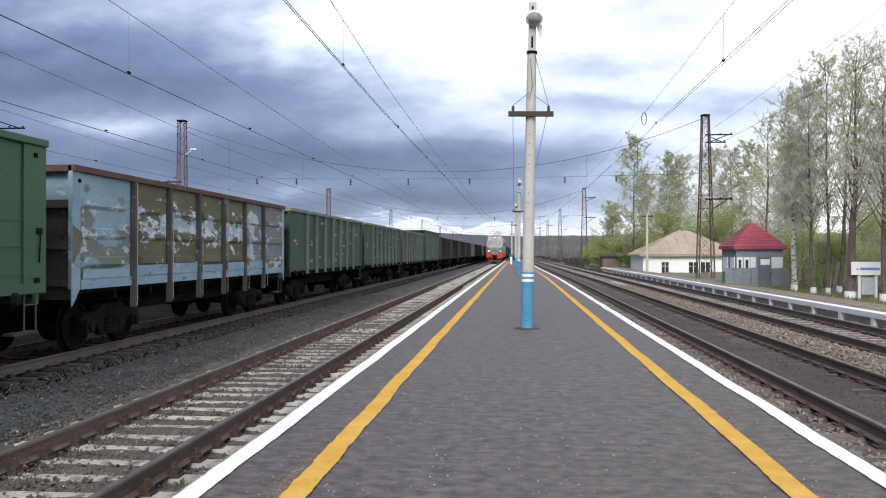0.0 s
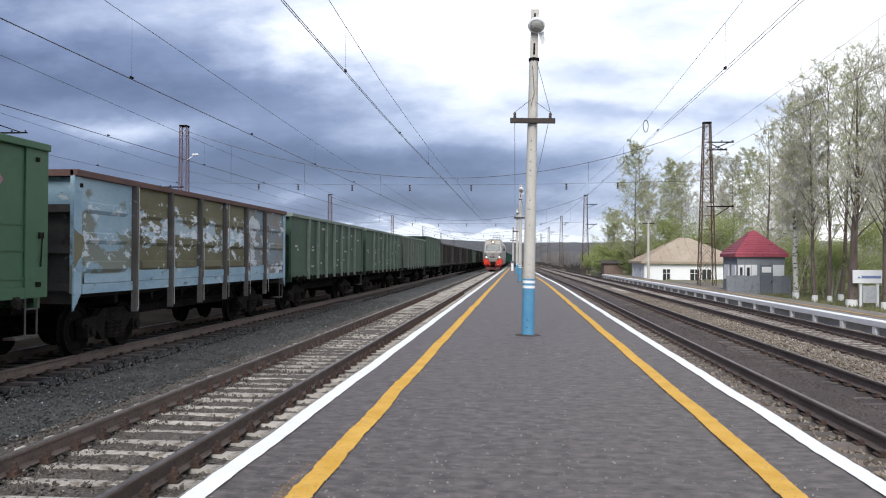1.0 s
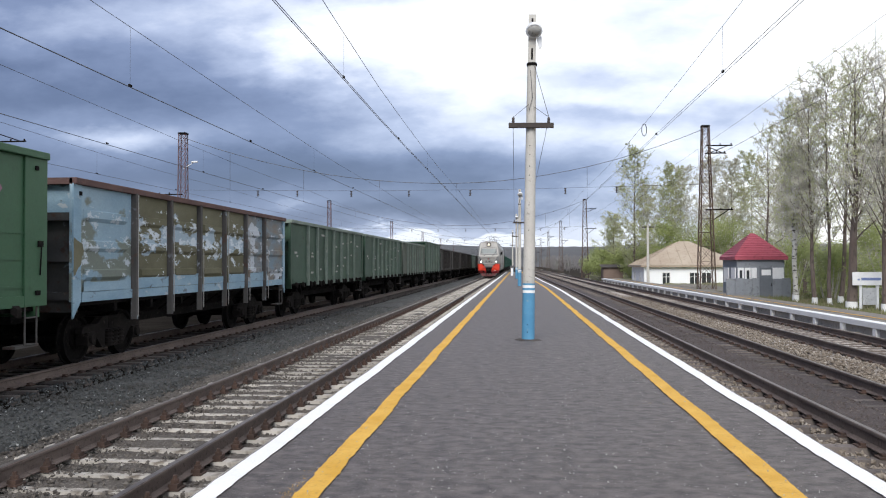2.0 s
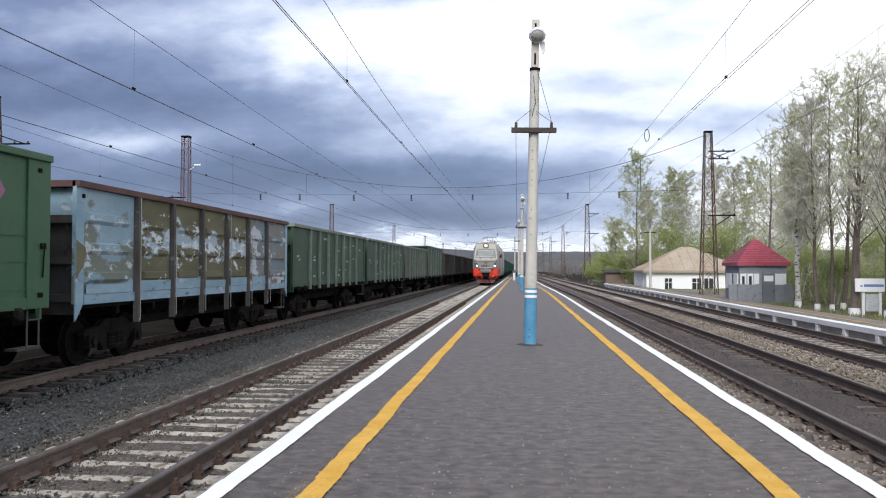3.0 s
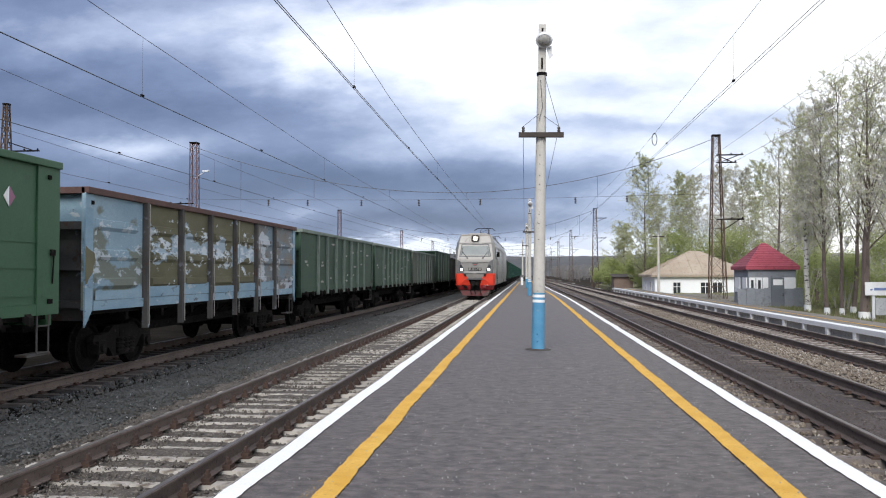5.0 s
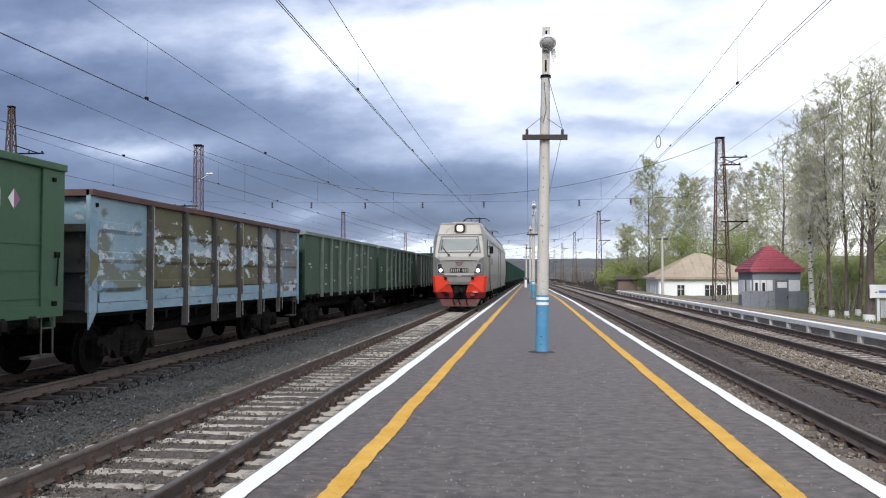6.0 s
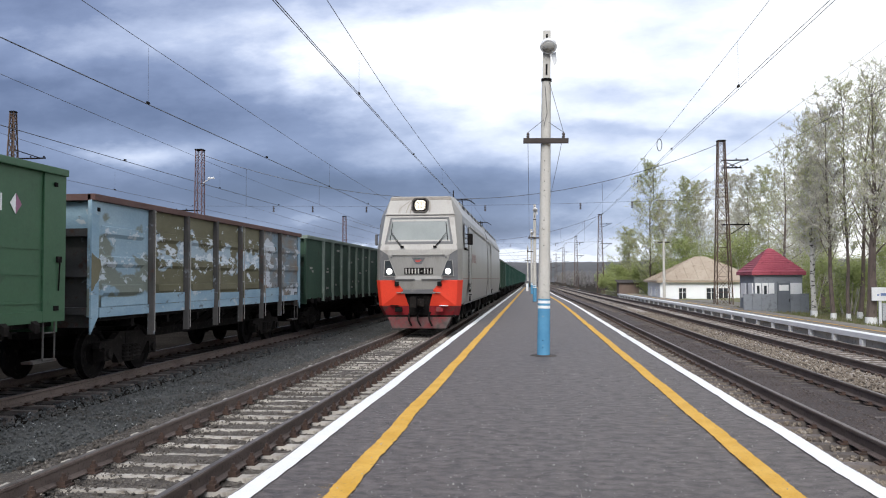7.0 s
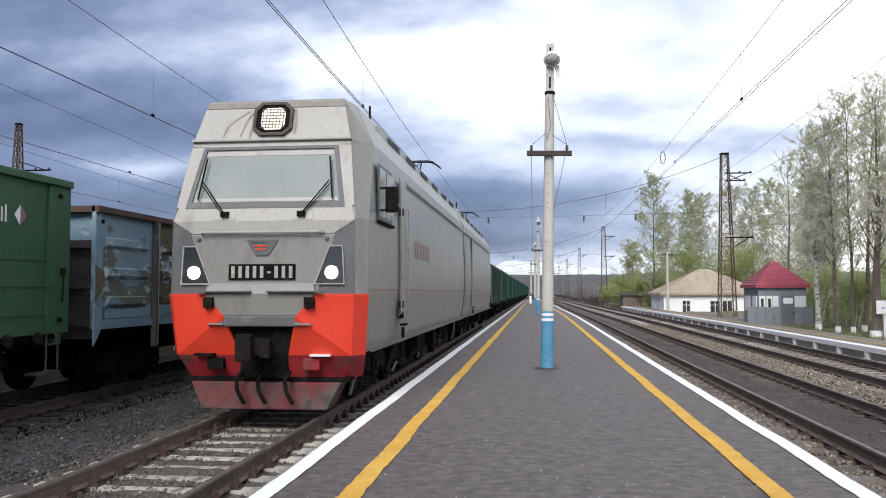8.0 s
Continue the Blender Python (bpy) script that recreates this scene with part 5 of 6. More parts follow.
    oct_ = lambda r, h: [(-r * 0.62, 4.66 - h), (r * 0.62, 4.66 - h), (r, 4.66 - h * 0.6), (r, 4.66 + h * 0.6), (r * 0.62, 4.66 + h), (-r * 0.62, 4.66 + h), (-r, 4.66 + h * 0.6), (-r, 4.66 - h * 0.6)]
    tl = part("top_light", front_plate(oct_(0.31, 0.27), 0.055, 0.10), BLACK, w, "lit top headlight in a sooty black housing")
    part("lens", front_plate(oct_(0.19, 0.18), 0.065, 0.03), TOP_LIGHT_ON, tl, "glowing lens behind wire mesh")
    part("rim", frame_plate(oct_(0.32, 0.28), oct_(0.27, 0.235), 0.085, 0.06), SOOTRIM, tl)
    s = Shape()
    for i in range(-3, 4):
        s.tube((i * 0.055, front_y(4.5) - 0.075, 4.5), (i * 0.055, front_y(4.83) - 0.075, 4.83), 0.009, 0.009, 4)
        z = 4.66 + i * 0.05
        s.tube((-0.19, front_y(z) - 0.075, z), (0.19, front_y(z) - 0.075, z), 0.009, 0.009, 4)
    part("mesh_guard", s, LOCODARK, tl)
    # badge and number plate (bars only)
    bd = part("badge", front_plate([(-0.10, 2.47), (0.10, 2.47), (0.25, 2.71), (-0.25, 2.71)], 0.045, 0.02), LOCODARK, w, "dark trapezoid badge with coloured stripes")
    part("stripe", front_plate([(-0.16, 2.655), (0.05, 2.655), (0.05, 2.675), (-0.16, 2.675)], 0.05, 0.004), TEAL, bd)
    part("stripe", front_plate([(-0.13, 2.605), (0.10, 2.605), (0.10, 2.625), (-0.13, 2.625)], 0.05, 0.004), LOCORED, bd)
    part("stripe", front_plate([(-0.10, 2.555), (0.05, 2.555), (0.05, 2.575), (-0.10, 2.575)], 0.05, 0.004), LOCORED, bd)
    pl = part("number_plate", front_plate([(-0.52, 2.10), (0.52, 2.10), (0.52, 2.34), (-0.52, 2.34)], 0.045, 0.02), BLACK, w, "black plate with white bars")
    for k in range(9):
        x = -0.45 + k * 0.1125
        z0, z1 = (2.20, 2.23) if k == 5 else (2.13, 2.31)
        part("bar", front_plate([(x - 0.026, z0), (x + 0.026, z0), (x + 0.026, z1), (x - 0.026, z1)], 0.052, 0.006), CONCRETE, pl)
    # coupler before a black block that paints the shade of its recess
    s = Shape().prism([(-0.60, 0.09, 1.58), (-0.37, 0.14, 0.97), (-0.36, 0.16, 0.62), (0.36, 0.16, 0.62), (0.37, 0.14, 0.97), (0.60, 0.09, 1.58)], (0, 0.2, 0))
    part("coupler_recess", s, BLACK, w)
    part("recess_lip", Shape().box(-0.62, 0.62, -0.07, 0.1, 1.40, 1.56), LOCODARK, w, bevel=0.02)
    s = Shape().box(-0.14, 0.14, -0.25, 0.3, 0.98, 1.22).box(-0.26, -0.02, -0.40, -0.2, 0.90, 1.30).box(0.08, 0.24, -0.34, -0.2, 0.95, 1.22)
    part("coupler", s, DARKSTEEL, w, "grimy automatic coupler head", bevel=0.03)
    # snow plough and hoses
    s = Shape().hexa([(-0.98, 0.16, 0.14), (0.98, 0.16, 0.14), (1.0, 0.6, 0.14), (-1.0, 0.6, 0.14), (-1.18, 0.22, 0.55), (1.18, 0.22, 0.55), (1.2, 0.6, 0.55), (-1.2, 0.6, 0.55)])
    part("snow_plough", s, PLOUGH, w, "scraped red and grey snow plough", bevel=0.02)
    part("plough_beam", Shape().box(-1.30, 1.30, 0.26, 0.7, 0.56, 0.62), BLACK, w)
    for x in (-0.33, 0.0, 0.42):
        s = Shape().pipe([(x, 0.12, 0.72), (x - 0.04, 0.0, 0.60), (x - 0.02, -0.02, 0.45), (x + 0.04, 0.0, 0.32), (x + 0.07, 0.04, 0.25)], 0.032, 8)
        part("brake_hose", s, BLACK, w)
    side_details(w, True)
    roof_gear(w, 2.4)
    pantograph(w, 14.6, 6.22)
    running_gear(w)
    return w


def rear_section():
    w = empty("locomotive_rear_section", "grey rear section of the electric locomotive", "locomotive")
    part("body", hull(False), LOCOGREY, w, "dusty grey body shell", bevel=0.02)
    part("gangway", Shape().box(-1.38, 1.38, -0.36, 0.15, 1.05, 4.4), BLACK, w)
    side_details(w, False)
    roof_gear(w, 0.6)
    pantograph(w, 15.0, 6.22)
    running_gear(w)
    return w


LOCO = locomotive()
REAR = rear_section()
G_TEAL = gondola("dark sea-green open wagon of the moving goods train", (TEAL, TEAL, TEAL, TEAL, TEAL), posts=7, emboss=False, marks=True, seed=21, group="moving goods train")
MOVING = [(LOCO, 0.0), (REAR, 17.1)]
G_DARK = gondola("sooty dark green wagon behind the locomotive", (GREEN2, GREEN2, GREEN2, GREEN2, GREEN2), posts=7, emboss=False, marks=False, seed=22, group="moving goods train")
for i in range(16):
    g = G_DARK if i == 0 else G_TEAL if i == 1 else copy_thing(G_TEAL, pose(0, 0, 0))
    MOVING.append((g, 34.3 + 6.96 + i * PITCH))
# ---------------------------------------------------------------- things on the platform


LAMPGLASS = surf("dusty_lamp_glass", (0.34, 0.335, 0.32), (0.44, 0.43, 0.41), 8, (0.12, 0.12, 0.11), 20, 0.3, bump=0)


def light_pole(x, y, lean, label):
    w = empty("light_pole", label, "light pole", "platform light poles", at=pose(x, y, 0, 0, lean, 0))
    n = 16
    part("painted_base", Shape().lathe([(0.142, 0.0), (0.140, 0.02), (0.134, 1.03)], n=n), BLUE, w, "bright blue painted foot", smooth=True)
    part("foot_flare", Shape().lathe([(0.30, 0.0), (0.27, 0.012), (0.15, 0.022)], n=n), BEAM, w, "dark patch round the foot")
    for k, (z0, z1, m) in enumerate(((1.03, 1.09, WHITE), (1.09, 1.14, BLUE), (1.14, 1.20, WHITE), (1.20, 1.24, BLUE))):
        part("band", Shape().lathe([(0.136, z0), (0.136, z1)], n=n), m, w, smooth=True)
    part("shaft", Shape().lathe([(0.131, 1.24), (0.118, 3.0), (0.108, 4.7), (0.098, 6.05)], n=n), POLE, w, "weathered concrete shaft", smooth=True)
    s = Shape()
    for z in (0.18, 0.34, 2.4, 2.75, 2.95, 3.6, 3.8, 4.05, 4.25):
        s.tube((-0.02, -0.145 + z * 0.008, z), (-0.02, -0.10 + z * 0.008, z), 0.012, 0.012, 8)
    tagged(part("bolt_hole", s, BLACK, w), kind="stuff")
    part("clamp", Shape().lathe([(0.115, 6.02), (0.115, 6.08)], n=n), BLACK, w)
    part("upper_post", Shape().box(-0.085, 0.085, -0.06, 0.06, 6.05, 7.15), POLE, w, bevel=0.01)
    part("slot", Shape().box(-0.02, 0.02, -0.066, -0.058, 6.15, 6.40), BLACK, w)
    part("slot", Shape().box(-0.02, 0.02, -0.066, -0.058, 6.98, 7.06), BLACK, w)
    a = part("crossarm", Shape().box(-0.49, 0.49, -0.19, -0.10, 4.63, 4.74), BEAM, w, "dark wooden crossarm", bevel=0.01)
    for d in (-0.39, 0.38):
        part("insulator", Shape().lathe([(0.012, 0), (0.03, 0.01), (0.035, 0.05), (0.022, 0.06), (0.034, 0.08), (0.03, 0.11), (0.012, 0.13)], (d, -0.145, 4.74), 12), INSUL, a, smooth=True)
    h = part("lamp_housing", Shape().lathe([(0.05, 0.22), (0.11, 0.18), (0.165, 0.09), (0.185, 0.0), (0.165, -0.03)], (0, 0, 0), 20), LAMPWHITE, w, "round white street lamp head", smooth=True, at=pose(0.035, -0.22, 6.74, -48, 0, 0))
    part("lamp_glass", Shape().lathe([(0.145, -0.015), (0.12, -0.05), (0.07, -0.075), (0.02, -0.085)], (0, 0, 0), 20), LAMPGLASS, h, smooth=True)
    part("lamp_arm", Shape().tube((0.0, -0.05, 6.78), (0.03, -0.20, 6.84), 0.03, 0.03, 8), CONCRETE, w)
    part("torn_bag", Shape().slab([(0.09, -0.05, 6.62), (0.20, -0.06, 6.66), (0.23, -0.07, 6.45), (0.16, -0.05, 6.36)], 0.02), LAMPWHITE, w, "shred of white plastic")
    s = Shape()
    for a_, b_ in (((0.06, -0.08, 6.0), (0.38, -0.145, 4.87)), ((-0.39, -0.145, 4.87), (-0.05, -0.13, 5.15)), ((0.38, -0.145, 4.87), (0.05, -0.13, 5.1)), ((-0.03, -0.12, 5.9), (0.02, -0.125, 5.3)), ((0.02, -0.125, 5.3), (-0.05, -0.13, 5.0))):
        s.tube(a_, b_, 0.006, 0.006, 5)
    part("cable", s, WIRE, w)
    return w


light_pole(0.215, 17.9, 1.05, "leaning concrete light pole with a blue-painted foot on the platform")
light_pole(0.12, 60.0, 0.3, "concrete light pole with a blue foot further along the platform")
light_pole(-0.14, 90.0, 0.0, "concrete light pole with a blue foot further along the platform")
light_pole(-0.85, 133.0, 0.0, "distant concrete light pole near the platform end")


def wire_run(name, pts, r, label, category="wire", mat=WIRE):
    ob = part(name, Shape().pipe(pts, r, 5), mat)
    return tagged(ob, label, category)


# service lines that run from crossarm to crossarm
for d in (-0.39, 0.38):
    pts = [(0.215 + 0.086 + d + (0.12 - 0.215 - 0.06) * t, 17.75 + 42.1 * t, 4.82 - 3.0 * t * (1 - t) * 0.35) for t in [i / 10 for i in range(11)]]
    wire_run("service_line", pts, 0.006, "thin service line between the light poles")

s = empty("marker_post", "short white post with a dark cap at the platform end", "post", at=pose(-0.82, 114, 0))
part("post", Shape().box(-0.16, 0.16, -0.1, 0.1, 0.0, 1.05), WHITE, s, bevel=0.02)
part("cap", Shape().box(-0.28, 0.28, -0.12, 0.12, 1.05, 1.4), LOCODARK, s, bevel=0.02)

# ---------------------------------------------------------------- masts and catenary


def lattice_mast(label, x, y, h, base, top, mat, panels=14, g=0.045, arms=(), z0=-0.5, group="catenary masts"):
    """Four tapering corner angles with crossed bracing on each face; arms: (z, length, drop)."""
    w = empty("lattice_mast", label, "mast", group, at=pose(x, y, z0))
    H = h - z0
    half = lambda z: (base + (top - base) * min(1.0, z / (0.93 * H))) / 2
    for sx in (-1, 1):
        for sy in (-1, 1):
            s = Shape()
            a, b = half(0), half(H)
            s.hexa([(sx * a - g, sy * a - g, 0), (sx * a + g, sy * a - g, 0), (sx * a + g, sy * a + g, 0), (sx * a - g, sy * a + g, 0),
                    (sx * b - g, sy * b - g, H), (sx * b + g, sy * b - g, H), (sx * b + g, sy * b + g, H), (sx * b - g, sy * b + g, H)])
            part("leg", s, mat, w)
    zs = [0.0]
    for i in range(panels):
        zs.append(zs[-1] + (1.35 - 0.75 * i / panels))
    zs = [z * H / zs[-1] for z in zs]
    for f in range(4):
        s = Shape()
        rot = Matrix.Rotation(f * math.pi / 2, 3, "Z")
        for z, z2 in zip(zs, zs[1:]):
            a, b = half(z), half(z2)
            for p, q in (((-a, -a, z), (b, -b, z2)), ((a, -a, z), (-b, -b, z2)), ((-b, -b, z2), (b, -b, z2))):
                s.tube(rot @ Vector(p), rot @ Vector(q), g * 0.55, g * 0.55, 4, False)
        tagged(part("bracing", s, mat, w), kind="stuff")
    part("footing", Shape().box(-base / 2 - 0.25, base / 2 + 0.25, -base / 2 - 0.25, base / 2 + 0.25, -0.4, 0.12), CONCRETE, w, bevel=0.03)
    part("cap_plate", Shape().box(-top / 2 - 0.05, top / 2 + 0.05, -top / 2 - 0.05, top / 2 + 0.05, H - 0.06, H + 0.03), BLACK, w)
    for z, length, drop in arms:
        s = Shape()
        z -= z0
        s.tube((0, 0, z), (length, 0, z), 0.045, 0.045, 6)
        s.tube((math.copysign(half(z), length), 0, z - drop), (length * 0.85, 0, z), 0.03, 0.03, 6)
        for t in (0.55, 0.95):
            s.lathe([(0.02, 0.0), (0.06, 0.03), (0.03, 0.06), (0.06, 0.10), (0.02, 0.14)], (length * t, 0, z), 8)
        part("bracket", s, BLACK, w)
    return w


SPANS = [55.0, 116.0, 174.0, 234.0, 294.0, 354.0]
RM = [12.4, 9.45, 9.1, 8.7, 8.2, 7.7]
LM = [-23.4, -27.3, -27.2, -27.5, -28, -28]
for i, y in enumerate(SPANS):
    arms = [(9.45, 1.75, 0.5), (8.95, 1.3, -0.4), (5.2, 1.75, 0.75)] if i == 0 else [(9.4, 1.6, 0.5), (6.6, 1.6, 0.8)]
    lattice_mast("rusty brown lattice mast carrying overhead wires", RM[i], y, 10.75, 1.02 if i == 0 else 0.95, 0.42, MASTRUST, g=0.032, arms=arms, z0=-0.3 if i == 0 else -0.6)
    lattice_mast("reddish lattice mast carrying overhead wires", LM[i], y, 10.9, 0.64, 0.46, MASTRED, g=0.024, arms=[(6.6, -1.8, 0.6)] if i == 0 else [(6.6, 1.4, 0.6)])
lattice_mast("pale lattice mast behind the standing wagons", -29.4, 43.0, 11.3, 1.0, 0.22, MASTRUST, g=0.03, arms=[(8.6, 2.0, -0.5)])
t = empty("flood_lamp", "pale lamp arm on the reddish mast", "lamp", at=pose(-23.35, 55, 8.4))
part("arm", Shape().tube((0, 0, 0), (0.75, -0.1, 0.42), 0.03, 0.03, 6), LAMPWHITE, t)
part("head", Shape().box(0.6, 1.05, -0.18, -0.02, 0.40, 0.52), LAMPWHITE, t, bevel=0.03)


def insulator_string(x, y, z, n=4, axis="z"):
    s = Shape()
    prof = []
    for k in range(n):
        prof += [(0.025, k * 0.11), (0.085, k * 0.11 + 0.03), (0.085, k * 0.11 + 0.05), (0.025, k * 0.11 + 0.08)]
    s.lathe(prof, (x, y, z), 10, axis)
    ob = part("insulator", s, INSUL)
    return tagged(ob, "dark porcelain insulator string on the overhead wires", "insulator", "catenary insulators")


AXES = [(X_NEAR, straight), (X_WAGON, straight), (X_THIRD, straight), (X_RIGHT, bend), (X_FAR, bend), (X_FOURTH, straight)]
for i, y in enumerate(SPANS):
    a, b = (LM[i], 10.6), (RM[i], 10.6)
    low = 7.15
    pts = []
    for k in range(25):
        u = k / 24
        x = a[0] + (b[0] - a[0]) * u
        f = 2 * u - 1
        pts.append((x, y, low + (10.6 - low) * abs(f - 0.06) ** 2.0 / (1.06 ** 2 if f < 0.06 else 0.94 ** 2)))
    wire_run("cross_span_cable", pts, 0.014 + 0.00008 * y, "sagging cable across all the tracks between two masts")
    for z in (6.75,):
        wire_run("fixing_cable", [(a[0], y, z + 0.15), (-10, y, z - 0.05), (0, y, z - 0.05), (b[0], y, z + 0.15)], 0.006 + 0.00005 * y, "thin straight fixing cable across the tracks")
    if i < 3:
        for x in (-18.0, -15.2, -11.4, -7.4, -3.2, 3.2, 6.6):
            if x < -10:
                zc = 6.70 + 0.2 * (-10 - x) / (-10 - a[0])
            else:
                zc = 6.70 + 0.2 * max(0.0, x) / b[0]
            insulator_string(x, y, zc - 0.42, 4)
        for x, cv in AXES:
            u = (x + cv(y) - a[0]) / (b[0] - a[0])
            zc = low + (10.6 - low) * abs((2 * u - 1) - 0.06) ** 2.0 / (1.06 ** 2 if 2 * u - 1 < 0.06 else 0.94 ** 2)
            wire_run("hanger", [(x + cv(y), y, zc), (x + cv(y), y, 6.9)], 0.012, "short hanger under the cross-span cable")


def messenger_z(y):
    """Height of the bearer cable above the platform along the line."""
    if y < 45:
        return 6.62 + 0.00055 * (45 - y) ** 2
    k = ((y - 55) % 60.0) / 60.0
    return 6.75 - 0.9 * k * (1 - k)


CONTACT = 6.03
for j, (x, cv) in enumerate(AXES):
    ys = [-12, -6, 0, 6, 12, 18, 24, 30, 36, 42, 48, 55] + [55 + 12 * k for k in range(1, 26)]
    # the yard lines hang a little higher before the first span
    lift = 0.40 if x < -5 else 0.0
    bear = lambda y: messenger_z(y) + 0.1 + lift * min(1.0, max(0.0, 60 - y) / 32) + (0.02 * max(0.0, 24 - y) if j == 0 else 0.0)
    cont = lambda y: CONTACT + 0.02 * math.sin(y) + (0.012 * max(0.0, 26 - y) if j == 0 else 0.0)
    wire_run("bearer_cable", [(x + cv(y), y, bear(y)) for y in ys], 0.005 if j in (3, 4) else 0.008, "bearer cable of the overhead line")
    for d in ((-0.022, 0.022) if j == 0 else (-0.04, 0.04) if j == 3 else (0.0,)):
        wire_run("contact_wire", [(x + d + cv(y), y, cont(y)) for y in ys], 0.0085 if j == 0 else 0.012 if j in (1, 2) else 0.006 if j in (3, 4) else 0.009, "taut contact wire of the overhead line")
    y = 1.0
    while y < 120:
        if int(y) % 18 < 9:
            wire_run("dropper", [(x + cv(y), y, cont(y)), (x + cv(y), y, bear(y))], 0.003, "thin dropper wire between bearer and contact wire")
        if y < 60 and j != 4:
            ob = part("wire_clamp", Shape().box(-0.02, 0.02, -0.07, 0.07, -0.022, 0.026), BLACK, at=pose(x + cv(y), y, cont(y) + 0.02))
            tagged(ob, "small dark clamp on the contact wire", "clamp")
        y += 9.0
# pulley loop seen under the right-hand bearer cable
ob = part("wire_loop", Shape().pipe([(4.69 + 0.09 * math.sin(a), 30.6, 6.62 + 0.23 * math.cos(a)) for a in [i * 0.5236 for i in range(13)]], 0.014, 6), WIRE)
tagged(ob, "oval wire loop hanging on the overhead line", "wire loop")
# ---------------------------------------------------------------- buildings beyond the far platform


def hip_roof(w, x0, x1, y0, y1, z, ridge, lift, mat, name="roof", seams=0.0, over=0.35, rows=0.0):
    """Hipped roof as four thick slopes; ridge: its half length along x."""
    x0, x1, y0, y1 = x0 - over, x1 + over, y0 - over, y1 + over
    cx, cy = (x0 + x1) / 2, (y0 + y1) / 2
    a, b = (cx - ridge, cy, z + lift), (cx + ridge, cy, z + lift)
    P = [(x0, y0, z), (x1, y0, z), (x1, y1, z), (x0, y1, z)]
    for q in ([P[0], P[1], b, a], [P[1], P[2], b], [P[2], P[3], a, b], [P[3], P[0], a]):
        r = part(name, Shape().slab(q, 0.08), mat, w)
        if rows:
            e0, e1, t0, t1 = Vector(q[0]), Vector(q[1]), Vector(q[-1]), Vector(q[2])
            n = int(((e0 + e1) / 2 - (t0 + t1) / 2).length / rows)
            nrm = (e1 - e0).cross(t0 - e0).normalized() * 0.012
            for i in range(1, n):
                part("roof_strip", Shape().tube(e0.lerp(t0, i / n) + nrm, e1.lerp(t1, i / n) + nrm, 0.02, 0.02, 4), mat, r)
        if seams:
            s = Shape()
            e0, e1, t0 = Vector(q[0]), Vector(q[1]), Vector(q[-1])
            t1 = Vector(q[2])
            n = int((e1 - e0).length / seams)
            nrm = (e1 - e0).cross(t0 - e0).normalized() * 0.02
            for i in range(1, n):
                u = i / n
                p = e0.lerp(e1, u)
                # a standing seam goes straight up the slope until it meets the hip
                up = ((t0 + t1) / 2 - (e0 + e1) / 2)
                top_a, top_b = (t0 - e0).dot((e1 - e0).normalized()), (t1 - e0).dot((e1 - e0).normalized())
                d = u * (e1 - e0).length
                L = (e1 - e0).length
                k = min(1.0, d / max(top_a, 0.01), (L - d) / max(L - top_b, 0.01))
                s.tube(p + nrm, p + up * k + nrm, 0.022, 0.022, 4)
            tagged(part("seam", s, mat, r), kind="stuff")
    part("eaves_board", Shape().box(x0, x1, y0, y0 + 0.03, z - 0.18, z - 0.02), mat, w)
    part("eaves_board", Shape().box(x0, x0 + 0.03, y0 + 0.03, y1, z - 0.18, z - 0.02), mat, w)


def window(w, x, z, wd, ht, y, frame_m=WHITE, face="y"):
    """A framed window set in a wall that faces the camera (y) or the track (x)."""
    M = (lambda a, d, c: (x + a, y + d, c)) if face == "y" else (lambda a, d, c: (x + d, y + a, c))

    def bx(a0, a1, d0, d1, c0, c1):
        p, q = M(a0, d0, c0), M(a1, d1, c1)
        return (min(p[0], q[0]), max(p[0], q[0]), min(p[1], q[1]), max(p[1], q[1]), min(p[2], q[2]), max(p[2], q[2]))
    s = Shape()
    h = wd / 2
    for b in ((-h - 0.08, -h, z - 0.08, z + ht + 0.08), (h, h + 0.08, z - 0.08, z + ht + 0.08), (-h, h, z - 0.08, z), (-h, h, z + ht, z + ht + 0.08), (-0.025, 0.025, z, z + ht), (-h, h, z + ht * 0.66, z + ht * 0.66 + 0.04)):
        s.box(*bx(b[0], b[1], -0.06, 0.02, b[2], b[3]))
    wi = part("window", s, frame_m, w)
    part("pane", Shape().box(*bx(-h, h, -0.02, 0.0, z, z + ht)), DARKGLASS, wi)
    part("sill", Shape().box(*bx(-h - 0.12, h + 0.12, -0.14, 0.0, z - 0.12, z - 0.08)), WHITE, wi)


def white_house():
    w = empty("house", "low whitewashed station house with a tan hipped roof", "house")
    x0, x1, y0, y1, zb, ze = 11.4, 20.0, 75.0, 83.0, -1.2, 1.50
    t = 0.35
    part("wall", Shape().box(x0, x1, y0, y0 + t, zb, ze), WALLWHITE, w, "whitewashed plaster wall")
    part("wall", Shape().box(x0, x1, y1 - t, y1, zb, ze), WALLWHITE, w)
    part("wall", Shape().box(x0, x0 + t, y0 + t, y1 - t, zb, ze), WALLWHITE, w)
    part("wall", Shape().box(x1 - t, x1, y0 + t, y1 - t, zb, ze), WALLWHITE, w)
    part("plinth", Shape().box(x0 - 0.05, x1 + 0.05, y0 - 0.05, y1 + 0.05, zb - 0.1, -0.75), BOOTHGREY, w)
    hip_roof(w, x0, x1, y0, y1, ze, 0.5, 2.25, ROOFTAN, seams=0.9)
    for x in (13.35, 15.85, 16.9):
        window(w, x, -0.32, 0.62 if x < 14 else 0.8, 1.12, y0)
    for y in (77.2, 80.6):
        window(w, x0, -0.3, 0.8, 1.1, y, face="x")


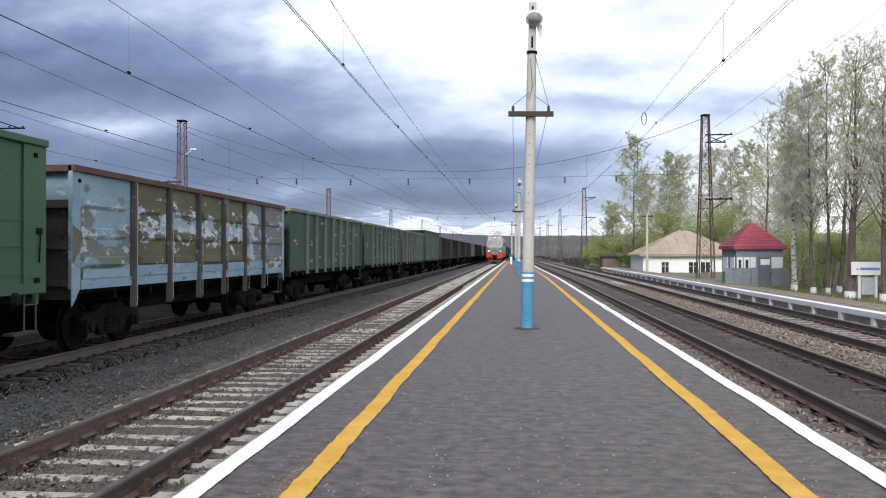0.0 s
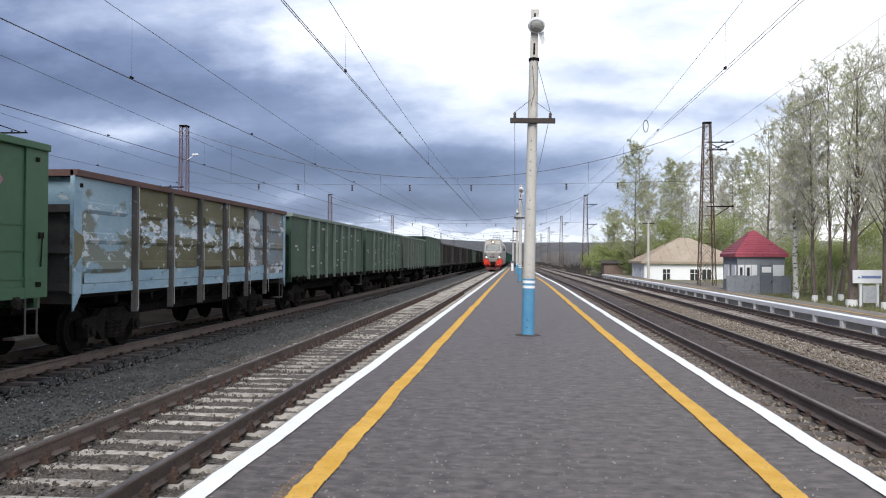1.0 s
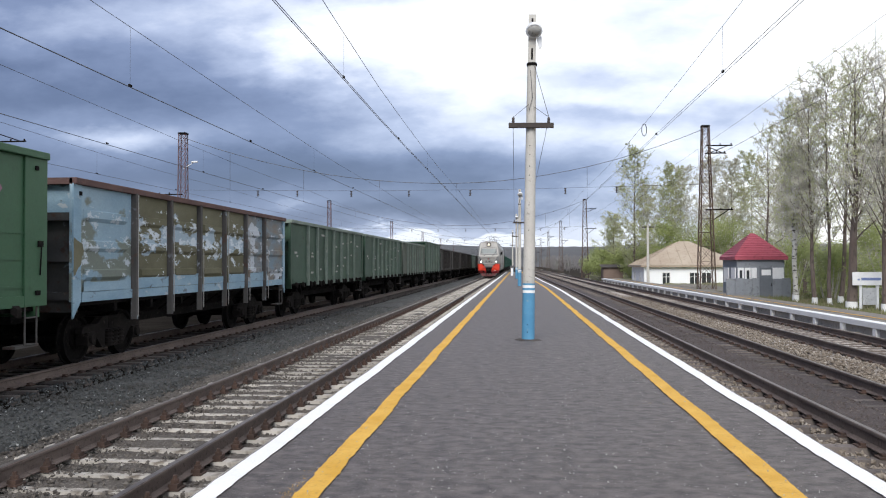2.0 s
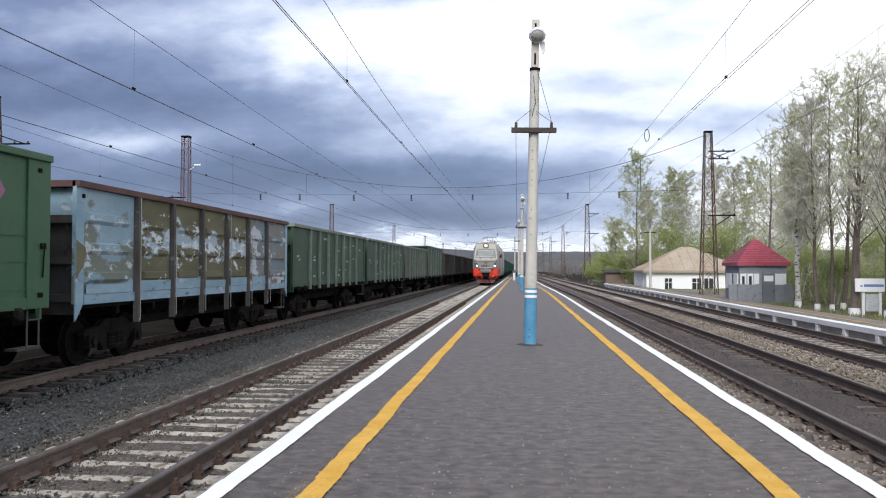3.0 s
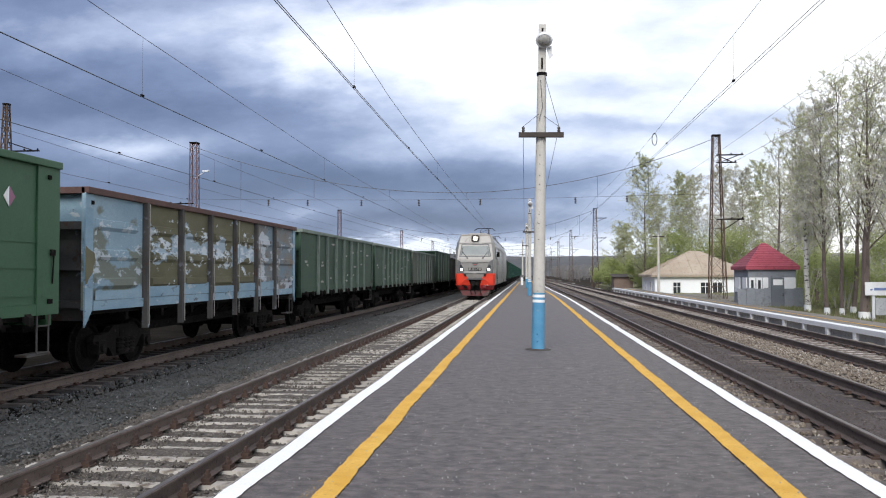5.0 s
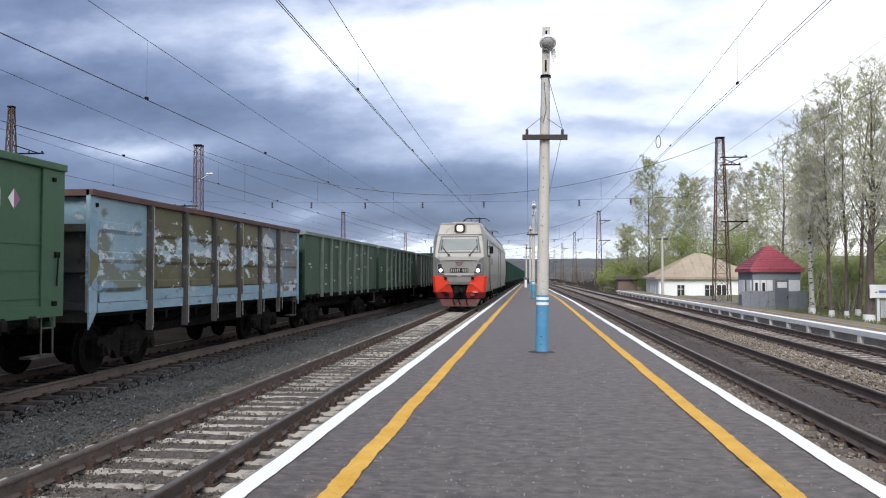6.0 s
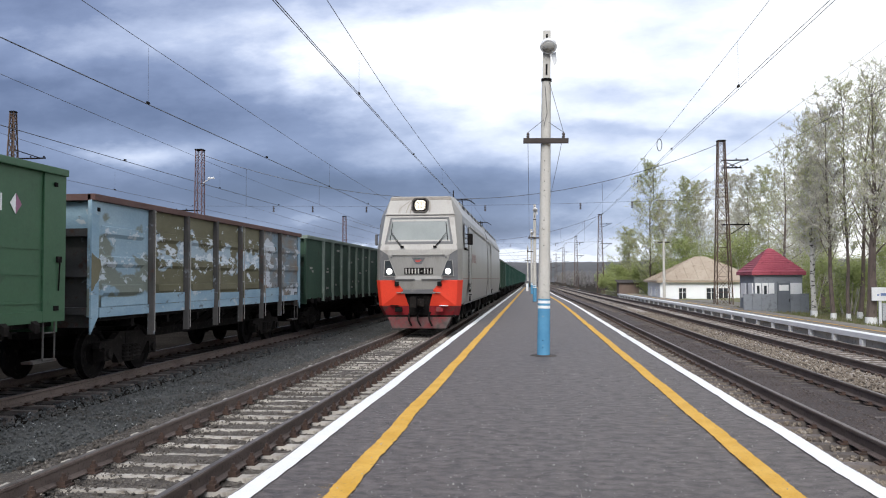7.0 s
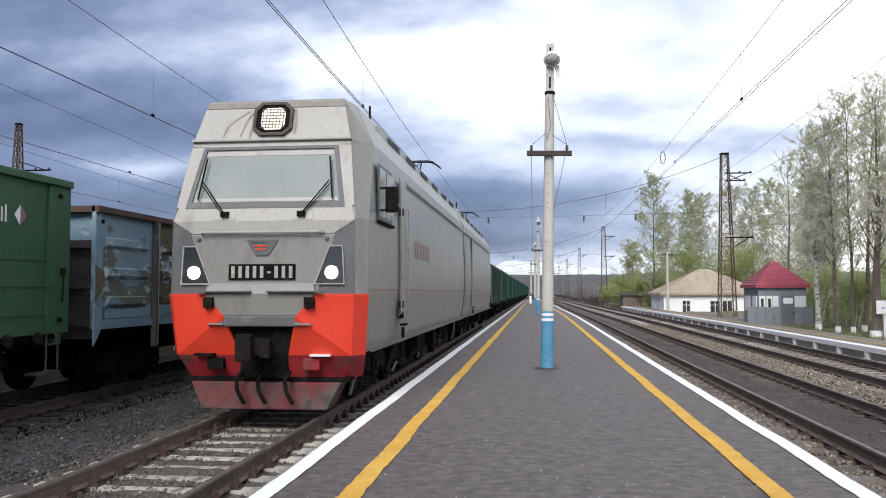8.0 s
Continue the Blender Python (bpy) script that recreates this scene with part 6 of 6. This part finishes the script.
def red_booth():
    w = empty("booth", "small grey booth with a red pyramid roof", "booth")
    x0, x1, y0, y1, zb, ze = 11.65, 14.10, 44.6, 47.6, -0.35, 2.02
    part("wall", Shape().box(x0, x1, y0, y1, zb, ze), BOOTHGREY, w, "grey painted wall")
    hip_roof(w, x0, x1, y0, y1, ze, 0.12, 1.28, ROOFRED, rows=0.16, over=0.15)
    part("eaves_board", Shape().box(x0 - 0.1, x1 + 0.1, y0 - 0.1, y0 - 0.04, ze - 0.2, ze), BOOTHGREY, w)
    # white shutter panels round the upper wall
    for a, b in ((11.68, 12.0), (12.05, 12.35), (12.38, 12.66), (13.4, 14.05)):
        part("shutter", Shape().box(a, b, y0 - 0.06, y0, 0.60, 1.42), WHITE, w, bevel=0.01)
    for a, b in ((11.77, 11.9), (12.13, 12.27)):
        part("pane", Shape().box(a, b, y0 - 0.066, y0 - 0.061, 0.72, 1.28), DARKGLASS, w)
    for a, b in ((44.8, 45.6), (46.2, 47.2)):
        part("shutter", Shape().box(x0 - 0.06, x0, a, b, 0.60, 1.42), WHITE, w, bevel=0.01)
    # sheet cladding in front of the lower wall, with a darker door
    for k, (a, b) in enumerate(((10.95, 11.4), (11.4, 11.85), (11.85, 12.3), (12.3, 12.66), (13.32, 13.8), (13.8, 14.25))):
        part("cladding_sheet", Shape().box(a + 0.005, b - 0.005, y0 - 0.55, y0 - 0.50, -0.35, 0.84 + 0.03 * (k % 2)), BOOTHGREY, w)
    d = part("door", Shape().box(12.67, 13.31, y0 - 0.58, y0 - 0.52, -0.30, 1.42), surf("door_grey", (0.12, 0.13, 0.15), (0.15, 0.165, 0.185), 1.2, None, rough=0.7), w, "dark grey door")
    part("sign_panel", Shape().box(12.75, 13.22, y0 - 0.60, y0 - 0.585, 1.02, 1.32), WHITE, d)
    part("handle", Shape().tube((13.24, y0 - 0.60, 0.45), (13.24, y0 - 0.60, 0.6), 0.015, 0.015, 6), BLACK, d)


def name_board():
    w = empty("name_board", "white station name board on two posts with blue bars", "sign", at=pose(13.45, 32.6, -0.15))
    part("board", Shape().box(-0.62, 0.62, -0.03, 0.03, 0.95, 1.46), WHITE, w, bevel=0.01)
    for a in (-0.3, 0.32):
        part("post", Shape().box(a - 0.05, a + 0.05, 0.03, 0.09, -0.2, 1.46), LAMPWHITE, w)
    part("lower_panel", Shape().box(-0.24, 0.26, -0.02, 0.03, 0.2, 0.86), surf("notice_grey", (0.40, 0.41, 0.42), (0.5, 0.51, 0.52), 4, (0.25, 0.26, 0.27), 14, 0.7), w, "faded grey notice")
    part("lettering_bar", Shape().box(-0.30, 0.42, -0.038, -0.031, 1.14, 1.24), SIGNBLUE, w, "blue bar of lettering")
    part("lettering_bar", Shape().box(-0.44, -0.36, -0.038, -0.031, 1.14, 1.20), SIGNBLUE, w)


def concrete_post(x, y, h, label):
    w = empty("concrete_post", label, "pole", at=pose(x, y, -0.3))
    part("shaft", Shape().lathe([(0.13, 0), (0.09, h)], n=10), POLE, w, smooth=True)
    part("crossbar", Shape().box(-0.5, 0.5, -0.05, 0.05, h - 0.35, h - 0.25), BEAM, w)


white_house()
red_booth()
name_board()
concrete_post(11.2, 75.0 - 3.5, 5.4, "slim concrete post with a short crossbar by the house")

# ---------------------------------------------------------------- trees


def tree(label, x, y, h, bark, seed, spread=2.2, leaf=LEAF, leaf_size=0.05, limbs=26, subs=7, twigs=5, leaves=4, low=0.25, wash=False, trunk_r=0.13, lean=(0.0, 0.0), z=-0.15, up=0.9, taper=0.72, limb=0.36, group="trees behind the far platform"):
    """Tapered trunk, limbs, twigs and many small young leaves."""
    rg = random.Random(seed)
    w = empty("tree", label, "tree", group, at=pose(x, y, z))
    tr, tw, lf = Shape(), Shape(), Shape()
    pts, p = [], Vector((0, 0, 0))
    n = 9
    for i in range(n + 1):
        pts.append((p.copy(), trunk_r * (1 - i / n) ** 1.3 + 0.010))
        p += Vector((lean[0] * h / n + rg.uniform(-0.06, 0.06) * h / n, lean[1] * h / n + rg.uniform(-0.06, 0.06) * h / n, h / n))
    for (a, ra), (b, rb) in zip(pts, pts[1:]):
        tr.tube(a, b, ra, rb, 8, False)

    def on_trunk(t):
        f = min(t, 0.999) * n
        i = int(f)
        return pts[i][0].lerp(pts[i + 1][0], f - i), pts[i][1] + (pts[i + 1][1] - pts[i][1]) * (f - i)

    def quad(c, size):
        a = Vector((rg.gauss(0, 1), rg.gauss(0, 1), rg.gauss(0, 1))).normalized()
        b = a.orthogonal().normalized() * size * 0.7
        a = a * size
        lf.add([c - a, c - b * 0.6, c + a, c + b * 0.6], [(0, 1, 2, 3)])

    for k in range(limbs):
        t = low + (0.99 - low) * (k + rg.random()) / limbs
        base, r = on_trunk(t)
        reach = spread * (1.0 - taper * max(0, (t - 0.35) / 0.65) ** 1.6) * rg.uniform(0.6, 1.15)
        az = k * 2.399 + rg.uniform(-0.4, 0.4)
        d = Vector((math.cos(az), math.sin(az), up * rg.uniform(0.6, 1.6))).normalized()
        q = base.copy()
        seg = []
        for i in range(4):
            nq = q + d * reach / 4
            seg.append((q.copy(), nq.copy()))
            d = (d + Vector((rg.uniform(-0.22, 0.22), rg.uniform(-0.22, 0.22), rg.uniform(-0.05, 0.22)))).normalized()
            q = nq
        for i, (a, b) in enumerate(seg):
            rr = max(0.010, r * limb)
            tr.tube(a, b, rr * (1 - i * 0.22), rr * (1 - (i + 1) * 0.22) + 0.004, 5, False)
        for s_ in range(subs):
            a, b = seg[min(3, int(rg.uniform(0.6, 4)))]
            st = a.lerp(b, rg.random())
            sd = (d + Vector((rg.gauss(0, 0.7), rg.gauss(0, 0.7), rg.gauss(0.1, 0.5)))).normalized()
            L = reach * rg.uniform(0.22, 0.5)
            en = st + sd * L
            tw.tube(st, en, 0.012, 0.006, 3, False)
            for _ in range(twigs):
                c0 = st.lerp(en, rg.uniform(0.25, 1.0))
                c1 = c0 + (sd + Vector((rg.gauss(0, 0.8), rg.gauss(0, 0.8), rg.gauss(-0.1, 0.6)))).normalized() * L * rg.uniform(0.3, 0.7)
                tw.tube(c0, c1, 0.006, 0.003, 3, False)
                for _ in range(leaves):
                    c = c0.lerp(c1, rg.uniform(0.2, 1.05)) + Vector((rg.gauss(0, 0.03), rg.gauss(0, 0.03), rg.gauss(0, 0.03)))
                    quad(c, leaf_size * rg.uniform(0.6, 1.3))
    part("trunk", tr, bark, w, smooth=True)
    c = part("crown", lf, leaf, w, "sparse crown of young spring leaves")
    tagged(c, kind="stuff")
    tagged(part("twig_mass", tw, TWIG, w), kind="stuff")
    if wash:
        part("whitewash_band", Shape().lathe([(trunk_r + 0.030, -0.05), (trunk_r + 0.024, 0.20), (trunk_r + 0.016, 0.28)], n=12), WHITE, w, "whitewashed foot of the trunk", smooth=True)
    return w


def bush(label, x, y, r, h, seed, count=2600, size=0.10, z=-0.2):
    """Dense young foliage in uneven clumps on thin stems."""
    rg = random.Random(seed)
    w = empty("bush", label, "bush", "bushes behind the far platform", at=pose(x, y, z))
    st, lf = Shape(), Shape()
    cl = [(Vector((rg.gauss(0, 0.45) * r, rg.gauss(0, 0.35) * r, h * rg.uniform(0.18, 0.85))), rg.uniform(0.25, 0.5) * r) for _ in range(15)]
    for c, q in cl:
        st.tube((c.x * 0.25, c.y * 0.25, 0), c, 0.03, 0.012, 4, False)
    for _ in range(count):
        c, q = rg.choice(cl)
        v = Vector((rg.gauss(0, 1), rg.gauss(0, 1), rg.gauss(0, 0.8))).normalized() * q * rg.random() ** 0.4
        p = c + v
        if p.z < 0.05:
            continue
        a = Vector((rg.gauss(0, 1), rg.gauss(0, 1), rg.gauss(0, 1))).normalized()
        b = a.orthogonal().normalized() * size * 0.6 * rg.uniform(0.7, 1.3)
        a = a * size * rg.uniform(0.7, 1.3)
        lf.add([p - a, p - b, p + a, p + b], [(0, 1, 2, 3)])
    part("stem_mass", st, TWIG, w)
    tagged(part("foliage", lf, BUSH, w), kind="stuff")


NEARB = [  # x, y, height, bark, spread, trunk radius, lean
    (13.55, 39.5, 9.4, BARK, 1.9, 0.12, (-0.01, 0)), (13.75, 40.3, 9.8, BARK, 2.0, 0.10, (0.05, 0)),
    (13.50, 33.0, 9.9, DARKBARK, 2.3, 0.20, (0.02, 0)), (13.45, 36.8, 9.6, DARKBARK, 1.9, 0.10, (0.0, 0)),
    (13.85, 36.2, 10.6, DARKBARK, 2.0, 0.08, (-0.01, 0)), (14.0, 31.2, 9.2, DARKBARK, 2.2, 0.14, (0.03, 0)),
    (15.0, 38.0, 10.5, DARKBARK, 2.2, 0.11, (0.06, 0)), (14.4, 28.0, 8.6, BARK, 2.3, 0.12, (0.0, 0)),
]
for i, (x, y, h, bk, sp, r, ln) in enumerate(NEARB):
    tree("tall birch in thin spring leaf with a whitewashed foot" if bk is BARK else "dark-trunked tree in thin spring leaf with a whitewashed foot", x - 0.55, y, h * 0.93, bk, 40 + i, sp, LEAFPALE if i % 2 else LEAF, 0.042, 36, 8, 4, 7, 0.26, True, r, ln, -0.12, up=1.7, taper=0.42, limb=0.25, group="whitewashed trees by the platform")
FARB = [  # x, y, height, spread, leaf, narrow
    (17.0, 50.0, 12.3, 2.4, LEAFPALE), (20.0, 46.0, 11.0, 2.6, LEAF), (15.7, 53.0, 10.6, 2.3, LEAF),
    (18.5, 58.0, 12.8, 2.6, LEAFPALE),
    (13.5, 96.0, 15.6, 3.2, LEAF), (19.0, 96.0, 13.2, 3.4, LEAFPALE), (21.6, 92.0, 13.5, 3.5, LEAFPALE), (24.5, 88.0, 13.5, 3.4, LEAF),
    (25.0, 78.0, 12.5, 2.8, LEAFPALE), (16.3, 104.0, 12.0, 2.6, LEAFPALE), (22.0, 66.0, 11.0, 2.6, LEAF), (26.0, 62.0, 11.5, 2.8, LEAFPALE), (12.9, 112.0, 8.5, 2.6, LEAF), (17.0, 93.0, 13.0, 3.0, LEAF), (23.2, 90.0, 13.2, 3.2, LEAFPALE),
]
for i, (x, y, h, sp, lf) in enumerate(FARB):
    far = y > 60
    tree("tall birch in pale spring leaf" if lf is LEAFPALE else "tall poplar with fresh green leaves", x, y, h, BARK if i % 2 else DARKBARK, 80 + i, sp, lf, 0.060 if far else 0.040, 60 if far else 40, 10 if far else 8, 5 if far else 4, 10 if far else 7, 0.08, False, 0.13, (rnd.uniform(-0.02, 0.02), 0), -0.7, up=0.8, taper=0.66, limb=0.28)
BUSHES = [(13.8, 104, 2.6, 5.2), (14.6, 98, 2.6, 4.6), (11.5, 110, 2.6, 4.4), (12.5, 122, 3.0, 4.6), (13.5, 136, 3.0, 4.6), (16.5, 92, 3.2, 6.8), (19.5, 88, 3.4, 7.4), (22.0, 84, 3.4, 7.6),
          (18.6, 62, 2.6, 4.6), (17.4, 55, 2.4, 3.6), (19.2, 50, 2.4, 4.4), (20.4, 40, 2.2, 3.6), (21.5, 48, 2.6, 4.6), (15.6, 42.5, 1.6, 4.0), (16.6, 37.5, 1.9, 4.6), (15.2, 47.0, 1.6, 3.8), (17.8, 34.5, 2.1, 4.8), (18.5, 41.0, 2.2, 4.8)]
for i, (x, y, r, h) in enumerate(BUSHES):
    bush("young green bushes in spring leaf", x, y, r, h, 200 + i, 5200, 0.10 if y > 60 else 0.055, -0.6)


# browns paled towards haze, since no air is rendered over the distance
WOODS = surf("hazed_bare_woods", (0.15, 0.138, 0.135), (0.20, 0.188, 0.178), 0.05, (0.18, 0.195, 0.125), 0.12, 1.0, bump=0)


def far_woods():
    """Belt of bare and budding trees beyond the tracks, too far to tell apart."""
    rg = random.Random(77)
    s = Shape()
    for k in range(700):
        y = 200 + 330 * rg.random() ** 0.8
        x = (12 + 0.01 * (y - 200)) + 150 * rg.random() ** 1.7 if k % 5 else -40 - 90 * rg.random()
        h = rg.uniform(2.6, 5.4) * (0.75 + y / 900)
        s.tube((x, y, -0.7), (x, y, h * 0.6), 0.12, 0.05, 3, False)
        for _ in range(64):
            t = rg.random()
            c = Vector((x + rg.gauss(0, 0.20) * h * (1.1 - t), y + rg.gauss(0, 0.15) * h, -0.7 + h * (0.15 + 0.85 * t)))
            a = Vector((rg.gauss(0, 1), rg.gauss(0, 1), rg.gauss(0, 1))).normalized()
            b = a.orthogonal().normalized() * 0.11 * rg.uniform(0.6, 1.4)
            a = a * 0.20 * rg.uniform(0.6, 1.4)
            s.add([c - a, c - b, c + a, c + b], [(0, 1, 2, 3)])
    tagged(part("far_woods", s, WOODS), "distant belt of bare brown and budding trees, haze in their colour", "woods", kind="stuff")


far_woods()


def old_fence():
    w = empty("fence", "weathered brown board fence behind the trees", "fence")
    me = Shape().box(0.0, 0.02, 0.0, 0.145, -0.5, 1.35).mesh("board", FENCE)
    rg = random.Random(4)
    for i in range(90):
        part("board", me, FENCE, w, at=pose(21.0 - 0.02 * i, 30 + i * 0.16, rg.uniform(-0.04, 0.02), 0, 0, 7))
    part("rail", Shape().tube((21.05, 30, 0.6), (19.25, 44.4, 0.6), 0.04, 0.04, 5), FENCE, w)


old_fence()


def dark_shed():
    w = empty("shed", "low dark brown timber shed beyond the platform end", "shed", at=pose(10.3, 99.5, -0.6))
    part("wall", Shape().box(0, 2.3, 0, 3, 0, 1.75), FENCE, w)
    for i in range(12):
        part("board", Shape().box(i * 0.19 + 0.01, i * 0.19 + 0.18, -0.03, 0.0, 0, 1.75), FENCE, w)
    part("roof", Shape().slab([(-0.2, -0.25, 1.80), (2.5, -0.25, 1.80), (2.5, 3.2, 2.15), (-0.2, 3.2, 2.15)], 0.06), BEAM, w)


dark_shed()


def tufts():
    """Grass blades along the verge."""
    rg = random.Random(5)
    s = Shape()
    for _ in range(9000):
        y = 24 + 36 * rg.random() ** 1.3
        x = 11.75 + 7.0 * rg.random() ** 1.5 + bend(y)
        h = rg.uniform(0.05, 0.16)
        a = rg.uniform(0, 6.28)
        dx, dy = math.cos(a) * 0.02, math.sin(a) * 0.02
        s.add([(x - dx, y - dy, -0.14), (x + dx, y + dy, -0.14), (x + rg.uniform(-0.05, 0.05), y + rg.uniform(-0.05, 0.05), -0.10 + h)], [(0, 1, 2)])
    tagged(part("grass_tufts", s, GRASSY), "short spring grass along the verge", "grass", kind="stuff")


tufts()
# ---------------------------------------------------------------- what moves
SPEED, ARRIVE = 17.25, 11.85


def motions():
    for thing, off in MOVING:
        walk(thing, [(k * 0.5, pose(X_NEAR, ARRIVE + off + SPEED * (8.0 - k * 0.5), Z_LEFT)) for k in range(17)])
    # wheels roll without slipping
    for wheel in loco_wheels:
        y, z = wheel.location.y, wheel.location.z
        walk(wheel, [(k / 30, pose(0, y, z, math.degrees(SPEED / 0.61 * k / 30), 0, 0)) for k in range(241)])
    for thing, _ in MOVING[2:5]:
        for wheel in [o for b in thing.children for o in b.children if o.name.startswith("wheelset")]:
            y, z = wheel.location.y, wheel.location.z
            walk(wheel, [(k / 30, pose(0, y, z, math.degrees(SPEED / 0.475 * k / 30), 0, 0)) for k in range(241)])


motions()
